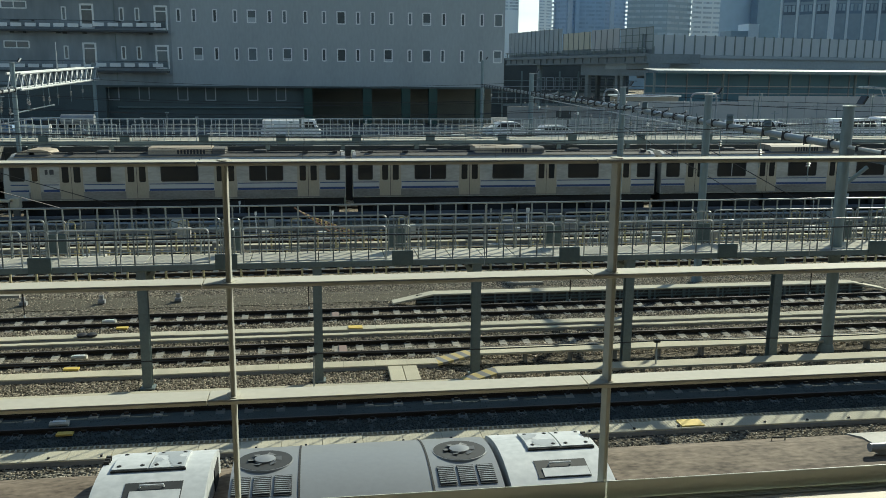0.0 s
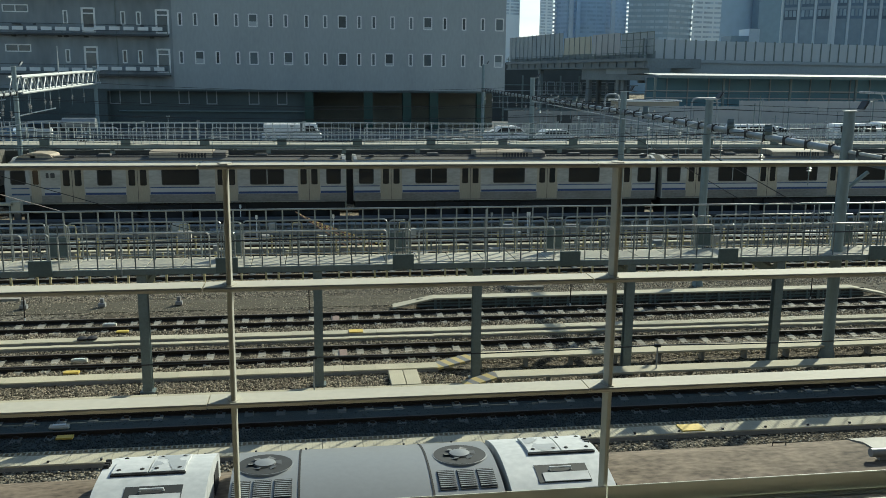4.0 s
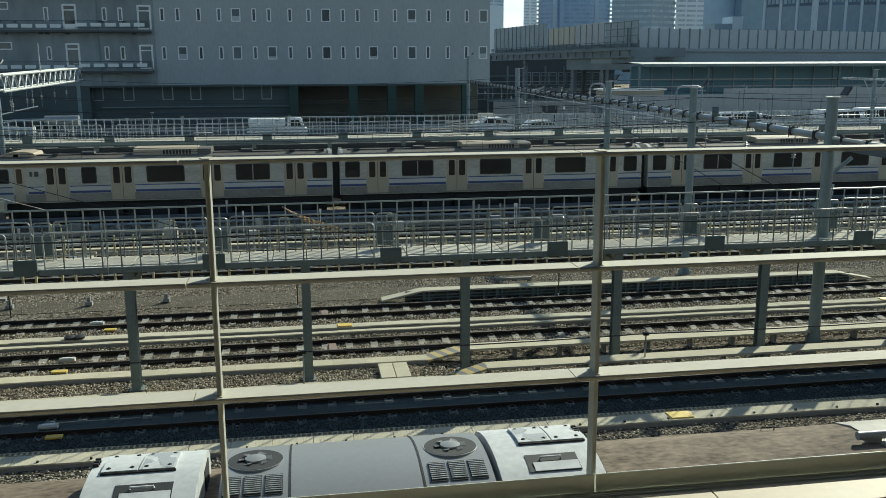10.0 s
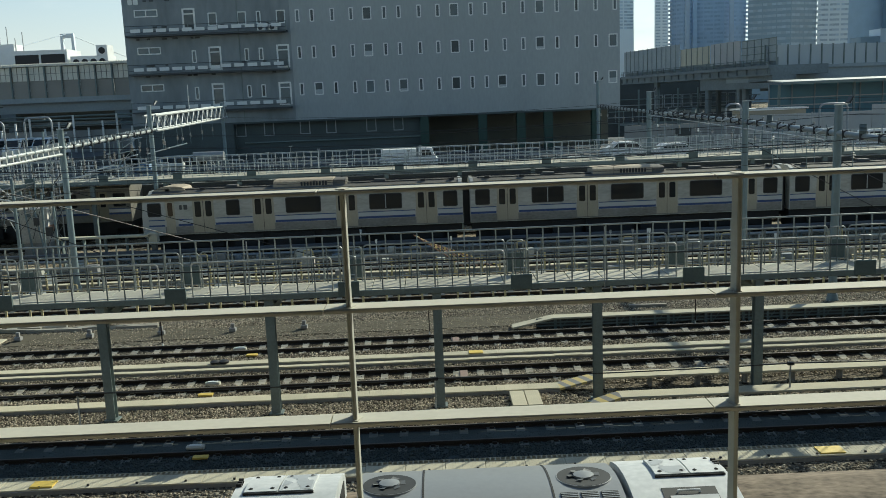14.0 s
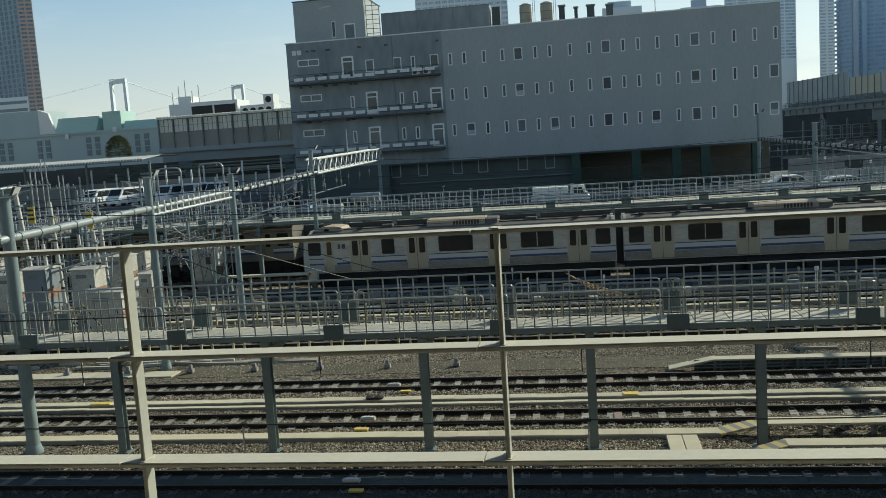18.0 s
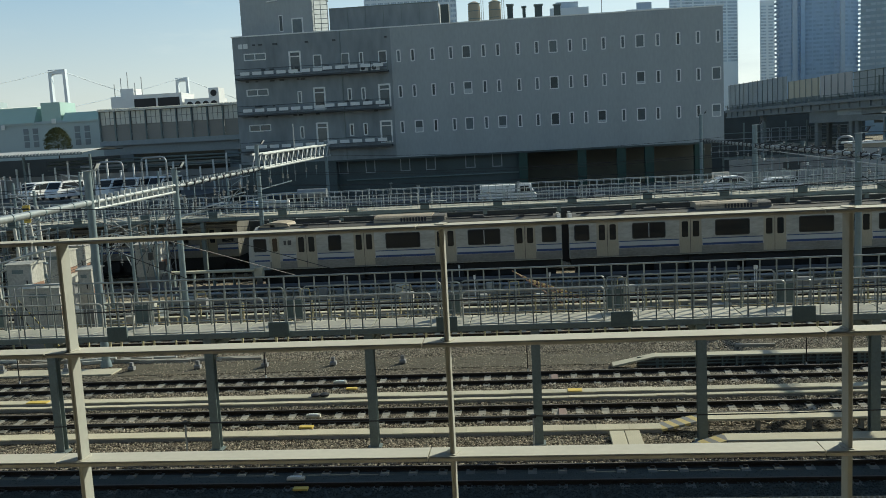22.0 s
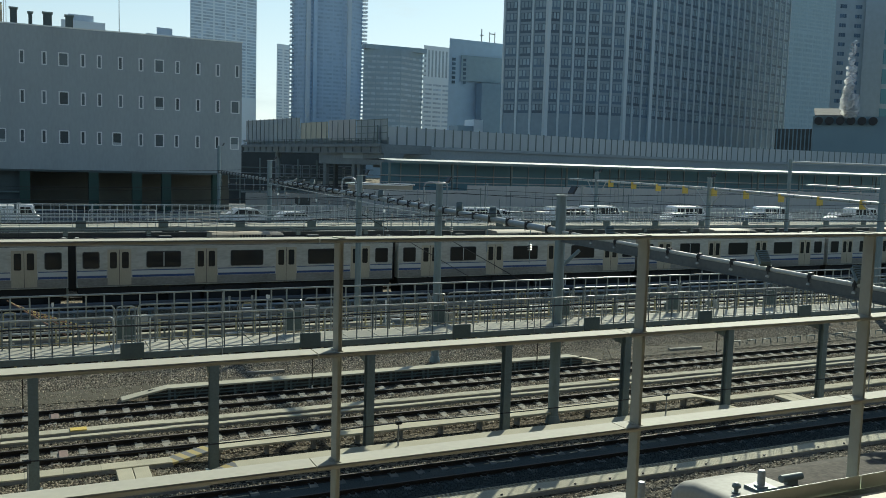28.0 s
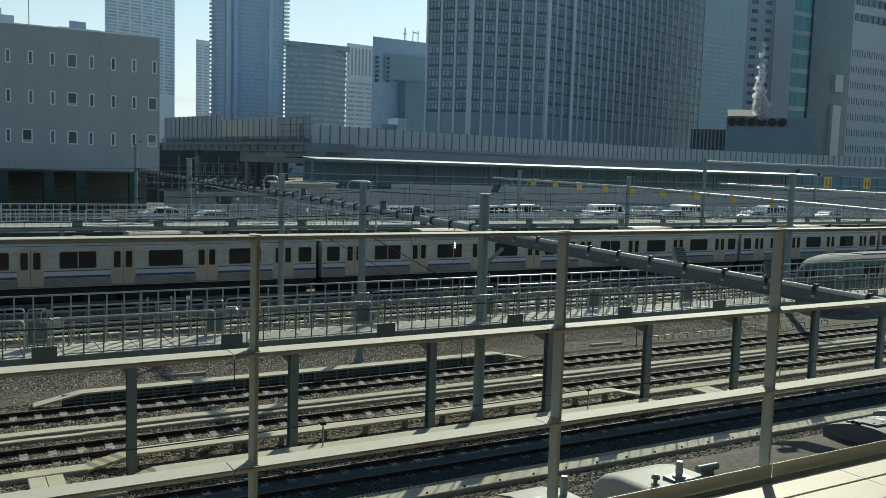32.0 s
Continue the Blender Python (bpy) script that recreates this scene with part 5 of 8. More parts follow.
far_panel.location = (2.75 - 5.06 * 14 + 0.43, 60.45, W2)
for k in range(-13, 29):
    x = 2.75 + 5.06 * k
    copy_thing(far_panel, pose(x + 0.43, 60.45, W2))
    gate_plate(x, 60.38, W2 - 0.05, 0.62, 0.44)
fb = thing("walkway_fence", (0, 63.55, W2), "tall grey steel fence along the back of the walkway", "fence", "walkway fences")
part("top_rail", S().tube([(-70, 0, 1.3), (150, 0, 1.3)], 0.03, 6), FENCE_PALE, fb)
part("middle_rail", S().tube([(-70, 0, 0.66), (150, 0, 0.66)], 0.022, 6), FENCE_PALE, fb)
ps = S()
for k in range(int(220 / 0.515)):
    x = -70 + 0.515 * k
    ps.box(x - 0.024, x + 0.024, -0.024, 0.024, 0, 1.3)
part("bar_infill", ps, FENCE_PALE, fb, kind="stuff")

# railings and clutter between the walkway and the road deck
for yy, zz, h in ((66.3, RZ + 0.25, 1.1), (84.0, RZ, 1.2)):
    rr = thing("road_railing", (0, yy, zz), "grey steel railing along the road deck", "railing", "road railings")
    for z in (0.35, 0.72, h):
        part("rail", S().tube([(-80, 0, z), (120, 0, z)], 0.025, 6), FENCE_PALE, rr)
    ps = S()
    for k in range(130):
        ps.box(-80 + 1.54 * k, -79.95 + 1.54 * k, -0.025, 0.025, 0, h)
    part("post_infill", ps, FENCE_PALE, rr, kind="stuff")
rq = random.Random(77)
for k in range(46):
    x = rq.uniform(-30, 60)
    w, h = rq.uniform(0.3, 1.5), rq.uniform(0.3, 1.1)
    tagged(part("service_box", S().soft("x", -w / 2, w / 2, -0.3, 0.3, 0, h, 0.04), (STEEL_DARK, PALE_WALL, STEEL, SHADE)[k % 4], at=(x, rq.uniform(67, 69), RZ)), "small grey service box on the road deck", "service box", "service boxes")
for k in range(60):
    x, y = rq.uniform(-32, 70), rq.uniform(66.6, 69.5)
    h = rq.uniform(1.2, 2.6)
    tagged(part("deck_post", S().tube([(0, 0, 0), (0, 0, h)], 0.03, 6).box(-0.12, 0.12, -0.05, 0.05, h - 0.1, h), (STEEL, TUBE)[k % 2], at=(x, y, RZ)), "thin grey post with a short head", "post", "deck posts")
for k in range(5):
    part("deck_pipe", S().tube([(-80, 67.2 + 0.3 * k, RZ + 0.5 + 0.22 * k), (120, 67.2 + 0.3 * k, RZ + 0.5 + 0.22 * k)], 0.05, 6), STEEL if k % 2 else STEEL_DARK, rd, at=(0, -66, -RZ))

# ---- vehicles on the road deck ----
CARWHITE = mat("car_white", (0.82, 0.82, 0.82), 0.42, var=0.03)
CARBLUE = mat("car_blue_grey", (0.10, 0.15, 0.21), 0.3, 0.2, var=0.05)
CARGLASS = glass("car_glass", (0.03, 0.035, 0.04))
TYRE = mat("tyre_black", (0.02, 0.02, 0.02), 0.8, var=0.1)


def vehicle(kind, x, y, z, m, label, turn=0.0):
    t = thing(kind, (x, y, z), label, "vehicle", "parked vehicles")
    t.rotation_euler = (0, 0, radians(turn))
    if kind == "van":
        L, H, prof = 4.6, 1.95, [(0, 0.3), (4.6, 0.3), (4.6, 0.95), (4.35, 1.1), (3.75, 1.85), (3.4, 1.95), (0.25, 1.95), (0.05, 1.8), (0, 1.0)]
        glass_ = [(0.3, 1.15), (3.95, 1.15), (3.6, 1.78), (0.3, 1.78)]
    elif kind == "truck":
        L, H, prof = 4.7, 1.95, [(0, 0.35), (4.7, 0.35), (4.7, 1.0), (4.45, 1.2), (4.2, 1.9), (3.2, 1.95), (3.15, 0.75), (0, 0.75)]
        glass_ = [(3.4, 1.2), (4.25, 1.2), (4.05, 1.75), (3.4, 1.75)]
    else:
        L, H, prof = 4.4, 1.5, [(0, 0.3), (4.4, 0.3), (4.4, 0.72), (3.5, 0.92), (2.9, 1.42), (2.5, 1.5), (1.2, 1.48), (0.55, 1.0), (0, 0.92)]
        glass_ = [(0.85, 0.98), (3.3, 0.98), (2.8, 1.38), (1.3, 1.38)]
    part("body", S().prism([(u - L / 2, w) for u, w in prof], "y", -0.83, 0.83), m, t, smooth=True)
    part("side_glass", S().prism([(u - L / 2, w) for u, w in glass_], "y", -0.845, -0.832), CARGLASS, t, "dark side windows")
    part("side_glass", S().prism([(u - L / 2, w) for u, w in glass_], "y", 0.832, 0.845), CARGLASS, t, "dark side windows")
    if kind == "van":
        part("windscreen", S().prism([(4.31 - L / 2, 1.16), (3.8 - L / 2, 1.8), (3.83 - L / 2, 1.82), (4.35 - L / 2, 1.18)][::-1], "y", -0.7, 0.7), CARGLASS, t, "dark windscreen")
        for u in (1.3, 2.5):
            part("door_post", S().box(u - L / 2, u + 0.12 - L / 2, -0.86, -0.846, 1.1, 1.82), m, t)
    if kind == "truck":
        part("cargo_bed", S().box(-2.35, 0.75, -0.85, 0.85, 0.76, 1.15), m, t)
        part("cargo_box", S().box(-2.2, 0.6, -0.8, 0.8, 1.16, 1.85), WHITE, t)
    for wx in (-L / 2 + 0.85, L / 2 - 0.85):
        for wy in (-0.8, 0.6):
            part("wheel", S().tube([(wx, wy, 0.32), (wx, wy + 0.2, 0.32)], 0.32, 14), TYRE, t)
    return t


vehicle("truck", -1.9, 71.5, RZ, CARWHITE, "small white truck with a box body on the road deck")
vehicle("car", 19.6, 71, RZ, CARWHITE, "white saloon car parked on the road deck")
vehicle("car", 16.8, 76, RZ, CARWHITE, "white saloon car parked on the road deck")
vehicle("car", -25.2, 70, RZ, CARBLUE, "blue-grey car parked on the road deck")
vehicle("van", -20.0, 73, RZ, CARBLUE, "blue-grey van parked on the road deck")
vehicle("van", 37.0, 71, RZ, CARWHITE, "white van parked on the road deck")
for i, (x, y, k) in enumerate(((41.5, 76, "car"), (47, 72, "van"), (53, 75, "van"), (59.5, 71, "car"), (65, 76, "van"), (71, 72, "car"), (77.5, 76, "van"), (84, 72, "car"), (91, 75, "van"), (98, 72, "car"))):
    vehicle(k, x, y, RZ, CARWHITE if i != 5 else CARBLUE, ("white " if i != 5 else "blue-grey ") + k + " parked in a row on the road deck")
for x, k in ((-53.3, "van"), (-50.3, "van"), (-44.6, "van"), (-41.8, "van"), (-39.0, "van")):
    vehicle(k, x, 91.0, RZ + 0.75 + 0.75, CARWHITE, "white van parked nose to the road before the viaduct", -99)

# ---- viaduct, bridge and platforms ----
CONC_V = mat("viaduct_concrete", (0.31, 0.35, 0.37), 0.85, var=0.12, coarse=0.15, fine=4)
PANEL_V = mat("noise_wall_panel", (0.39, 0.43, 0.455), 0.5, 0.0, var=0.08, coarse=0.2, piece=0.35)
MESH_D = mat("dark_mesh_screen", (0.21, 0.245, 0.265), 0.7, var=0.2, coarse=0.6)
BEIGE = mat("beige_panel", (0.33, 0.30, 0.24), 0.7, var=0.1)
via = thing("viaduct", (0, 0, 0), "grey concrete railway viaduct with a panelled noise wall", "viaduct", "", "structure")
LINE = [(42.15, 112), (80, 120), (122, 131), (155, 130), (200, 124)]
part("girder", S().box(-55, -10, 110, 119, 9.4, 10.6).box(-55, -10, 109.2, 119.8, 10.6, 11.2), CONC_V, via)
post_mesh = S().box(-0.08, 0.08, -0.14, 0.0, 0, 2.6).mesh("wall_post", STEEL_DARK)
for (xa, ya), (xb, yb) in zip(LINE, LINE[1:]):
    d = math.hypot(xb - xa, yb - ya)
    turn = pose(xa, ya, 0, 0, 0, math.degrees(math.atan2(yb - ya, xb - xa)))
    part("girder", S().box(0, d + 0.5, 0, 9, 9.7, 11.2).box(0, d + 0.5, -0.35, 9.4, 11.2, 11.62), CONC_V, via, at=turn)
    n = int(d / 1.55)
    w = d / n
    pm = S().soft("y", -0.05, 0.05, 0.08, w - 0.08, 11.65, 14.1, 0.02).mesh("wall_panel", PANEL_V)
    for k in range(n):
        part("wall_panel", pm, None, via, at=turn @ pose(w * k, 0, 0))
        part("wall_post", post_mesh, None, via, at=turn @ pose(w * k, 0, 11.6))
for k in range(22):
    x = -52 + 14 * k
    seg = [(a, b) for a, b in [((-55, 110), (-10, 110))] + list(zip(LINE, LINE[1:])) if a[0] <= x <= b[0]]
    if seg:
        (xa, ya), (xb, yb) = seg[0]
        y = ya + (yb - ya) * (x - xa) / (xb - xa)
        part("viaduct_pier", S().soft("z", -0.14, 9.4, x - 0.8, x + 0.8, y + 1.5, y + 3.2, 0.15).box(x - 0.9, x + 0.9, y + 0.2, y + 8.5, 8.5, 9.4), MESH_D, via)
# glazed left part of the wall
SHEET = mat("pale_sheet", (0.78, 0.77, 0.70), 0.5, var=0.08, coarse=0.3, piece=0.3)
WALLP = mat("weathered_wall_panel", (0.30, 0.285, 0.255), 0.8, var=0.15, coarse=0.4)
CLOUDY = mat("cloudy_sheet", (0.74, 0.72, 0.64), 0.5, var=0.1, coarse=0.3, piece=0.3)
CLOUDY.node_tree.nodes["Principled BSDF"].inputs["Transmission Weight"].default_value = 0.0
CLOUDY.node_tree.nodes["Principled BSDF"].inputs["Roughness"].default_value = 0.9
for k in range(15):
    x = -55.0 + 2.05 * k
    part("lower_panel", S().box(x + 0.09, x + 1.96, 109.85, 109.98, 11.25, 13.2), WALLP, via)
    for j in range(3):
        for i in range(2):
            part("sheet", S().box(x + 0.13 + 0.62 * j, x + 0.66 + 0.62 * j, 109.88, 109.95, 13.28 + 0.85 * i, 14.08 + 0.85 * i), CLOUDY, via)
    part("wall_post", S().box(x - 0.08, x + 0.08, 109.6, 109.84, 10.9, 15.1), STEEL_DARK, via)
part("back_panel", S().box(-55, -24.4, 110.02, 110.1, 13.2, 15.0), WALLP, via)
cor = S()
for k in range(150):
    cor.box(-55 + 0.2 * k, -55 + 0.2 * k + 0.12, 109.3, 118, 15.1, 15.32)
cor.box(-55.2, -25, 109.35, 118, 15.0, 15.1)
part("corrugated_roof", cor, SHEET, via, "pale corrugated roof sheet")

# the length beside the block runs back on a slant; positions along it are given by the slope x / y of the plan
GIRD = mat("sooty_viaduct_paint", (0.195, 0.225, 0.238), 0.8, var=0.2, coarse=0.3, fine=4)
SCREEN = mat("grey_mesh_screen", (0.33, 0.37, 0.385), 0.7, var=0.15, coarse=0.4, fine=5)
TANS = mat("yellowed_sheet", (0.47, 0.45, 0.36), 0.6, var=0.15, coarse=0.3, piece=0.3)
PINKS = mat("pinkish_grey_panel", (0.44, 0.44, 0.435), 0.7, var=0.12, coarse=0.3, piece=0.2)
foot = thing("station_footbridge", (42.15, 110, 0), "sooty grey steel viaduct length with louvred and tan screens", "viaduct", "", "structure")
BACK = (-8.55, 45.0)
LEN = math.hypot(*BACK)
foot.rotation_euler = (0, 0, math.atan2(BACK[1], BACK[0]))


def along(q):
    """Metres along the slanting length where a line of slope q from the yard meets it."""
    return LEN * (42.15 - 110 * q) / (8.55 + 45 * q)


def span(name, qa, qb, y0, y1, z0, z1, m, label=""):
    return part(name, S().box(along(qb), along(qa), y0, y1, z0, z1), m, foot, label)


part("girder", S().box(0, LEN, -8, 0.0, 10.45, 11.65).box(-0.2, LEN, 0.0, 0.35, 11.3, 11.72).box(-0.2, LEN, 0.0, 0.2, 10.42, 10.6), GIRD, foot)
for k in range(19):
    part("web_stiffener", S().box(2.4 * k + 0.5, 2.4 * k + 0.62, 0.0, 0.18, 10.6, 11.3), GIRD, foot)
span("crosshead", 0.302, 0.383, -3.5, -0.3, 8.85, 10.44, GIRD, "deep grey crosshead beam")
for z in (11.98, 12.2, 12.42):
    part("hand_rail", S().tube([(0, 0.25, z), (LEN, 0.25, z)], 0.045, 6), STEEL_DARK, foot)
for k in range(24):
    part("rail_post", S().box(1.95 * k, 1.95 * k + 0.1, 0.2, 0.3, 11.7, 12.5), STEEL_DARK, foot)
span("parapet", 0.214, 0.383, -1.1, -0.95, 11.66, 12.6, GIRD, "low solid parapet behind the rail")
span("screen", 0.214, 0.2749, -0.9, -0.8, 12.2, 15.9, SCREEN, "grey louvred screen")
span("screen", 0.2762, 0.3085, -0.9, -0.8, 12.6, 15.05, TANS, "yellowed plastic sheet screen")
span("screen", 0.3098, 0.3425, -0.9, -0.8, 12.2, 15.2, PINKS, "pinkish-grey panel screen")
span("screen", 0.3440, 0.3825, -0.9, -0.8, 12.2, 15.0, SCREEN, "grey mesh screen")
for k in range(28):
    u = LEN * k / 27
    part("screen_post", S().box(u - 0.04, u + 0.04, -0.78, -0.72, 11.7, 15.1 if u < along(0.276) else 16.0), GIRD if k % 2 else STEEL_DARK, foot)
for z in (13.2, 14.1, 15.0):
    part("screen_rail", S().box(0, along(0.344), -0.77, -0.7, z - 0.05, z + 0.05), STEEL_DARK, foot)
for q, w in ((0.3065, 0.5), (0.3417, 0.42), (0.3481, 0.42), (0.3795, 0.55), (0.318, 0.3), (0.2494, 0.5)):
    u = along(q)
    part("support", S().soft("z", -0.14, 10.45, u - w, u + w, -1.25, -0.65, 0.08), GIRD if w > 0.3 else SHADE, foot, "grey steel column")
back_ = thing("station_undercroft", (0, 131, RZ), "dark clutter of frames and pipes below the viaduct", "undercroft", "", "structure")
# dark wall added for the darkness below the viaduct
part("shade_wall", S().box(22, 62, 40, 40.4, -3.54, 8.5), SHADE, back_)
for k in range(9):
    x = 33.2 + 1.35 * k
    part("window_frame", S().box(x, x + 0.1, 0, 0.1, 3.2, 5.1).box(x + 1.1, x + 1.2, 0, 0.1, 3.2, 5.1).box(x, x + 1.2, 0, 0.1, 5.0, 5.12).box(x, x + 1.2, 0, 0.1, 3.2, 3.35), STEEL, back_)
part("sill", S().box(32.5, 46, 0.2, 0.5, 2.3, 2.75), PALE_WALL, back_)
part("sill", S().box(28, 50, 0.6, 0.9, 0.8, 1.1), CONC_V, back_)
for k in range(5):
    part("pipe", S().tube([(26, -1.0 - 0.3 * k, 1.2 + 0.85 * k), (48, -1.0 - 0.3 * k, 1.25 + 0.85 * k)], 0.07, 6), STEEL if k % 2 else STEEL_DARK, back_)
for k in range(7):
    x = 27.5 + 2.9 * k
    part("frame_post", S().box(x, x + 0.22, -1.2, -1.0, -3.5, 6.0), STEEL_DARK, back_)

ROOFW = mat("bright_roof_sheet", (0.55, 0.54, 0.50), 0.6, 0.0, var=0.05, coarse=0.2)
TEAL_GLASS = glass("station_glass", (0.08, 0.185, 0.24), 0.35)


def platform(name, x0, x1, y, z0, z1, label, ribs):
    t = thing(name, (0, y, 0), label, "platform roof", "platform roofs", "structure")
    part("roof_sheet", S().prism([(0, z0), (4.5, z1), (4.5, z1 + 0.08), (0, z0 + 0.08)], "x", x0, x1), ROOFW, t)
    part("fascia", S().box(x0, x1, -0.08, -0.004, z0 - 0.22, z0 + 0.06), STEEL_DARK, t)
    part("roof_rear", S().prism([(4.51, z1), (10, z1 - 0.1), (10, z1 - 0.02), (4.51, z1 + 0.08)], "x", x0, x1), SHADE, t)
    if ribs:
        rs = S()
        for k in range(int((x1 - x0) / 0.4)):
            rs.box(x0 + 0.4 * k, x0 + 0.4 * k + 0.16, -0.16, -0.085, z0 - 0.1, z0 + 0.16)
        part("roof_ribs", rs, ROOFW, t, kind="stuff")
    for k in range(int((x1 - x0) / 8) + 1):
        part("stanchion", S().soft("z", RZ, z0 - 0.2, x0 + 8 * k, x0 + 8 * k + 0.24, 1.2, 1.45, 0.03), STEEL_DARK, t)
    return t


platform("platform_roof", 37.0, 124, 93, 9.4, 9.62, "long platform roof with a bright sheet edge", False)
platform("platform_roof", -130, -50.0, 95, 9.85, 10.25, "long platform roof with bright ribbed sheet", True)
sw = thing("station_side", (0, 97, 0), "blue-green glazed side of the station platform", "station wall", "", "structure")
part("glass_wall", S().box(37, 210, 0, 0.1, RZ, 9.2), TEAL_GLASS, sw)
for k in range(60):
    part("mullion", S().box(37 + 2.5 * k, 37.12 + 2.5 * k, -0.12, -0.004, RZ, 9.2), MESH_D, sw)
for z in (6.9, 7.7):
    part("sill_line", S().box(37, 210, -0.16, -0.122, z, z + 0.12), STEEL, sw)
lb = thing("station_side", (0, 99, 0), "dark side of the far platform under its roof", "station wall", "", "structure")
part("dark_wall", S().box(-130, -33, 0, 0.2, RZ, 7.3), CONCRETE_GREY, lb)
# dark screen added for the dark gap behind the piers
part("shade_screen", S().box(-130, -25, 21, 21.2, RZ, 9.4), SHADE, lb)
for z in (7.9, 8.5, 8.9):
    part("pipe", S().tube([(-60, 6, z), (-30, 6.5, z)], 0.12, 6), STEEL_DARK, lb)
part("lit_band", S().box(-60, -33, 14, 14.2, 7.6, 8.2), PALE_WALL, lb, "pale parapet behind the piers")
for k in range(19):
    part("rail_post", S().box(-62 + 1.6 * k, -61.82 + 1.6 * k, -0.4, -0.25, RZ + 1.5, RZ + 4.2 + 0.7 * ((k * 7) % 3)), FRAME, lb, "pale upright post")
ww = thing("white_barrier", (0, 88, RZ), "pale grey noise barrier along the road deck", "barrier", "", "structure")
for k in range(44):
    part("panel", S().box(31.5 + 2.5 * k + 0.02, 34.0 + 2.5 * k - 0.02, 0, 0.15, 0, 3.5 if k > 4 else 2.9), PALE_WALL, ww)
hut = thing("site_hut", (35.5, 89.5, RZ), "cream-topped low hut behind the barrier", "hut")
part("shell", S().box(-4, 2.5, 0, 3, 0, 3.3), BEIGE, hut)
part("roof", S().box(-4.2, 2.7, -0.2, 3.2, 3.3, 3.5), WHITE, hut)
under = thing("low_wall", (0, 89, RZ), "grey block wall below the footbridge", "wall", "", "structure")
part("panel", S().box(19.5, 31.3, 0, 0.3, 0, 2.3), CONCRETE_GREY, under)
part("doorway", S().box(24.6, 26.2, -0.05, -0.004, 0, 1.9), SHADE, under)


def pipe_loop(x, y, z, w, h, r=0.09):
    t = part("height_gauge", S().tube(arch(0, w, 0, h, 0.45, n=6), r, 8), STEEL, at=(x, y, z))
    return tagged(t, "pale steel pipe bent into a tall loop", "pipe loop", "pipe loops")


pipe_loop(-38.2, 75, RZ, 2.3, 5.3)
pipe_loop(-34.6, 76, RZ, 2.3, 5.5)
pipe_loop(25.0, 75, RZ, 1.3, 4.3)
pipe_loop(33.0, 75, RZ, 2.4, 4.0)

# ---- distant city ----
# the air's haze over the distance is put into these pale blue colours
HAZE_WALL = mat("hazy_pale_wall", (0.68, 0.76, 0.82), 0.6, var=0.06, coarse=0.03)
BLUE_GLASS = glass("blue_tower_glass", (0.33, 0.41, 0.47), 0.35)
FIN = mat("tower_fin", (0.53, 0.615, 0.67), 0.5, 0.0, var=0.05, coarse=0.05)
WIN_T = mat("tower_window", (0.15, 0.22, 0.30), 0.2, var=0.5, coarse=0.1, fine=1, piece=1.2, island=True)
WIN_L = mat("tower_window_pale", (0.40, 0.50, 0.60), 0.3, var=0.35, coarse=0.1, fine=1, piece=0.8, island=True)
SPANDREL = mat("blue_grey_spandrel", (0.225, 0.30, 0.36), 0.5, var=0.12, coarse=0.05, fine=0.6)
WIN_D = mat("dark_tower_window", (0.085, 0.14, 0.205), 0.4, var=0.5, coarse=0.1, fine=1, piece=1.6, island=True)
WIN_E = mat("dark_tower_pane", (0.085, 0.14, 0.205), 0.4, var=0.5, coarse=0.1, fine=1, piece=1.6)
BRICKRED = mat("beige_tower_grid", (0.50, 0.385, 0.33), 0.7, var=0.1, coarse=0.1)


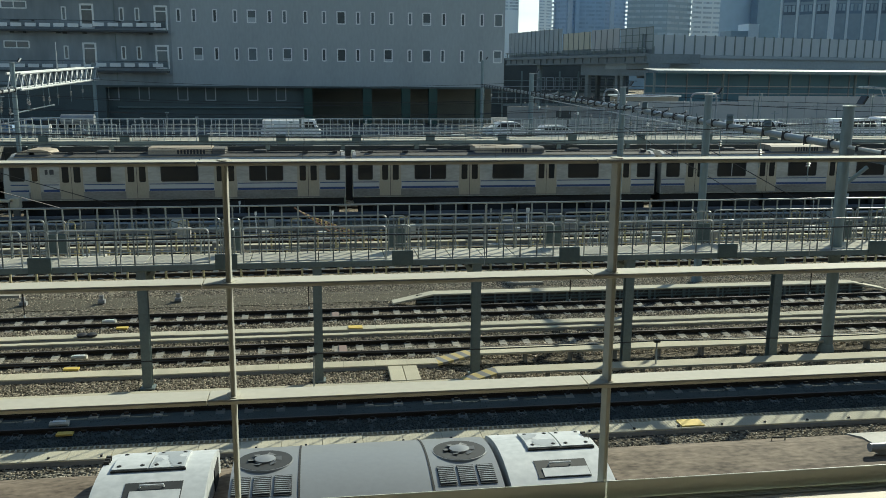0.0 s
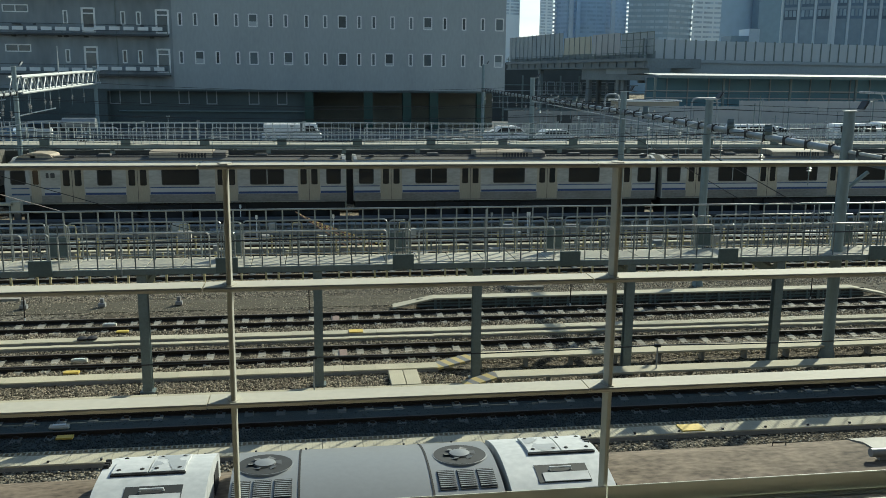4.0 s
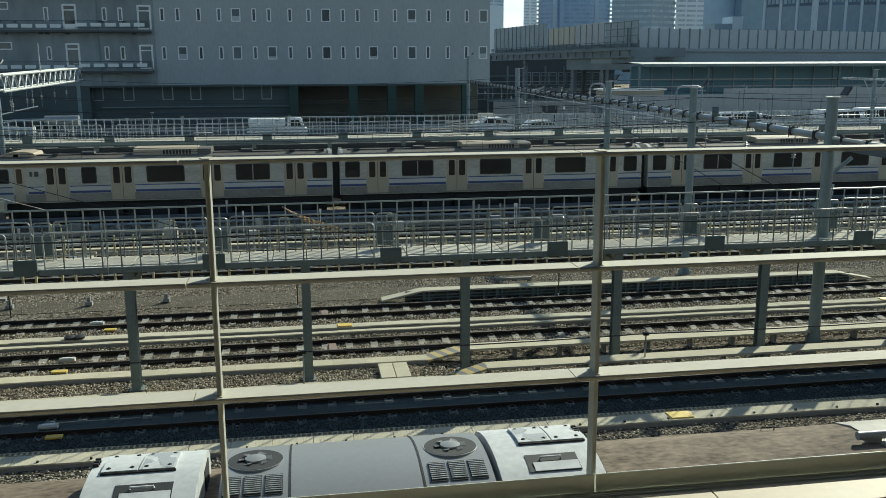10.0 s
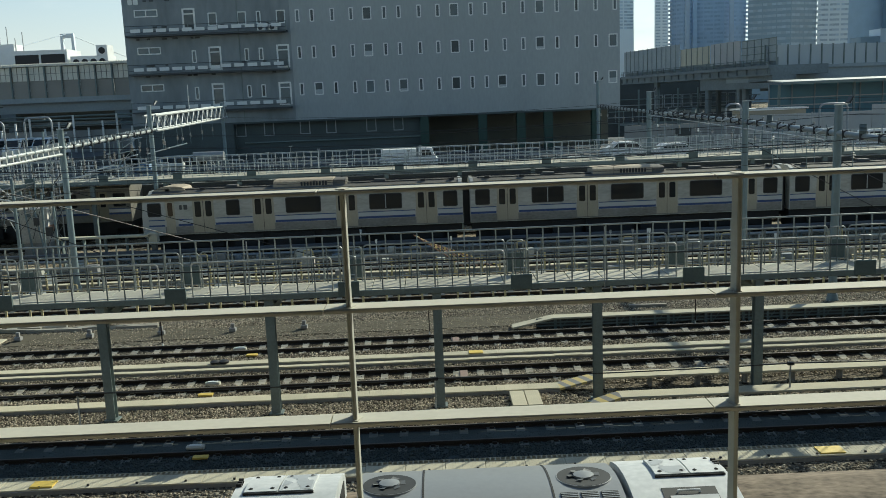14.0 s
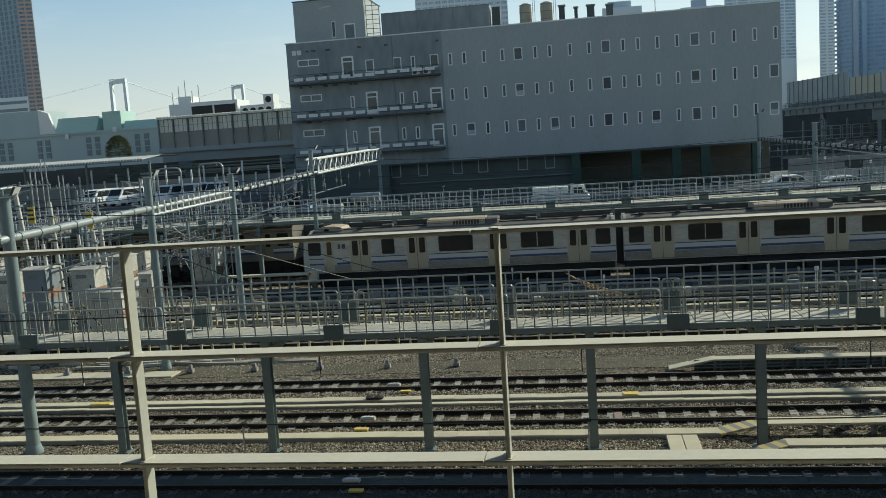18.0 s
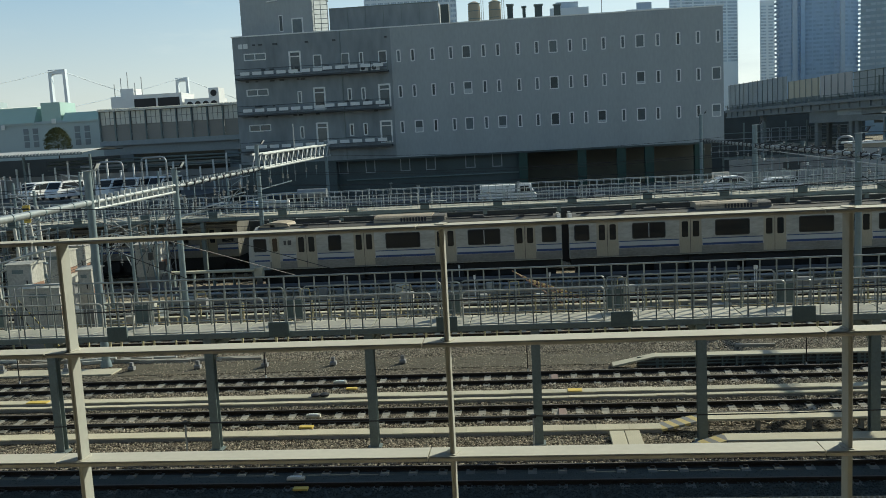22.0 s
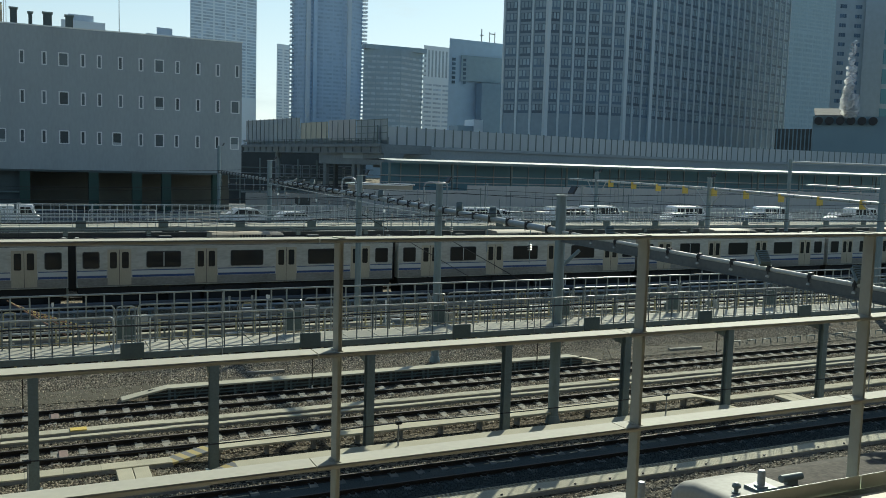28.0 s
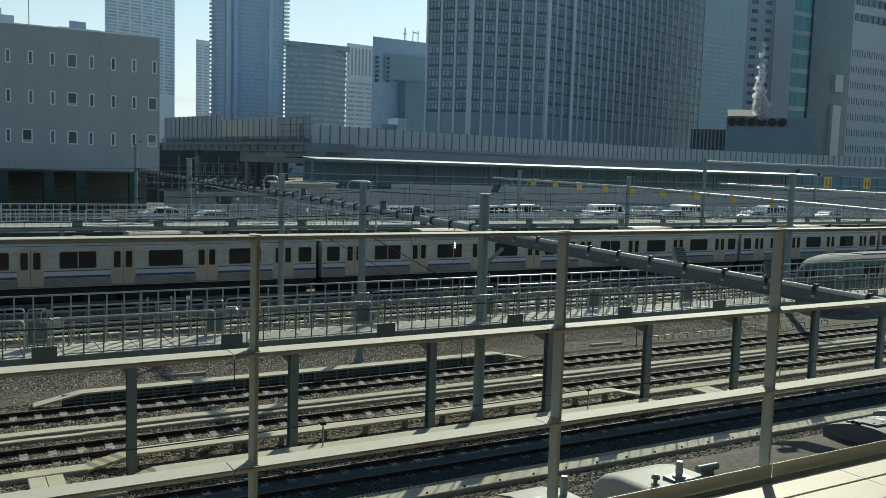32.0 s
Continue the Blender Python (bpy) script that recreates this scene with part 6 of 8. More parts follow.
def tower(plan, h, bay, floor, body, win, label, ratio=(0.72, 0.55), fins=True, base=10.0, name="tower_block", apart=0, panes=3, top=None):
    """A tower over a line of plan points seen from the yard; windows floor by floor on each face."""
    x0, y0 = plan[0]
    t = thing(name, (x0, y0, -0.14), label, "tower", "distant towers")
    pts = [(x - x0, y - y0) for x, y in plan]
    far_, s_ = 1.12, (3 if plan[0][0] > 0 else 0.5)
    (xz, yz) = plan[-1]
    back = [(xz * far_ - s_ - x0, yz * far_ - y0), (x0 * far_ + s_ - x0, y0 * far_ - y0)]
    part("body", S().prism([p for p in (pts + back)], "z", 0, h), body, t)
    done = 0
    for (xa, ya), (xb, yb) in zip(pts, pts[1:]):
        d = math.hypot(xb - xa, yb - ya)
        n = max(1, round(d / bay))
        w = d / n
        face = pose(xa, ya, 0, 0, 0, math.degrees(math.atan2(yb - ya, xb - xa)))
        g_, hw = w * ratio[0], floor * ratio[1]
        one = S().box(-g_ / 2, g_ / 2, -0.12, -0.02, 0, hw).mesh("window", WIN_E)
        fin = S().box(-0.36, 0.36, -0.4, -0.01, 0, h).box(-0.12, 0.12, -0.55, -0.401, 0, h).mesh("fin", FIN)
        rows_, lights = S(), S()
        for j in range(int(((top or h) - base - 2) / floor)):
            for k in range(n):
                c_, z_ = w * (k + 0.5), base + floor * (j + 0.2)
                if done < apart:
                    part("window", one, None, t, at=face @ pose(c_, 0, z_))
                    done += 1
                elif fins:
                    rows_.box(c_ - g_ / 2, c_ + g_ / 2, -0.12, -0.02, z_, z_ + hw)
                for q in range(panes):
                    xa_, xb_ = c_ - g_ / 2 + g_ * q / panes + 0.07, c_ - g_ / 2 + g_ * (q + 1) / panes - 0.07
                    if fins:
                        lights.box(xa_ + 0.12, xb_ - 0.12, -0.16, -0.121, z_ + hw * 0.3, z_ + hw * 0.95)
                    else:
                        rows_.box(xa_, xb_, -0.12, -0.02, z_, z_ + hw)
        if lights.v:
            part("glazing", lights, PANE, t, at=face, kind="stuff")
        if rows_.v:
            part("glazing", rows_, win, t, at=face, kind="stuff")
        if fins:
            for k in range(n + 1):
                part("fin", fin, None, t, at=face @ pose(w * k, 0, 0))
    return t


def ray_plan(r, d):
    return (r * d, d)


GREY_NEAR = mat("grey_tower_cladding", (0.41, 0.48, 0.525), 0.8, var=0.10, coarse=0.05, fine=0.6, spec=0.2)
DARK_NEAR = mat("dark_tower_cladding", (0.21, 0.265, 0.305), 0.8, var=0.14, coarse=0.05, fine=0.6, spec=0.2)
# far walls and bands, again with the blue haze mixed into their colour
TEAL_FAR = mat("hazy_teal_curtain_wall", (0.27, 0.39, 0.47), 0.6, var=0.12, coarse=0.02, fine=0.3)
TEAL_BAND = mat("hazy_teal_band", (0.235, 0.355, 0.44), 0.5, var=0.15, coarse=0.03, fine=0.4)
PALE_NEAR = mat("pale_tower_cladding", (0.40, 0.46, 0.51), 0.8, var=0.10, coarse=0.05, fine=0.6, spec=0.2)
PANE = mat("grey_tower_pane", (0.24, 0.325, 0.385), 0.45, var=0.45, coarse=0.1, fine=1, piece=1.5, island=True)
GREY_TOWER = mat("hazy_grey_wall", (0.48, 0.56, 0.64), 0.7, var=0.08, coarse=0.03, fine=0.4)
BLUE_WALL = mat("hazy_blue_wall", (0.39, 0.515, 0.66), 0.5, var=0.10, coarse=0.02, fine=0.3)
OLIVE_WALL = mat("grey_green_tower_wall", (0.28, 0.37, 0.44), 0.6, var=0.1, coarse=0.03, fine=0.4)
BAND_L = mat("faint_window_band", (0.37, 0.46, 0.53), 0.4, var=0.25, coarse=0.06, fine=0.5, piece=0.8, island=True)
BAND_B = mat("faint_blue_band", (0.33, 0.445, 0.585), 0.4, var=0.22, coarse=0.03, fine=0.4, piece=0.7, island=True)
E2 = [ray_plan(0.157, 1000), ray_plan(0.195, 1010), ray_plan(0.2295, 1024)]
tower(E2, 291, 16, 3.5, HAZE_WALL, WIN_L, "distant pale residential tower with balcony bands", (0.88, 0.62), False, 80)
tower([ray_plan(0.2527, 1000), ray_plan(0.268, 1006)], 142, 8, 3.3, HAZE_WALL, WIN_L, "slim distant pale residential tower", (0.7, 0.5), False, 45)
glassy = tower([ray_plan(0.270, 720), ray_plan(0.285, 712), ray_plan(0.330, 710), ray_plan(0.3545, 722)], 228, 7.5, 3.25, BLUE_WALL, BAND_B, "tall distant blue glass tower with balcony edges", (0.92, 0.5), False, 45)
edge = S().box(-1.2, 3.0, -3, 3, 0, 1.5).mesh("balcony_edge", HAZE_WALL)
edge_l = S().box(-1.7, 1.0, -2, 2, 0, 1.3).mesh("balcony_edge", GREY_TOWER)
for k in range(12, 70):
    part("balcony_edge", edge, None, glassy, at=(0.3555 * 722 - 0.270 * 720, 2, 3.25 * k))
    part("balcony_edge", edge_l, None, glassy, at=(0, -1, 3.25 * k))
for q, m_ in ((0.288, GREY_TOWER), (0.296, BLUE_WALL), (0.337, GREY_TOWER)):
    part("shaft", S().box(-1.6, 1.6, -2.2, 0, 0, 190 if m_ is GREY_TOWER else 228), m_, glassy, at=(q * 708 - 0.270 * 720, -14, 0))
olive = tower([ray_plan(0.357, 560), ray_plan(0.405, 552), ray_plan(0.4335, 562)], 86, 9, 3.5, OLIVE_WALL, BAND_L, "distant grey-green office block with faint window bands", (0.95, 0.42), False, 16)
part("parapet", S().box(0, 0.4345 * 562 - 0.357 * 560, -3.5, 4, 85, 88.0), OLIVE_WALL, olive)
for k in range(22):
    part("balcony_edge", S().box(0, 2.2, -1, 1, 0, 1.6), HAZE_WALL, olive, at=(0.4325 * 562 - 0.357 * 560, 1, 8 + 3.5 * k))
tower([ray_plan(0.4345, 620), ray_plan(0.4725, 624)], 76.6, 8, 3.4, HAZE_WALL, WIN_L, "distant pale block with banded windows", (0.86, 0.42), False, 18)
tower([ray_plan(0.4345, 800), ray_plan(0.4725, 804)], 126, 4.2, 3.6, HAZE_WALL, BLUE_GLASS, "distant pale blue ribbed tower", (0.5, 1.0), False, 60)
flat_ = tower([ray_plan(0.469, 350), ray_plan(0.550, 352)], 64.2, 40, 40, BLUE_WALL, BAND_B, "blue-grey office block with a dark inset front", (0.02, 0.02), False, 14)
part("inset_front", S().box(5.8, 29.0, -0.5, -0.05, 46.4, 57.4), OLIVE_WALL, flat_, "dark recessed upper front")
part("lower_front", S().box(13.3, 29.0, -6.0, -0.05, 0, 45.6), mat("deep_blue_curtain_wall", (0.19, 0.27, 0.36), 0.3, var=0.12, coarse=0.05, fine=0.5), flat_, "deep blue glass lower front")
for k in range(6):
    for xx in (1.5, 6.6):
        part("window", S().box(xx, xx + 1.4, -0.62, -0.55 if xx > 5 else -0.02, 45.0 + 1.95 * k, 46.2 + 1.95 * k), WIN_E, flat_)
part("aerial", S().tube([(17.0, 3, 64), (17.0, 3, 70)], 0.25, 5).box(16.2, 17.8, 2.8, 3.2, 67.0, 67.4), STEEL, flat_)
part("aerial", S().tube([(21.0, 3, 64), (21.0, 3, 69)], 0.2, 5).tube([(23.6, 3, 64), (23.6, 3, 69)], 0.2, 5).box(21, 23.6, 2.8, 3.2, 68, 68.4), STEEL, flat_)
low_ = thing("low_block", (0.484 * 300, 300, -0.14), "low pale city block between the towers", "building", "distant towers")
part("wall", S().box(0, 6.5, 0, 8, 0, 24.5), OLIVE_WALL, low_)
part("upper_wall", S().box(6.6, 10.5, 0, 8, 0, 27), HAZE_WALL, low_)
for k in range(5):
    part("window", S().box(7.2 + 0.6 * (k % 3), 7.6 + 0.6 * (k % 3), -0.2, -0.02, 19 + 1.6 * (k // 3), 20.2 + 1.6 * (k // 3)), WIN_E, low_)
BIG = [ray_plan(0.5455, 282), ray_plan(0.609, 270), ray_plan(0.7335, 262), ray_plan(0.777, 266), ray_plan(1.03, 300)]
big = tower(BIG, 120, 5.1, 4.0, SPANDREL, WIN_D, "dark glass office tower with pale upright fins", (0.74, 0.78), True, 28, apart=290)
for px, py in BIG[1:4]:
    part("corner_pier", S().box(-0.65, 0.65, -0.8, 0.8, 0, 120), FIN, big, at=(px - BIG[0][0], py - BIG[0][1] - 0.4, 0))
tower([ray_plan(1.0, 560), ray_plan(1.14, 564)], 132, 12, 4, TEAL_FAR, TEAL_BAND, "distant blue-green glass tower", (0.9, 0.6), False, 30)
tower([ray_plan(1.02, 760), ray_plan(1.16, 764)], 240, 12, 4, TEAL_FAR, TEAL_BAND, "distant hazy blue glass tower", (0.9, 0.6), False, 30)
tower([ray_plan(1.124, 250), ray_plan(1.19, 246)], 112, 8, 3.6, GREY_NEAR, WIN_T, "grey tower with banded windows", (0.45, 0.4), False, 12)
tower([ray_plan(1.189, 245), ray_plan(1.232, 244)], 112, 30, 4, GREY_NEAR, WIN_T, "grey blank tower wall", (0.05, 0.05), False, 112)
tower([ray_plan(1.231, 244), ray_plan(1.285, 244)], 112, 14, 7.6, GREY_NEAR, glass("stair_glass", (0.13, 0.31, 0.37), 0.4), "teal glazed stair strip of a tower", (0.85, 0.75), False, 14)
dark_ = tower([ray_plan(1.283, 243), ray_plan(1.40, 238)], 112, 60, 5, DARK_NEAR, WIN_T, "dark grey blank tower wall", (0.05, 0.05), False, 112)
part("bright_opening", S().box(11.0, 16.0, -4.2, -2.0, 45.0, 52.0), PALE_NEAR, dark_, "pale panel in an upper recess")
part("bright_opening", S().box(10.5, 15.6, -4.2, -2.0, 17.0, 39.5), PALE_NEAR, dark_, "pale tall glazed recess")
white_ = tower([ray_plan(1.388, 188), ray_plan(1.72, 190)], 86, 1.35, 5.2, PALE_NEAR, WIN_E, "pale office tower with rows of narrow window slots", (0.3, 0.42), False, 12, panes=1, top=58)
for j in range(4):
    for k in range(14):
        part("window", S().box(0.8 + 3.1 * k, 2.9 + 3.1 * k, -0.2, -0.02, 61 + 5.2 * j, 63.4 + 5.2 * j), WIN_E, white_)
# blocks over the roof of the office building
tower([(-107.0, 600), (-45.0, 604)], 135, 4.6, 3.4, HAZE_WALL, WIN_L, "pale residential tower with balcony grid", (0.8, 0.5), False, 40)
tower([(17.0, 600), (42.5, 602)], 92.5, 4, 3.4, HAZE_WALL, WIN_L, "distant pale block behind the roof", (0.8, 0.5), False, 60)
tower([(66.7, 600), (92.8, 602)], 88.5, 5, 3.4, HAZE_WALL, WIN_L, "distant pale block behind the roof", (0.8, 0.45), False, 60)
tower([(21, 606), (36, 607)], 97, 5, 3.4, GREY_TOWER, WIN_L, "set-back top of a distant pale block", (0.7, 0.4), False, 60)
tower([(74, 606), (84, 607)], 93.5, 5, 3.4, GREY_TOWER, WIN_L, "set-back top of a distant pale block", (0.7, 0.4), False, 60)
# beige-edged tower on the left
tower([(-600 * 0.745, 612), (-600 * 0.667, 600)], 251, 5, 3.5, OLIVE_WALL, WIN_T, "dark ribbed residential tower with a beige balcony side", (0.6, 0.82), False, 20)
tower([(-598 * 0.667, 598), (-602 * 0.648, 602)], 251, 5.2, 2.9, BRICKRED, WIN_T, "beige balcony side of a residential tower", (0.8, 0.5), False, 20, panes=2)
lowp = tower([(-190, 250), (-167.5, 251)], 33, 60, 3.4, HAZE_WALL, WIN_T, "low pale block with long balconies", (0.96, 0.35), False, 8)

for z in (28.6, 30.9):
    part("balcony_gap", S().box(0.4, 22.0, -0.2, -0.02, z, z + 0.9), MESH_D, lowp, at=pose(0, 0, 0, 0, 0, 2.5))
GREENROOF = mat("verdigris_roof", (0.40, 0.55, 0.50), 0.6, var=0.15, coarse=0.1)
DEPOT = mat("grey_green_wall", (0.41, 0.49, 0.50), 0.7, var=0.1, coarse=0.1)
dep = thing("green_roofed_depot", (0, 180, 0), "long grey-green hall with a verdigris green roof", "building")
part("wall", S().box(-150, -55, 0, 30, -0.14, 17.6), DEPOT, dep)
part("upper_wall", S().box(-150, -117.8, 0.3, 12, 17.6, 22.8), DEPOT, dep)
part("green_roof", S().prism([(-0.5, 17.4), (10, 17.4), (10, 20.8), (1.5, 20.8)], "x", -114.4, -104.6), GREENROOF, dep)
part("green_roof", S().prism([(-0.4, 17.2), (14, 17.2), (14, 19.6), (1.2, 19.2)], "x", -98.4, -55), GREENROOF, dep)
part("roof_box", S().box(-103.3, -99.0, 0.5, 7, 17.6, 21.5), GREENROOF, dep)
for k in range(14):
    part("roof_seam", S().box(-114.2 + 0.7 * k, -114.12 + 0.7 * k, 0.5, 9, 20.8, 20.9), FRAME, dep)
part("gable", S().prism([(-118.0, 17.5), (-114.2, 17.5), (-115.6, 22.0), (-118.0, 22.9)], "y", -0.4, 0.2), FRAME, dep, "white gable face")
for x in (-119.2, -117.2, -107.4, -105.3, -95.9, -93.7, -85.5, -83.3, -128.5, -126.4):
    for k in range(3):
        w = part("window", S().box(x, x + 1.1, -0.15, -0.004, 12.2 + 1.4 * k, 13.4 + 1.4 * k), MESH_D, dep)
part("cornice", S().box(-150, -55, -0.35, -0.004, 17.0, 17.4), DEPOT, dep)
for x, z in ((-112.0, 16.2), (-100.6, 17.0)):
    part("wall_lamp", S().box(x, x + 0.8, -0.6, -0.36, z, z + 1.0), FRAME, dep)
plant = thing("roof_plant", (-66, 150, 16.4), "white roof plant house with dark louvres and fans", "plant room")
part("casing", S().box(-3, 6.1, 0, 6, -4, 3.4), WHITE, plant)
for x0 in (-2.5, 1.8):
    part("louvre", S().box(x0, x0 + 3.9, -0.1, -0.004, 0.3, 2.7), BLACK, plant, "dark louvred opening")
part("fan_box", S().box(6.6, 12.8, 0, 4, -4, 2.2), WHITE, plant)
for k in range(4):
    part("fan", S().tube([(7.5 + 1.45 * k, -0.06, 1.2), (7.5 + 1.45 * k, -0.004, 1.2)], 0.55, 14), BLACK, plant)
part("fan", S().tube([(11.9, -0.06, 3.0), (11.9, -0.004, 3.0)], 0.55, 14), BLACK, plant)
part("fan_stack", S().box(11.0, 12.8, 0, 3, 2.21, 3.9), WHITE, plant)
part("rear_house", S().box(-9.2, -3.4, 5, 12, -4, 3.6), WHITE, plant)
part("rear_loft", S().box(-7.5, -5.0, 5.5, 9, 3.6, 5.0), WHITE, plant)
for k in range(5):
    part("aerial", S().tube([(-8.8 + 1.3 * k, 6, 3.4), (-8.8 + 1.3 * k, 6, 6 + (k % 3))], 0.08, 5), STEEL, plant)
part("plinth", S().box(-8.4, 20, 0.2, 13, -16.5, -4), WALLP, plant)


def bridge_tower(r0, r1, d, h, label):
    t = thing("bridge_tower", (r0 * d, d, -0.14), label, "bridge tower", "suspension bridge towers")
    w = (r1 - r0) * d
    for s in (0, 1):
        x = s * w
        part("leg", S().prism([(x - 2.4, 0), (x + 2.4, 0), (x + 1.9 - 1.5 * (2 * s - 1), h), (x - 1.9 - 1.5 * (2 * s - 1), h)], "y", 0, 6), HAZE_WALL, t)
    for s in (-1, 1):
        part("main_cable", S().tube([(w / 2 + 0.4 * s * u, 3 + s * u, h - 70 * math.sin(u / 260)) for u in (0, 60, 140, 230, 330)], 0.6, 5), HAZE_WALL, t)
    part("portal", S().prism([(0, h), (w, h), (w, h - 9), (w * 0.75, h - 6), (w * 0.25, h - 6), (0, h - 9)][::-1], "y", 0.3, 5.7), HAZE_WALL, t)
    return t


bridge_tower(-0.5585, -0.5385, 1150, 132, "white tower of a distant suspension bridge")
bridge_tower(-0.4045, -0.3905, 1350, 129, "white tower of a distant suspension bridge")
tree = thing("yard_bush", (-95.0, 171, 11.2), "round rust-green shrub before the pale hall", "shrub")
LEAFM = mat("shrub_leaf", (0.10, 0.11, 0.055), 1.0, var=0.2, coarse=2, fine=9, spec=0.0)
lf = S()
rnd = random.Random(5)
for k in range(3200):
    a, b_, rr = rnd.uniform(0, 6.28), rnd.uniform(-0.3, 1.5), 2.7 * rnd.uniform(0.5, 1) ** 0.5
    c = Vector((math.cos(a) * math.cos(b_) * rr, math.sin(a) * math.cos(b_) * rr, 1.2 + math.sin(b_) * rr * 1.25))
    u, v = Vector((rnd.uniform(-1, 1), rnd.uniform(-1, 1), rnd.uniform(-1, 1))) * 0.2, Vector((rnd.uniform(-1, 1), rnd.uniform(-1, 1), rnd.uniform(-1, 1))) * 0.2
    lf.add([c, c + u, c + u + v, c + v], [(0, 1, 2, 3)])
part("crown", lf, LEAFM, tree)
part("trunk", S().tube([(0, 0, -11.3), (0, 0, 1.5)], 0.18, 7, 0.08), RUST, tree)

# cooling tower with steam
TEALWALL = mat("plant_house_teal", (0.18, 0.255, 0.295), 0.7, var=0.12, coarse=0.1)
ct = thing("cooling_tower_house", (223.8, 205, 0), "low teal plant house with a row of dark fan cowls", "plant house")
ct.rotation_euler = (0, 0, radians(-46))
part("house", S().box(0, 27, 0, 4, -0.14, 24.6), TEALWALL, ct)
part("roof", S().prism([(-0.6, 28.0), (13, 31.0), (13, 31.3), (-0.6, 28.3)], "x", 0.4, 11), ROADTOP, ct)
for k in range(6):
    part("fan_cowl", S().tube([(1.6 + 3.1 * k, -0.9, 26.5), (1.6 + 3.1 * k, 0.5, 26.5)], 1.25, 14), BLACK, ct)
part("cowl_wall", S().box(0, 27, 0.5, 3.6, 24.61, 27.95), TEALWALL, ct)
part("wing", S().box(-11, -0.1, 2, 6, -0.14, 24.0), SHADE, ct, "dark ribbed wing")
for k in range(9):
    part("wing_rib", S().box(-10.6 + 1.2 * k, -10.2 + 1.2 * k, 1.85, 2.0, 12, 24.0), TEALWALL, ct)

# ---- unseen room added round the camera to block sky light ----
ROOMW = mat("room_wall", (0.10, 0.10, 0.098), 0.8, var=0.1)
hall = thing("station_hall", (0, 0, 7.5), "unseen plain hall walls added round the camera to block sky light", "building", "", "structure")
part("wall_above", S().box(-30, 40, 0.9, 1.3, 3.0, 14), ROOMW, hall)
part("wall_below", S().box(-30, 40, -0.5, 1.3, -7.6, -0.1), ROOMW, hall)
part("wall_left", S().box(-30, -7, 0.9, 1.3, -0.1, 3.0), ROOMW, hall)
part("wall_right", S().box(9, 40, 0.9, 1.3, -0.1, 3.0), ROOMW, hall)
part("ceiling", S().box(-7, 9, -6, 0.9, 3.0, 3.2), ROOMW, hall)
part("rear_wall", S().box(-7, 9, -6.2, -6, -0.1, 3.2), ROOMW, hall)
part("side_wall", S().box(-7.2, -7, -6, 0.9, -0.1, 3.2), ROOMW, hall)
part("side_wall", S().box(9, 9.2, -6, 0.9, -0.1, 3.2), ROOMW, hall)
# roof slab and end wall out of view, added to shade the railing
part("sky_blocker", S().box(-30, 40, 0.9, 2.75, 3.0, 3.3), ROOMW, hall)
part("side_blocker", S().box(-6.9, -6.6, 1.31, 2.7, 0.0, 3.0), ROOMW, hall)
# dark floor, so that little light bounces up to the railing
part("hall_floor", S().box(-7, 9, -6, 1.34, -0.1, 0.085), ROOMW, hall)

# ---- cables and short poles by the walkway ----
WIRE = mat("dark_cable", (0.03, 0.03, 0.032), 0.6, var=0.1)


def sagging(x0, x1, y, z, sag, r=0.014, n=12, y1=None, z1=None):
    s = S()
    pts = []
    for k in range(n + 1):
        u = k / n
        pts.append((x0 + (x1 - x0) * u, y + ((y1 if y1 is not None else y) - y) * u, z + ((z1 if z1 is not None else z) - z) * u - sag * 4 * u * (1 - u)))
    return s.tube(pts, r, 5)


def cable(name, shape, label, group):
    return tagged(part(name, shape, WIRE), label, "cable", group)


for k in range(-4, 9):
    x = -0.2 + 10.4 * k
    st = thing("cable_stake", (x, 24.6, -0.1), "thin steel stake carrying a black cable", "stake", "cable stakes")
    part("rod", S().tube([(0, 0, 0), (0, 0, 1.15)], 0.025, 6), STEEL, st)
    part("holder", S().box(-0.09, 0.09, -0.06, 0.06, 1.08, 1.16), BLACK, st)
    cable("cable", sagging(x, x + 10.4, 24.6, 1.03, 0.06, 0.02), "black cable strung between low stakes", "low cables")
    cable("cable", sagging(x, x + 10.4, 25.1, 4.42, 0.05, 0.02), "black cable strung along the walkway railing", "railing cables")
    if x + 5.1 < 59:
        st = thing("cable_stake", (x + 5.1, 25.185, DZ), "pale thin rod on the walkway edge", "stake", "walkway rods")
        part("rod", S().tube([(0, 0, -0.1), (0, 0, 1.7)], 0.016, 6), STEEL, st)
    st = thing("signal_rod", (x + 10.2, 33.25, -0.1), "thin white-tipped rod beside the rail", "stake", "track rods")
    part("rod", S().tube([(0, 0, 0), (0, 0, 1.3)], 0.022, 6), RUST, st)
    part("tip", S().tube([(0, 0, 0.0), (0, 0, 0.22)], 0.03, 6), FRAME, st)

# ---- small things between the rails ----
for x, y in ((-7.64, 32.5), (-7.66, 28.35), (-6.77, 22.76)):
    b_ = thing("rail_detector", (x, y, -0.08), "small white track device between the rails", "track device", "track devices")
    part("case", S().soft("x", -0.24, 0.24, -0.1, 0.1, 0, 0.1, 0.03), CREAM, b_)
    part("lid", S().soft("x", -0.16, 0.16, -0.06, 0.06, 0.101, 0.12, 0.01), FRAME, b_)
bag = thing("sandbag_pile", (-7.95, 30.5, 0.0), "two dark bags lying on the trough", "bag")
for k in range(2):
    part("bag", S().lathe([(0.06, 0.0), (0.17, 0.03), (0.18, 0.09), (0.1, 0.13), (0.02, 0.14)], -0.15 + 0.32 * k, 0.03 * k, 12), BLACK, bag, smooth=True)
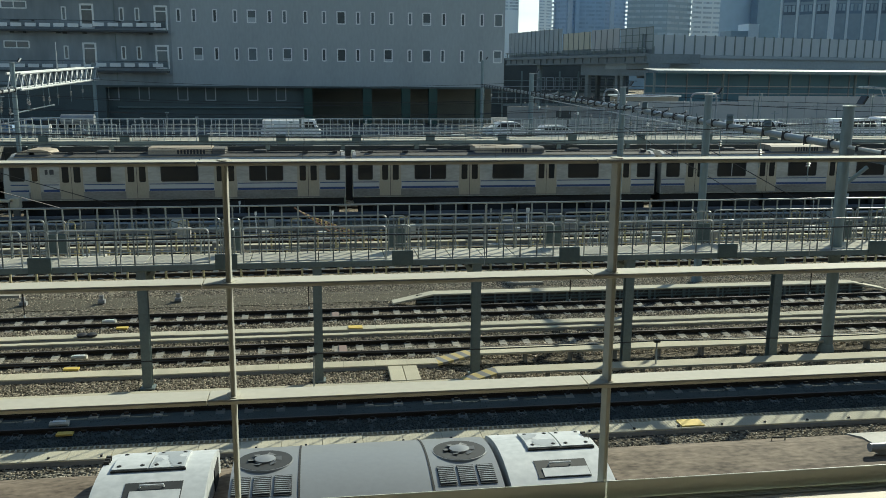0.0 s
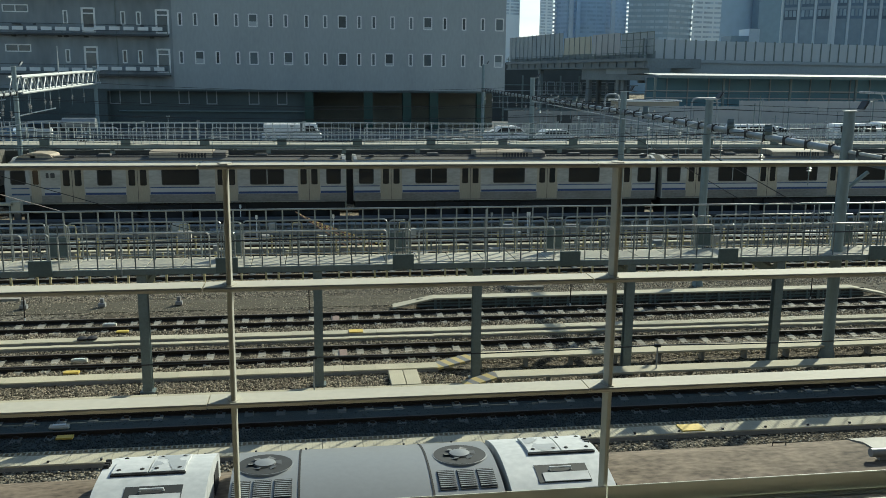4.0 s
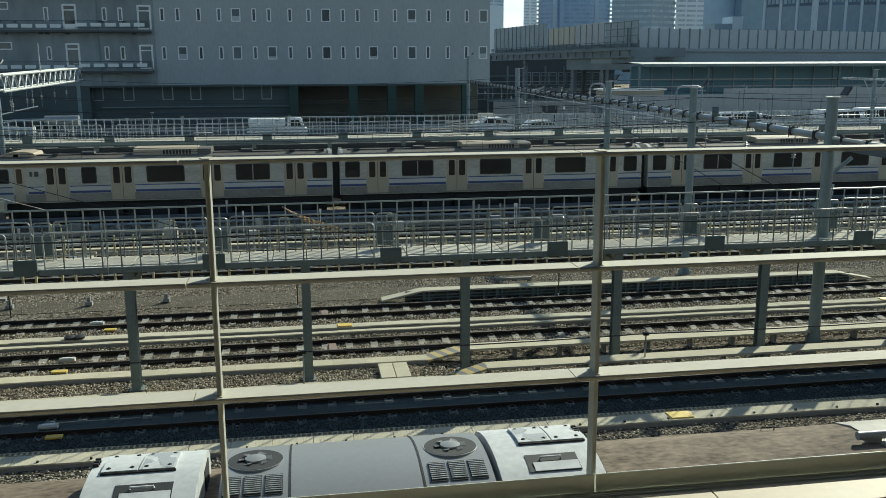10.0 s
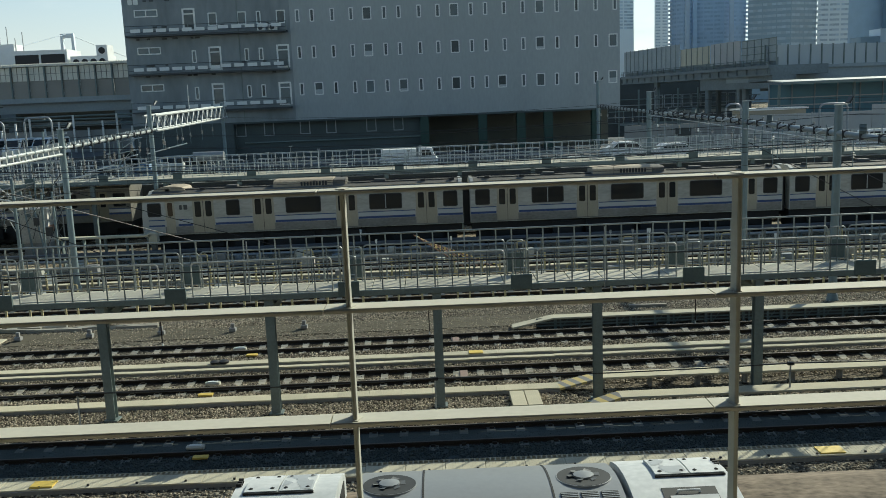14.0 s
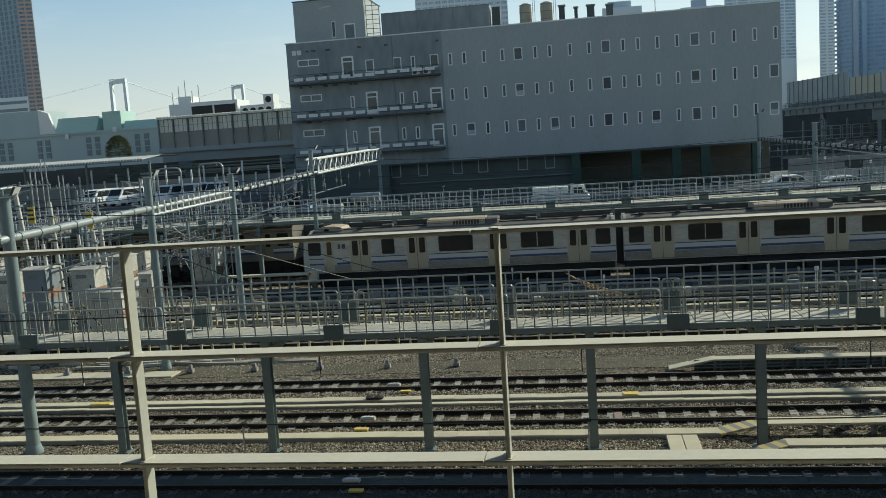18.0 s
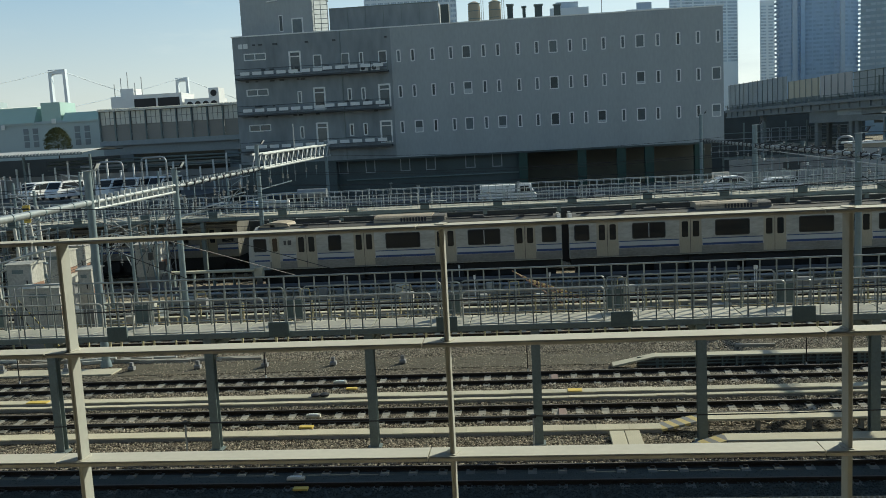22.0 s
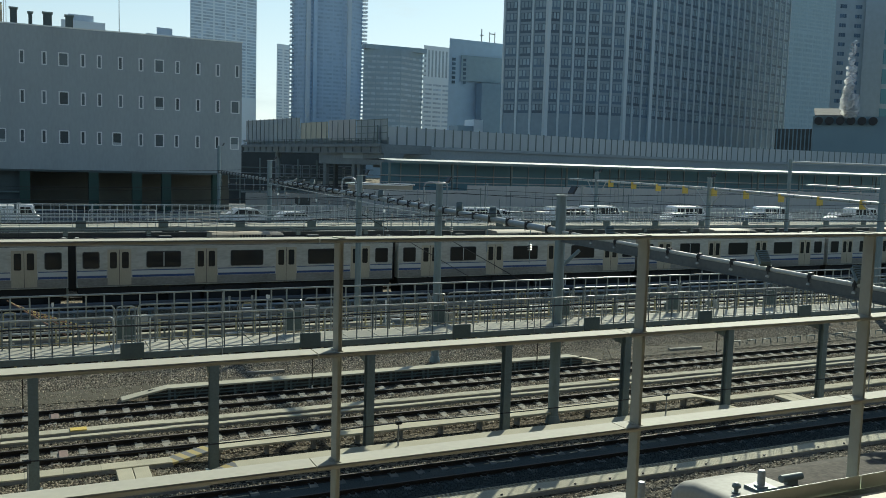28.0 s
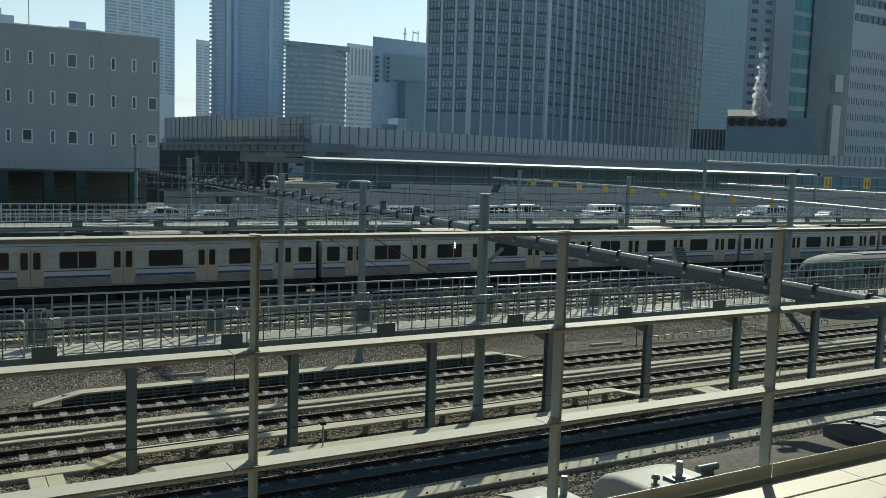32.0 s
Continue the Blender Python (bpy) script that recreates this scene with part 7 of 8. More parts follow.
for x, y in ((0.75, 28.33), (-3.2 + 3.8, 32.62)):
    ob = part("painted_sleeper", S().soft("y", -0.42, 0.42, -0.13, 0.13, -0.1, -0.07, 0.01), PINK, at=(x, y, 0))
    tagged(ob, "sleeper painted dull red among grey ones", "sleeper", "red sleepers")
for k in range(-6, 1):
    f_ = thing("cable_footing", (-5.6 + 2.95 * k, 35.4, -0.08), "small concrete footing with a cable bracket", "footing", "cable footings")
    part("block", S().soft("x", -0.13, 0.13, -0.12, 0.12, 0, 0.16, 0.03), CONCRETE_GREY, f_)
    part("head", S().soft("x", -0.07, 0.07, -0.06, 0.06, 0.16, 0.34, 0.02), CONCRETE_GREY, f_)

for k in range(14):
    hp = part("cable_hoop", S().tube([(0, 0, 0), (0, 0, 0.22), (0.6, 0, 0.22), (0.6, 0, 0)], 0.03, 6), STEEL_DARK, at=(33.6 + 1.1 * k, 35.2, -0.1))
    tagged(hp, "low dark steel hoop over a buried cable", "hoop", "cable hoops")

# ---- pipe guards in the yard ----
def pipe_guard(y, x0, x1, pitch, h, m, group, gap=True):
    t = thing("pipe_guard", (0, y, -0.1), "row of yellow posts carrying thin pipes beside the track", "guard rail", group)
    one = S().soft("z", 0, h, -0.045, 0.045, -0.045, 0.045, 0.012).mesh("post", m)
    n = int((x1 - x0) / pitch)
    for k in range(n):
        part("post", one, None, t, at=(x0 + pitch * k + (-0.265 if k % 2 else 0.0), 0, 0))
    for z in (h * 0.86, h * 0.55):
        part("pipe", S().tube([(x0, -0.06, z), (x1, -0.06, z)], 0.022, 6), m if z > h * 0.6 else STEEL, t)
    return t


pipe_guard(39.35, -48, 70, 0.815, 0.95, YELLOW_PALE, "pipe guards")
pipe_guard(41.6, -60, 80, 1.2, 0.95, YELLOW_PALE, "pipe guards")
pipe_guard(45.8, -60, 80, 1.2, 0.95, YELLOW_PALE, "pipe guards")
cable_trough(50.6, 51.2, -70, 120, 0.2, 2.0)
cable_trough(42.3, 42.75, -70, 120, 0.05, 2.0)
cable_trough(46.3, 46.75, -70, 120, 0.05, 2.0)
tagged(part("timber_baulk", S().box(-0.9, 0.9, -0.08, 0.08, 0, 0.12).box(-0.8, 0.85, 0.12, 0.26, 0, 0.12), SLEEPER, at=(-13.0, 36.9, -0.14)), "pale timber baulks lying on the stones", "timber")
for x, y, L in ((-16.5, 36.8, 2.4), (-22.5, 36.6, 2.2), (9.0, 36.8, 1.6), (30.5, 35.2, 2.0)):
    tagged(part("timber_baulk", S().soft("x", -L / 2, L / 2, -0.1, 0.1, -0.1, 0.03, 0.01), SLEEPER, at=pose(x, y, -0.03, 0, 0, random.uniform(-6, 6))), "pale timber baulk lying on the stones", "timber", "timber baulks")

# ---- relay cabinets and masts of the left yard ----
CABW = mat("cabinet_grey_white", (0.47, 0.455, 0.40), 0.75, var=0.3, coarse=0.8, fine=8)
LBROWN = mat("cabinet_brown_panel", (0.30, 0.17, 0.11), 0.7, var=0.2)


def cabinet(x, y, w, h, d, base, label, m=None):
    t = thing("relay_cabinet", (x, y, -0.14), label, "cabinet", "relay cabinets")
    part("plinth", S().box(0.08, w - 0.08, 0.08, d - 0.08, 0, base), CONCRETE_GREY, t)
    part("case", S().soft("z", base, base + h, 0, w, 0, d, 0.05), m or CABW, t)
    part("roof", S().prism([(-0.06, base + h), (d + 0.06, base + h), (d + 0.06, base + h + 0.05), (d / 2, base + h + 0.16), (-0.06, base + h + 0.05)], "x", -0.06, w + 0.06), CABW, t)
    dr = part("door", S().soft("y", -0.025, -0.003, 0.08, w - 0.08, base + 0.12, base + h - 0.1, 0.02), m or CABW, t)
    part("handle", S().box(w - 0.25, w - 0.2, -0.05, -0.026, base + h * 0.45, base + h * 0.6), BLACK, dr)
    part("vent", S().box(w * 0.25, w * 0.7, -0.035, -0.026, base + h * 0.78, base + h * 0.88), STEEL_DARK, dr)
    part("side_panel", S().box(w + 0.001, w + 0.012, 0.1, d - 0.1, base + h * 0.3, base + h * 0.5), LBROWN, t)
    return t


GREYBLUE = mat("cabinet_blue_grey", (0.20, 0.23, 0.25), 0.6, var=0.12)
for x, y, w, h, d, b0, m in ((-28.9, 41, 1.3, 2.1, 1.3, 2.1, GREYBLUE), (-26.2, 41, 1.3, 1.9, 1.2, 2.2, CABW), (-24.7, 39.5, 2.0, 1.9, 1.4, 1.2, CABW), (-22.6, 41.2, 0.7, 1.7, 1.3, 2.0, CABW), (-29.7, 50, 1.6, 2.0, 1.4, 1.7, CABW), (-33.0, 44, 1.6, 2.0, 1.4, 1.6, CABW), (-36.5, 47, 2.0, 2.2, 1.6, 1.4, GREYBLUE), (-31.5, 55, 2.0, 2.3, 1.6, 1.2, CABW), (-27.0, 57, 1.8, 2.2, 1.6, 1.0, CABW), (-40.5, 52, 2.2, 2.4, 1.6, 1.4, CABW)):
    cabinet(x, y, w, h, d, b0, ("blue-grey" if m is GREYBLUE else "weathered off-white") + " relay cabinet on a concrete plinth", m)
stp = striped("black_yellow_guy", (0.55, 0.45, 0.12), (0.03, 0.03, 0.03), 0.12, 0.5, 0.0)
for k in range(2):
    ob = part("guy_guard", S().tube([(-24.9 + 0.6 * k, 38.7, 2.6), (-22.6 + 0.6 * k, 38.4, 0.0)], 0.035, 6), stp)
    tagged(ob, "slanting stay tube striped black and yellow", "stay", "stay tubes")


def lattice_pole(x, y, h, w=0.35, lean=0.0):
    t = thing("lattice_pole", (x, y, -0.14), "narrow grey steel lattice pole", "pole", "lattice poles")
    for dx in (-w / 2, w / 2):
        part("leg", S().soft("z", 0, h, dx - 0.035, dx + 0.035, -0.035, 0.035, 0.008), STEEL, t)
    s = S()
    n = int(h / 0.5)
    for k in range(n):
        a, b_ = (-w / 2, w / 2) if k % 2 else (w / 2, -w / 2)
        s.tube([(a, 0, 0.5 * k), (b_, 0, 0.5 * k + 0.5)], 0.016, 4)
    part("lacing", s, STEEL, t, kind="stuff")
    arm = part("cross_arm", S().soft("x", -1.1, 1.1, -0.04, 0.04, h - 1.0, h - 0.92, 0.01), STEEL, t)
    for dx in (-0.95, -0.4, 0.4, 0.95):
        part("insulator", S().lathe([(0.03, h - 0.92), (0.075, h - 0.86), (0.03, h - 0.8), (0.07, h - 0.74), (0.03, h - 0.68)], dx, 0, 8), PORCELAIN, arm)
    return t


rnd = random.Random(11)
for x, y, h in ((-33.7, 50, 9.4), (-38.2, 60, 8.9), (-42.8, 65, 10.3), (-33.3, 55, 7.9), (-36.0, 44, 7.0), (-30.2, 46.5, 7.2), (-45.5, 55, 9.2), (-28.6, 62, 7.6), (-48.5, 60, 9.5), (-24.8, 58, 7.2), (-40.2, 48, 8.0)):
    lattice_pole(x, y, h, rnd.uniform(0.28, 0.42))


def bracket_pole(x, y, h, arm, label="grey pole with bracket arms and insulators"):
    t = thing("bracket_pole", (x, y, -0.14), label, "pole", "bracket poles")
    part("tube", S().tube([(0, 0, 0), (0, 0, h)], 0.11, 8, 0.09), GALD, t, smooth=True)
    for k, z in enumerate((h - 0.4, h - 1.3, h - 2.4)):
        part("arm", S().tube([(0, 0, z), (arm * (1 - 0.2 * k), 0.2, z + 0.25)], 0.045, 6), GAL, t, "pale bracket arm")
        part("strut", S().tube([(0, 0, z - 0.7), (arm * (0.7 - 0.2 * k), 0.15, z + 0.1)], 0.03, 5), GAL, t)
        insulator(t, arm * (0.9 - 0.2 * k), 0.18, z + 0.2, 0.7)
    return t


for x, y, h, arm in ((-27.5, 45, 6.6, 1.8), (-30.8, 52, 7.4, -1.9), (-35.2, 57, 7.8, 2.0), (-25.6, 50.5, 6.2, 1.6), (-39.5, 55, 8.2, 1.9), (-22.8, 47.8, 5.9, -1.5), (-44.0, 60, 8.6, 2.0), (-29.0, 66.5, 8.0, 1.7), (-36.8, 69, 8.2, -1.8), (-24.0, 68, 7.4, 1.8), (-47.0, 50.5, 8.4, 2.1), (-33.5, 40.3, 6.4, 1.6), (-42.0, 44.0, 7.4, 1.8)):
    bracket_pole(x, y, h, arm)
for x, y in ((-26.5, 44.0), (-31.0, 49.0), (-36.0, 53.0)):
    ld = thing("service_ladder", (x, y, -0.14), "grey steel service ladder leaning on a frame", "ladder", "service ladders")
    for dx in (0, 0.45):
        part("stile", S().tube([(dx, 0, 0), (dx, 1.0, 4.6)], 0.035, 6), STEEL, ld)
    for k in range(12):
        part("rung", S().tube([(0, 0.08 * k + 0.06, 0.38 * k + 0.25), (0.45, 0.08 * k + 0.06, 0.38 * k + 0.25)], 0.022, 5), STEEL, ld)


def signal(x, y, z, label):
    t = thing("track_signal", (x, y, -0.14), label, "signal", "track signals")
    part("post", S().tube([(0, 0, 0), (0, 0, z)], 0.07, 8), STEEL, t)
    hd = part("head", S().soft("z", z - 0.1, z + 0.9, -0.22, 0.22, -0.12, 0.0, 0.04), YELLOW, t, "yellow back plate")
    for k in range(3):
        part("stripe", S().box(-0.2, 0.2, -0.135, -0.121, z + 0.1 + 0.27 * k, z + 0.2 + 0.27 * k), BLACK, hd)
    part("platform", S().box(-0.6, 0.6, 0.0, 0.6, z - 0.35, z - 0.3), STEEL, t)
    return t


for x, y, z in ((-32.7, 48, 6.3), (-31.1, 47.6, 5.6), (-29.1, 48.2, 5.8)):
    signal(x, y, z, "track signal with a black and yellow plate")

# ---- left gantry: plain beam, hangers, trussed end ----
for y, top in ((60.0, 9.4), (81.0, 9.6)):
    mast(-18.9, y, top, 0.16, lamp=y < 70)
BL2 = [(-18.9, 45.4, 7.35), (-18.9, 60.0, 7.75)]
beam_l2 = tube_beam(BL2, 0.1, "galvanised tube beam with hanging insulators", 0.9)
for k in range(24):
    y = 45.8 + 0.6 * k
    z = 7.35 + 0.0274 * (y - 45.4)
    part("line_bracket", S().box(-18.97, -18.83, y - 0.05, y + 0.05, z + 0.08, z + 0.24).tube([(-19.15, y, z - 0.12), (-18.65, y + 0.1, z + 0.2)], 0.022, 5), GAL, beam_l2)
    if k % 2:
        part("saddle", S().soft("y", y + 0.22, y + 0.36, -19.05, -18.75, z - 0.15, z + 0.16, 0.04), LINEGEAR, beam_l2)
for k in range(9):
    y = 46.5 + 1.55 * k
    insulator(beam_l2, -18.9, y, 7.3 + 0.027 * (y - 45.4), 1.2 + 0.5 * (k % 3), 5)
    if k % 3 == 1:
        part("steady_arm", S().tube([(-20.6, y, 5.4), (-18.9, y, 5.75), (-17.2, y, 6.05)], 0.04, 6), GAL, beam_l2, "pale steady arm")
part("lower_tube", S().tube([(-19.0, 36.3, 6.85), (-18.9, 45.4, 7.05)], 0.07, 8), GAL, beam_l)
for k in range(14):
    y = 36.9 + 0.62 * k
    part("bolt_plate", S().box(-19.06, -18.88, y - 0.05, y + 0.05, 6.9 + 0.024 * (y - 36.3), 7.42 + 0.027 * (y - 36.3)), GAL, beam_l)
for k in range(4):
    insulator(beam_l, -18.95, 38 + 2.0 * k, 6.85, 1.0)
truss = thing("truss_beam", (-18.9, 0, 0), "white-grey steel lattice truss across the tracks", "truss", "gantry beams")
for z0, z1 in ((8.75, 9.25), (7.75, 8.25)):
    for dx in (-0.4, 0.4):
        part("chord", S().tube([(dx, 60.0, z0), (dx, 81.0, z1)], 0.085, 6), GAL, truss)
for k in range(28):
    y0, y1 = 60 + 0.75 * k, 60.75 + 0.75 * k
    a, b_ = (8.75, 7.75) if k % 2 else (7.75, 8.75)
    s = (y0 - 60) * 0.5 / 21
    for dx in (-0.4, 0.4):
        part("web", S().tube([(dx, y0, a + s), (dx, y1, b_ + s)], 0.035, 5), GAL, truss)
for k in range(5):
    insulator(truss, 0, 62.5 + 3.6 * k, 7.75 + 0.1 * k, 1.5, 4)
part("spike", S().tube([(0, 70, 8.9), (0, 70, 11.0)], 0.05, 6, 0.03), GAL, truss)

# ---- gantries farther along the line ----
GX2 = 51.0
for y, top, r in ((40.5, 9.2, 0.24), (57.0, 8.6, 0.2), (73.2, 8.8, 0.19)):
    mast(GX2, y, top, r)
beam_f = tube_beam([(GX2, 24.0, 6.8), (GX2, 40.5, 7.3), (GX2, 57.0, 7.75), (GX2, 78.0, 8.0)], 0.11, "farther galvanised beam hung with yellow boards", 1.6)
for k in range(9):
    y = 42 + 3.6 * k
    bd = part("sign_board", S().soft("x", -0.3, 0.3, -0.02, 0.02, 6.55 + 0.02 * y - 0.55, 7.15 + 0.02 * y - 0.5, 0.01), YELLOW, beam_f, "small yellow hanging board", at=(GX2, y, 0))
    part("hanger", S().tube([(GX2, y, 7.3 + 0.015 * (y - 40)), (GX2, y, 6.2)], 0.02, 5), GALD, beam_f)
for y in (40.5, 57.0, 73.2):
    part("knee", S().tube([(GX2, y, 6.0), (GX2, y + 1.6, 7.3 + 0.02 * (y - 40))], 0.05, 6), GAL, beam_f)
    part("knee", S().tube([(GX2, y, 6.0), (GX2, y - 1.6, 7.2 + 0.02 * (y - 40))], 0.05, 6), GAL, beam_f)
for gx in (-54.0, 87.0):
    for y, top in ((36.5, 9.0), (47.0, 8.8), (66.0, 9.2)):
        mast(gx, y, top, 0.2)
    tube_beam([(gx, 26.0, 7.0), (gx, 47.0, 7.4), (gx, 80.0, 7.9)], 0.12, "farther galvanised beam across the tracks", 2.0)

# ---- black drums and side gear on the right gantry ----
for y in (14.0, 16.9, 23.5, 31.5, 34.6, 44.2, 57.0):
    z = 6.78 + 0.0205 * (y - 26.3)
    dk = thing("floodlight", (GX - 0.25, y, z + 0.18), "black finned floodlight clamped on the gantry beam", "floodlight", "gantry floodlights")
    dk.rotation_euler = (radians(38), 0, radians(-25))
    dk.scale = (0.85, 0.85, 0.85)
    part("bracket", S().tube([(0.25, 0.1, -0.25), (0.3, 0, 0.12)], 0.03, 6), GAL, dk)
    part("case", S().soft("y", -0.26, 0.26, 0.16, 0.5, 0.08, 0.18, 0.03), STEEL_DARK, dk)
    for k in range(6):
        part("cooling_fin", S().box(0.18, 0.48, -0.24 + 0.09 * k, -0.2 + 0.09 * k, 0.181, 0.26), STEEL_DARK, dk)
brace = part("brace", S().tube([(GX, 26.4, 5.4), (GX + 0.9, 26.4, 6.1)], 0.07, 8), GALD, beam_r)

# ---- overhead wires ----
def overhead(y, z, x0=-88.1, x1=150):
    """Contact and messenger wire of one track."""
    s = S().tube([(x0, y, z), (x1, y, z)], 0.011, 4)
    for a in (x0 + 35 * k for k in range(7)):
        pts = [(a + 35 * u / 8, y, z + 1.15 - 0.75 * 4 * (u / 8) * (1 - u / 8)) for u in range(9)]
        s.tube(pts, 0.011, 4)
        for u in (1, 2, 3, 4, 5, 6, 7):
            s.tube([(a + 35 * u / 8, y, z), pts[u]], 0.006, 3)
    return tagged(part("overhead_wire", s, WIRE), "thin dark overhead line of one track", "overhead line", "overhead lines")


for y in (39.6, 43.6, 47.9, 55.9, 66.0):
    overhead(y, 5.2)
    zb = 7.0 + 0.0195 * (y - 36.6)
    part("dropper", S().tube([(GX, y, zb - 0.1), (GX, y, 6.34)], 0.03, 6).tube([(GX - 0.02, y, 6.36), (GX + 0.02, y, 5.19)], 0.018, 5), GALD, beam_r, "grey dropper carrying the line")
    part("line_insulator", S().lathe([(0.035, 6.4), (0.09, 6.45), (0.035, 6.5), (0.09, 6.55), (0.035, 6.6)], GX, y, 8), FRAME, beam_r, "white ribbed insulator")
for y, z in ((36.9, 7.75), (47.6, 7.9), (68.6, 8.4), (57.5, 7.4), (26.4, 7.6)):
    for a in range(-89, 140, 35):
        pts = [(a + 1.9 + 35 * u / 6, y, z - 0.5 * 4 * (u / 6) * (1 - u / 6)) for u in range(7)]
        tagged(part("feeder_wire", S().tube(pts, 0.013, 4), WIRE), "dark feeder wire sagging between masts", "wire", "feeder wires")
for xa, ya, za, xb, yb, zb in ((-19.0, 36.3, 5.4, -8.0, 36.6, 0.6), (-18.9, 45.4, 5.2, -4.5, 45.6, 0.6), (-19.0, 36.3, 6.4, -12.5, 45.6, 2.2), (16.9, 47.5, 6.2, 26.5, 47.6, 1.0), (16.9, 36.6, 5.9, 27.0, 36.8, 0.7), (-18.9, 45.4, 6.3, -26.0, 55.0, 2.0)):
    cable("stay_wire", S().tube([(xa, ya, za), (xb, yb, zb)], 0.02, 5), "slanting stay wire of a mast", "stay wires")

# ---- green train ----
GREENB = mat("green_train_side", (0.125, 0.15, 0.14), 0.7, 0.0, var=0.08, spec=0.15, stretch=(1, 1, 0.3))
GNOSE = mat("green_grey_nose", (0.12, 0.15, 0.14), 0.75, var=0.12, spec=0.15)
GX0, GY0 = 53.6, 39.2
gt = thing("green_train", (GX0, GY0, -0.1), "dull green-grey commuter train with teal band and rounded nose", "train")
prof = [(0.05, 1.0), (0, 1.4), (0, 3.05), (0.2, 3.4), (0.8, 3.62), (2.05, 3.62), (2.65, 3.4), (2.85, 3.05), (2.85, 1.4), (2.8, 1.0)]
part("body", S().prism(prof, "x", 2.4, 40), GREENB, gt, smooth=True)
part("roof", S().prism([(0.25, 3.425), (0.82, 3.64), (2.03, 3.64), (2.6, 3.425)], "x", 2.5, 40), ROOF, gt, "dusty roof")
nose_ = S()
for x, k, dz in ((2.399, 1.0, 0.0), (1.7, 0.97, -0.04), (1.1, 0.9, -0.12), (0.6, 0.8, -0.25), (0.2, 0.66, -0.42), (0.0, 0.5, -0.55)):
    nose_.v += [(x, 1.425 + (u - 1.425) * (0.4 + 0.6 * k), 1.0 + (w - 1.0) * (1 + dz * 0.62)) for u, w in prof]
np_ = len(prof)
for r in range(5):
    nose_.f += [(r * np_ + i, (r + 1) * np_ + i, (r + 1) * np_ + (i + 1) % np_, r * np_ + (i + 1) % np_) for i in range(np_)]
nose_.f.append(tuple(range(5 * np_, 6 * np_)))
part("nose", nose_, GNOSE, gt, "dark green-grey rounded nose", smooth=True)
part("windscreen", S().prism([(0.62, 3.03), (0.17, 2.74), (-0.02, 2.45), (-0.02, 2.1), (-0.06, 2.1), (-0.06, 2.47), (0.13, 2.79), (0.6, 3.07)], "y", 0.75, 2.1), GLASS, gt, "black windscreen")
part("roof_box", S().soft("x", 12, 16, 0.6, 2.2, 3.65, 4.0, 0.06), ROOF, gt)
part("underframe", S().box(2.4, 40, 0.3, 2.5, 0.0, 1.0), UNDER, gt)
part("green_stripe", S().box(2.0, 40, -0.012, -0.002, 2.98, 3.28).box(2.5, 40, -0.012, -0.002, 1.75, 1.9), mat("deep_green_stripe", (0.02, 0.12, 0.10), 0.4), gt, "deep teal band below the roof")
for k in range(3):
    part("roof_panel", S().box(5 + 9 * k, 10 + 9 * k, 0.85, 2.0, 3.66, 3.7), ROOF, gt, "dusty roof panel")
for k in range(8):
    x = 4 + 4.4 * k
    part("window", S().soft("y", -0.018, -0.003, x, x + 1.8, 2.1, 2.95, 0.05), GLASS, gt)
    dr = part("door", S().box(x + 2.4, x + 3.6, -0.014, -0.002, 1.2, 3.05), DOOR, gt)
    part("door_glass", S().soft("y", -0.02, -0.0145, x + 2.55, x + 2.92, 2.1, 2.9, 0.04).soft("y", -0.02, -0.0145, x + 3.08, x + 3.45, 2.1, 2.9, 0.04), GLASS, dr)

# ---- grating beside the near trough ----
gr = S()
for k in range(int(70 / 0.13)):
    gr.box(-15 + 0.13 * k, -14.965 + 0.13 * k, 20.93, 21.1, -0.08, 0.012)
gr.box(-15, 55, 20.925, 20.94, -0.08, 0.014).box(-15, 55, 21.08, 21.1, -0.08, 0.014)
tagged(part("trough_grating", gr, CONCRETE), "narrow barred grating along the near trough", "grating", kind="stuff")
for k in range(30):
    marker(-10 + 1.2 * k, 20.45, 0.05, 0.05, 0.03, BLACK, "small dark lifting hole plug in a lid", "lid_plug")

# track numbers on yellow boards
for word, x in (("12", 77.0), ("11", 83.2)):
    bd = thing("number_board", (x, 57, 8.05), "yellow hanging board with a black track number", "sign", "number boards")
    part("plate", S().soft("x", -0.55, 0.55, -0.03, 0.03, 0, 1.1, 0.02), YELLOW, bd)
    part("hanger", S().tube([(0, 0, 1.1), (0, 0, 2.2)], 0.03, 5), STEEL, bd)
    cu = bpy.data.curves.new("number", "FONT")
    cu.body, cu.size, cu.align_x, cu.extrude = word, 0.95, "CENTER", 0.004
    cu.materials.append(BLACK)
    tx = new("number", cu)
    tx.parent = bd
    tx.matrix_basis = pose(0, -0.04, 0.22, 90, 0, 0)
gf = thing("number_gantry", (0, 57.1, 0), "thin farther beam with hanging number boards", "gantry beam", "gantry beams")
part("beam", S().tube([(60, 0, 10.2), (110, 0, 10.2)], 0.09, 8), GAL, gf)
for x in (60, 110):
    part("leg", S().tube([(x, 0, -0.14), (x, 0, 10.4)], 0.16, 8), GALD, gf)

# ---- crowded line gear of the left yard ----
PALE = mat("bleached_steel", (0.47, 0.47, 0.42), 0.55, 0.0, var=0.2, coarse=1.2, fine=12)
rc = random.Random(23)


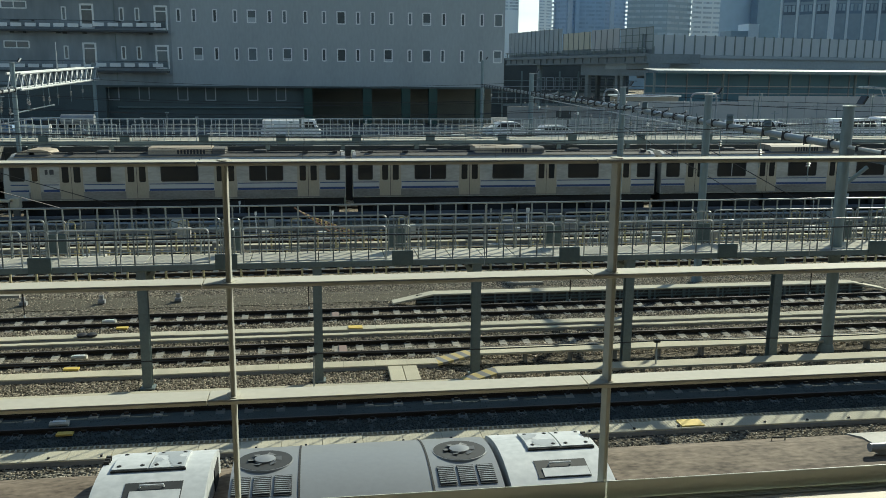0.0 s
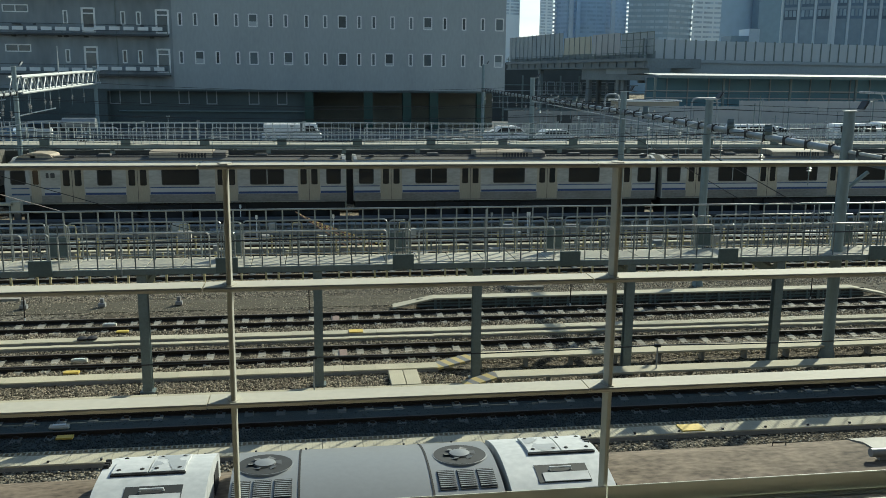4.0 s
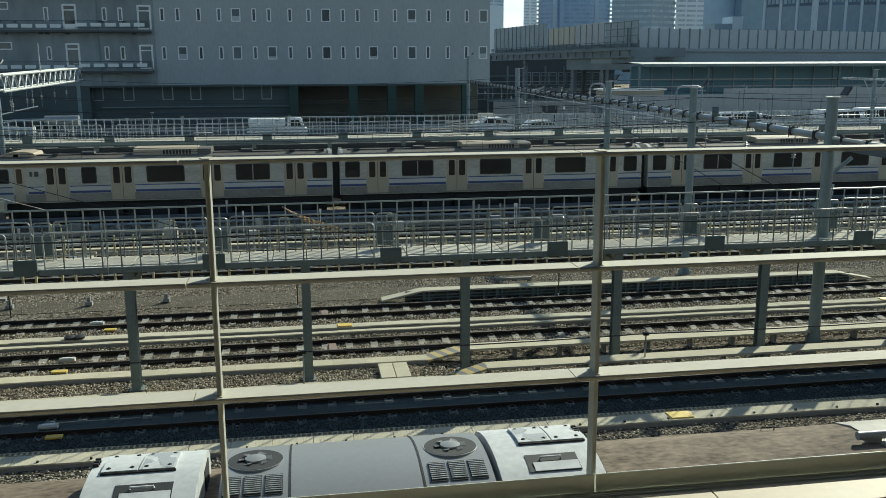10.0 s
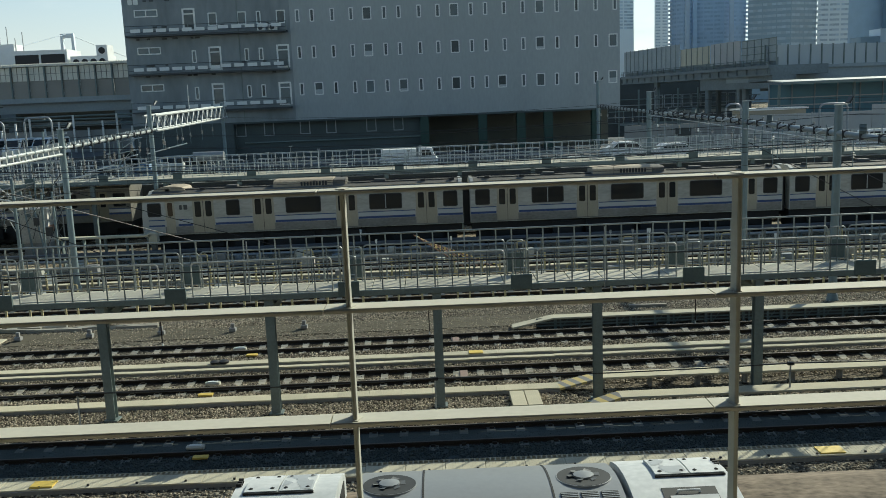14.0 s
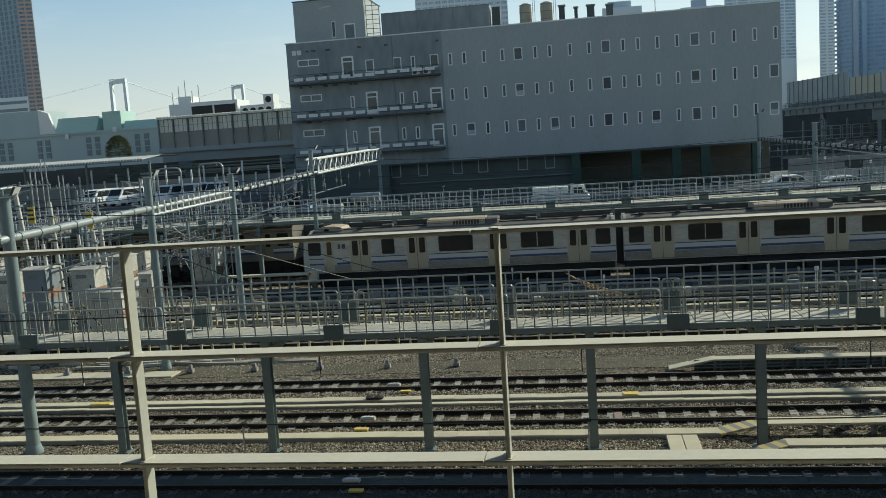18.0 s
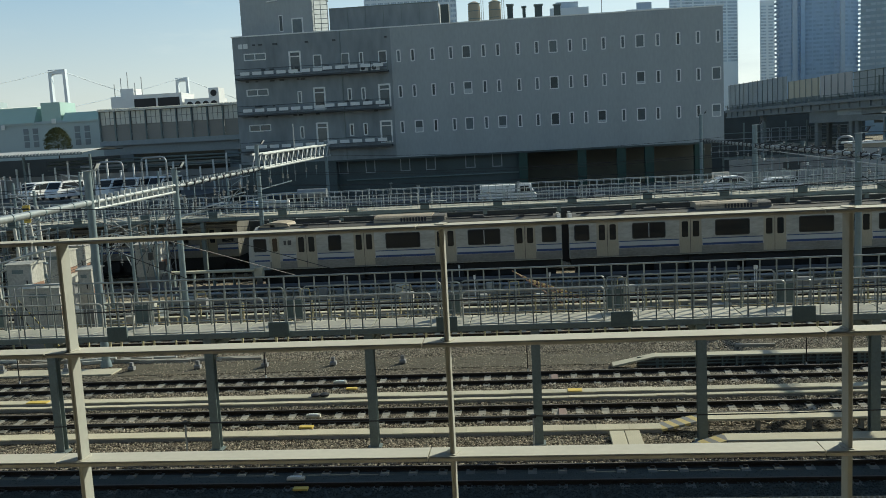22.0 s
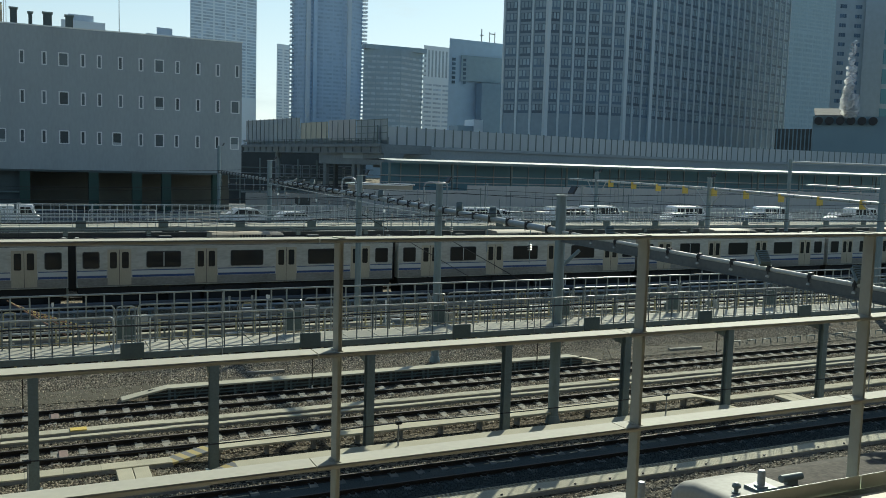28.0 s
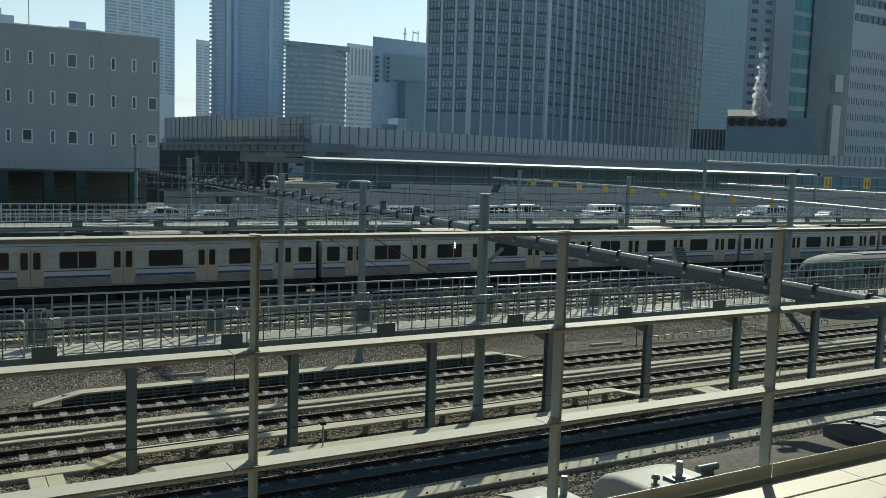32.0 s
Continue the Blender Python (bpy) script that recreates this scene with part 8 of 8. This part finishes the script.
def gear_frame(x, y, h, w, lean):
    """Two leaning legs with tie bars, a long arm and hanging insulators."""
    t = thing("line_gear_frame", (x, y, -0.14), "bleached steel frame with arms and hanging insulators", "line gear", "yard frames")
    for s in (0, 1):
        part("leg", S().tube([(w * s, 0, 0), (w * s * 0.75 + lean, 0.2, h)], 0.06, 6), PALE if s and h > 6 else GALD, t)
    for k in range(3):
        z = h * (0.45 + 0.22 * k)
        part("tie_bar", S().tube([(lean * z / h, 0.1, z), (w * (1 - 0.25 * z / h) + lean * z / h, 0.1, z + 0.1)], 0.03, 5), PALE, t)
    part("arm", S().tube([(lean - 0.9, 0.2, h - 0.5), (lean + w + 0.9, 0.25, h - 0.15)], 0.04, 6), PALE, t)
    part("stay", S().tube([(0, 0.1, h * 0.3), (lean + w + 0.7, 0.22, h - 0.25)], 0.022, 5), LINEGEAR, t)
    for k in range(3):
        px = lean - 0.7 + (w + 1.4) * k / 2
        insulator(t, px, 0.2, h - 0.45 + 0.1 * k, rc.uniform(0.7, 1.3), 5)
    part("terminal_box", S().soft("z", h * 0.5, h * 0.5 + 0.5, w * 0.3, w * 0.3 + 0.35, -0.12, 0.08, 0.03), LINEGEAR if h < 5 else CABW, t)
    return t


TOPS = []
for k in range(28):
    x, y, h, w, lean = rc.uniform(-47, -21.5), rc.uniform(39, 68), rc.uniform(2.8, 5.6), rc.uniform(0.5, 1.3), rc.uniform(-0.7, 0.7)
    gear_frame(x, y, h, w, lean)
    TOPS.append((x + lean, y + 0.2, h - 0.64))
TOPS.sort()
for i, a in enumerate(TOPS):
    for b in TOPS[i + 1:i + 3]:
        cable("yard_wire", sagging(a[0], b[0], a[1], a[2], 0.25, 0.016, 8, b[1], b[2]), "dark wire strung between yard frames", "yard wires")
for k in range(16):
    x, y = rc.uniform(-44, -21), rc.uniform(37.5, 52)
    sh = S().soft("x", -0.5, 0.5, -0.3, 0.3, 0, rc.uniform(0.35, 0.9), 0.04)
    tagged(part("junction_box", sh, PALE if k % 3 else GREYBLUE, at=pose(x, y, -0.14, 0, 0, rc.uniform(-20, 20))), "bleached junction box on the yard stones", "junction box", "junction boxes")
for k in range(14):
    x, y, L = rc.uniform(-30, -14), rc.uniform(36.9, 37.5), rc.uniform(0.8, 2.2)
    tagged(part("timber_baulk", S().soft("x", -L / 2, L / 2, -0.07, 0.07, -0.1, 0.05, 0.01), PALE if k % 2 else SLEEPER, at=pose(x, y, -0.04, 0, 0, rc.uniform(-12, 12))), "loose timber baulk lying on the stones", "timber", "timber baulks")

tagged(part("slant_pipe", S().tube([(-27.7, 41.6, 3.8), (-25.7, 42.0, 4.3), (-23.7, 42.4, 4.75)], 0.06, 8), PALE), "long bleached pipe rising on a slant between poles", "pipe", "yard pipes")
tagged(part("slant_pipe", S().tube([(-27.3, 41.7, 3.3), (-26.6, 41.8, 3.75), (-25.9, 41.9, 3.9)], 0.05, 8), PALE), "short bent bleached pipe between poles", "pipe", "yard pipes")
for x, y, z0, z1, dx, r in ((-24.8, 42.2, -0.14, 5.9, -0.6, 0.075), (-26.2, 42.6, -0.14, 5.7, -0.3, 0.07), (-28.0, 42.3, -0.14, 5.3, -0.4, 0.08), (-30.4, 44.5, -0.14, 8.2, -0.8, 0.11), (-29.3, 45.2, -0.14, 7.4, -0.35, 0.1), (-27.0, 46.0, -0.14, 6.6, -0.2, 0.09)):
    lp = thing("leaning_pole", (x, y, z0), "bleached steel pole leaning a little, set with clamps", "pole", "leaning poles")
    part("shaft", S().soft("z", 0, z1 - z0, -r, r, -r, r, r * 0.4), PALE, lp, at=pose(0, 0, 0, 0, math.degrees(math.atan2(dx, z1 - z0)), 0))
    for k in range(4):
        zc = (z1 - z0) * (0.35 + 0.18 * k)
        part("clamp", S().box(-r - 0.05, r + 0.09, -r - 0.04, r + 0.04, -0.05, 0.05), GALD if k % 2 else LINEGEAR, lp, at=(dx * zc / (z1 - z0), 0, zc))
for y, z, ln, tilt in ((48.0, 5.75, 1.9, 0.4), (52.0, 5.98, 1.9, 0.38), (56.0, 6.33, 1.7, 0.33), (61.5, 6.45, 1.6, 0.32), (66.0, 6.56, 1.6, 0.3)):
    top_ = 7.35 + 0.0274 * (y - 45.4) if y < 60 else 7.78
    sa = thing("steady_arm", (-18.9 if y < 60 else -18.5, y, z), "white slanting steady arm hung from the gantry by insulators", "steady arm", "steady arms")
    part("arm", S().tube([(0.3 - ln, 0, -tilt), (0.3, 0, tilt * 0.15)], 0.045, 6), FRAME, sa)
    part("hanger", S().tube([(0, 0, 0), (0, 0, top_ - z)], 0.025, 5), GALD, sa)
    part("insulator", S().lathe([(0.03, 0.25), (0.09, 0.3), (0.04, 0.35), (0.09, 0.4), (0.04, 0.45), (0.09, 0.5), (0.03, 0.55)], 0, 0, 8), PORCELAIN, sa)
    part("end_clamp", S().box(0.25 - ln, 0.35 - ln, -0.05, 0.05, -tilt - 0.1, -tilt + 0.05), LINEGEAR, sa)

stand = thing("staff_platform", (-23.0, 53.0, -0.14), "long pale staff platform on thin legs before the train", "platform")
part("board", S().soft("x", 0, 5.7, 0, 0.5, 1.66, 1.8, 0.02), CONCRETE, stand)
for k in range(5):
    part("leg", S().box(0.2 + 1.3 * k, 0.28 + 1.3 * k, 0.1, 0.4, 0, 1.66), STEEL_DARK, stand)
stop = thing("buffer_block", (-17.45, 53.0, -0.14), "pale concrete buffer block beside the train", "block")
part("body", S().soft("x", 0, 0.5, 0, 0.5, 1.3, 1.9, 0.04), CONCRETE, stop)
part("base", S().box(0.1, 0.4, 0.1, 0.4, 0, 1.3), SHADOWY, stop)
roll = thing("lying_pipe", (-21.6, 69.0, RZ), "wide pale pipe lying on cradles on the road deck", "pipe")
part("tube", S().tube([(0, 0, 1.35), (2.1, 0, 1.35)], 0.24, 14), GAL, roll, smooth=True)
part("flange", S().tube([(2.1, 0, 1.35), (2.2, 0, 1.35)], 0.33, 14), FRAME, roll)
for x in (0.4, 1.7):
    part("cradle", S().box(x - 0.06, x + 0.06, -0.25, 0.25, 0, 1.15), STEEL_DARK, roll)
drum = thing("lying_tank", (-19.4, 72.0, RZ), "grey cylindrical tank lying on a frame on the road deck", "tank")
part("shell", S().tube([(0, 0, 1.85), (0.15, 0, 1.85), (2.3, 0, 1.85), (2.45, 0, 1.85)], 0.4, 16), STEEL, drum, smooth=True)
for x in (0.4, 1.9):
    part("frame", S().box(x - 0.06, x + 0.06, -0.35, 0.35, 0, 1.5), STEEL_DARK, drum)
tarp = thing("tarpaulin_pile", (-23.2, 68.4, RZ), "blue tarpaulin over a heap on the road deck", "tarpaulin")
part("sheet", S().prism([(0, 0), (1.75, 0), (1.6, 0.9), (1.2, 1.6), (0.5, 1.75), (0.1, 1.1)], "y", 0, 0.9), mat("blue_tarpaulin", (0.12, 0.22, 0.36), 0.5, var=0.2, coarse=2, bump=0.3), tarp, smooth=True)

# ---- gear between the farther tracks ----
rt = random.Random(41)


def pipe_run(y, z, x0, x1, m, r, label):
    """A long pipe on short stands."""
    t = thing("pipe_run", (0, y, -0.14), label, "pipe", "pipe runs")
    part("pipe", S().tube([(x0, 0, z), (x1, 0, z)], r, 8), m, t)
    st = S().box(-0.04, 0.04, -0.08, 0.08, 0, z - r * 0.6).mesh("stand", STEEL_DARK)
    for k in range(int((x1 - x0) / 4)):
        part("stand", st, None, t, at=(x0 + 2 + 4 * k, 0, 0))
    return t


PIPE_D = mat("navy_pipe_paint", (0.06, 0.068, 0.078), 0.4, var=0.2, coarse=0.8)
pipe_run(52.6, 0.75, -40, 75, PIPE_D, 0.16, "thick blue-grey pipe beside the train track")
pipe_run(52.0, 0.5, -40, 75, STEEL, 0.09, "grey steel pipe beside the train track")
pipe_run(46.0, 0.55, -40, 75, PALE, 0.05, "thin bleached pipe on low stands")
pipe_run(42.1, 0.5, -40, 75, PALE, 0.05, "thin bleached pipe on low stands")


def hoop(x, y, w, h, m, label):
    t = part("pipe_hoop", S().tube(arch(0, w, 0, h, 0.12, n=4), 0.035, 6), m, at=(x, y, -0.14))
    return tagged(t, label, "hoop guard", "hoop guards")


for k in range(14):
    x = -26 + 6.1 * k + rt.uniform(-0.3, 0.3)
    hoop(x, 49.95 + rt.uniform(-0.1, 0.1), 0.55, 0.95, YELLOW_PALE, "faded yellow hoop guard beside the track")
for k in range(13):
    x = -24 + 6.2 * k + rt.uniform(-0.8, 0.8)
    hoop(x, 42.9 + rt.uniform(-0.1, 0.1), 0.5, 0.85, YELLOW_PALE if k % 3 else STEEL, "hoop guard beside the track")
for k in range(34):
    x, y = rt.uniform(-25, 55), rt.choice((42.6, 46.2, 49.6, 51.6))
    w, h = rt.uniform(0.25, 0.9), rt.uniform(0.25, 0.8)
    sh = S().soft("x", -w / 2, w / 2, -0.2, 0.2, 0, h, 0.03)
    tagged(part("trackside_box", sh, (CABW, GREYBLUE, PALE, CONCRETE_GREY)[k % 4], at=pose(x, y, -0.14, 0, 0, rt.uniform(-10, 10))), "small trackside equipment box on the stones", "equipment box", "trackside boxes")
for k in range(30):
    x, y, L = rt.uniform(-25, 55), rt.choice((41.9, 42.5, 45.9, 46.6, 49.4)), rt.uniform(0.8, 2.6)
    tagged(part("timber_baulk", S().soft("x", -L / 2, L / 2, -0.08, 0.08, 0, 0.14, 0.01), (PALE, CONCRETE_GREY, SLEEPER)[k % 3], at=pose(x, y, -0.13, 0, 0, rt.uniform(-14, 14))), "loose timber baulk lying on the stones", "timber", "timber baulks")
stay = mat("stay_stripe", (0.5, 0.42, 0.15), 0.7)
for k in range(6):
    ob = part("guy_guard", S().tube([(-1.2 + 0.12 * k, 47.0 + 0.15 * k, 1.9 - 0.1 * k), (1.8 + 0.4 * k, 46.6 + 0.1 * k, -0.16)], 0.03, 6), stp if k % 2 else LBROWN)
    tagged(ob, "slanting striped stay tube between the tracks", "stay", "stay tubes")
for k in range(16):
    x = rt.uniform(-20, 52)
    tagged(part("white_marker_post", S().tube([(0, 0, 0), (0, 0, 1.5)], 0.03, 6).box(-0.06, 0.06, -0.02, 0.02, 1.3, 1.5), FRAME if k % 2 else STEEL, at=(x, rt.choice((53.6, 49.3, 45.7)), -0.14)), "thin pale marker post beside the track", "post", "marker posts")

# ---- road deck behind the right gantry ----
for k in range(40):
    x, y, h = rt.uniform(18, 62), rt.uniform(69.5, 84), rt.uniform(1.5, 4.2)
    p_ = thing("cable_pole", (x, y, RZ), "slim grey pole with a short cross arm on the road deck", "pole", "cable poles")
    part("pole", S().tube([(0, 0, 0), (0, 0, h)], 0.045, 6), STEEL if k % 2 else STEEL_DARK, p_)
    part("cross_arm", S().box(-0.4, 0.4, -0.03, 0.03, h - 0.3, h - 0.22), STEEL, p_)
for k in range(7):
    x = 20.5 + 2.4 * k
    tagged(part("barrier_panel", S().box(0, 2.2, -0.04, 0.04, 0.1, 1.1).box(0.1, 0.2, -0.2, 0.2, 0, 0.1).box(2.0, 2.1, -0.2, 0.2, 0, 0.1), PALE_WALL if k % 2 else STEEL, at=(x, 86.5, RZ)), "low portable barrier panel on the road deck", "barrier", "barrier panels")

# ---- loose stones over the ballast ----
def loose_stones(name, x0, x1, y0, y1, count, size, z, seed, label, m=STONE):
    """Crushed stones, each an uneven eight-sided lump, as one body of loose material."""
    g_ = np.random.default_rng(seed)
    base = np.array([(1, 0, 0), (-1, 0, 0), (0, 1, 0), (0, -1, 0), (0, 0, 1), (0, 0, -1)], dtype=np.float64)
    tri = np.array([(0, 2, 4), (2, 1, 4), (1, 3, 4), (3, 0, 4), (2, 0, 5), (1, 2, 5), (3, 1, 5), (0, 3, 5)])
    v = base[None] * g_.uniform(0.65, 1.25, (count, 6, 1)) + g_.uniform(-0.22, 0.22, (count, 6, 3))
    a, b, c = (g_.uniform(0, 6.283, count) for _ in range(3))
    for ang, i, j in ((a, 0, 1), (b, 1, 2), (c, 0, 2)):
        ca, sa = np.cos(ang)[:, None], np.sin(ang)[:, None]
        p, q = v[:, :, i].copy(), v[:, :, j].copy()
        v[:, :, i], v[:, :, j] = ca * p - sa * q, sa * p + ca * q
    v *= (size * g_.uniform(0.6, 1.35, count))[:, None, None]
    v[:, :, 2] *= 0.8
    v += np.stack([g_.uniform(x0, x1, count), g_.uniform(y0, y1, count), z + g_.uniform(-0.012, 0.012, count)], 1)[:, None]
    f = (tri[None] + 6 * np.arange(count)[:, None, None]).reshape(-1)
    me = bpy.data.meshes.new(name)
    me.vertices.add(count * 6)
    me.vertices.foreach_set("co", v.reshape(-1))
    me.loops.add(len(f))
    me.loops.foreach_set("vertex_index", f.astype(np.int32))
    me.polygons.add(count * 8)
    me.polygons.foreach_set("loop_start", (3 * np.arange(count * 8)).astype(np.int32))
    me.update(calc_edges=True)
    me.materials.append(m)
    tagged(new(name, me), label, "ballast stones", kind="stuff")


# from and to across the yard, height
BEDS = [(20.95, 22.25, -0.096), (22.4, 23.38, -0.136), (23.55, 24.0, -0.096), (24.85, 26.22, -0.118), (26.85, 27.52, -0.1),
        (27.84, 28.36, -0.112), (28.36, 28.6, -0.15), (28.98, 29.7, -0.096), (30.84, 31.81, -0.1),
        (32.13, 32.65, -0.112), (32.65, 32.89, -0.15), (33.26, 33.74, -0.096), (34.3, 34.55, -0.118), (36.3, 37.3, -0.118), (37.3, 39.25, -0.118)]
# the two nearest beds get the stones coloured for the walkway's shadow
for i, (y0, y1, z) in enumerate(BEDS):
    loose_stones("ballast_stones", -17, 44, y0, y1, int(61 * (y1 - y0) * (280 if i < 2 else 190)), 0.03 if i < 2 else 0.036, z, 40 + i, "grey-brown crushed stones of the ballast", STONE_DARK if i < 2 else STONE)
# a darker strip on the near side of each rail
for i, (y0, y1) in enumerate(((27.52, 27.69), (28.6, 28.83), (31.81, 31.98), (32.89, 33.12))):
    loose_stones("stained_stones", -17, 44, y0, y1, int(61 * (y1 - y0) * 260), 0.03, -0.13, 70 + i, "dark brown stones in a strip along the near side of a rail", STONE_STRIP)
loose_stones("ballast_stones", -17, 44, 34.5, 36.4, 8000, 0.03, -0.1, 61, "stray crushed stones on the asphalt path")
loose_stones("ballast_stones", -17, 44, 18.2, 20.3, 9000, 0.036, -0.118, 60, "grey-brown crushed stones of the ballast")

# ---- steam ----
STEAM = bpy.data.materials.new("white_steam")
STEAM.use_nodes = True
sn, sl = STEAM.node_tree.nodes, STEAM.node_tree.links
sn.remove(sn["Principled BSDF"])
d_, tr_, mx_ = sn.new("ShaderNodeBsdfDiffuse"), sn.new("ShaderNodeBsdfTranslucent"), sn.new("ShaderNodeMixShader")
for q in (d_, tr_):
    q.inputs["Color"].default_value = (0.985, 0.985, 0.985, 1)
mx_.inputs["Fac"].default_value = 0.97
sl.new(d_.outputs[0], mx_.inputs[1])
sl.new(tr_.outputs[0], mx_.inputs[2])
thin, veil = sn.new("ShaderNodeBsdfTransparent"), sn.new("ShaderNodeMixShader")
veil.inputs["Fac"].default_value = 0.6
sl.new(mx_.outputs[0], veil.inputs[1])
sl.new(thin.outputs[0], veil.inputs[2])
sl.new(veil.outputs[0], sn["Material Output"].inputs["Surface"])


def puff(seed, r):
    """A lump of vapour with an uneven outline."""
    bm = bmesh.new()
    bmesh.ops.create_icosphere(bm, subdivisions=3, radius=1.0)
    for v in bm.verts:
        n_ = noise.noise(v.co * 1.6 + Vector((seed * 7.3, 0, 0))) + 0.5 * noise.noise(v.co * 4.0 + Vector((0, seed * 3.1, 0)))
        v.co *= r * (1 + 0.45 * n_)
    me = bpy.data.meshes.new("puff")
    bm.to_mesh(me)
    bm.free()
    me.materials.append(STEAM)
    me.shade_smooth()
    return me


plume = thing("steam_plume", (229.4, 197.0, 29.2), "white steam rising from a cooling tower fan", "steam")
rs = random.Random(3)
PUFFS = []
for k in range(96):
    u = (k / 95) ** 1.25
    wide = 1.0 - u
    ob = part("puff", puff(k, (0.5 + 1.25 * wide * wide) * rs.uniform(0.55, 1.2)), STEAM, plume)
    PUFFS.append((ob, u, rs.uniform(-1, 1), rs.uniform(0, 6.28)))


def motions():
    """The vapour drifts slowly up and sideways, each lump on its own way."""
    for ob, u, side, turn in PUFFS:
        rows = []
        for i in range(9):
            t = 4.0 * i
            z = 22 * u + 0.8 * math.sin(0.5 * t + turn)
            x = 0.8 - 2.6 * u * (1 - u) + (2.0 - 1.7 * u) * side + 0.5 * math.sin(0.4 * t + turn)
            rows.append((t, pose(x, 0.6 * math.cos(turn + 0.3 * t), z, 0, 0, math.degrees(turn) + 20 * math.sin(0.3 * t + turn))))
        walk(ob, rows)


motions()
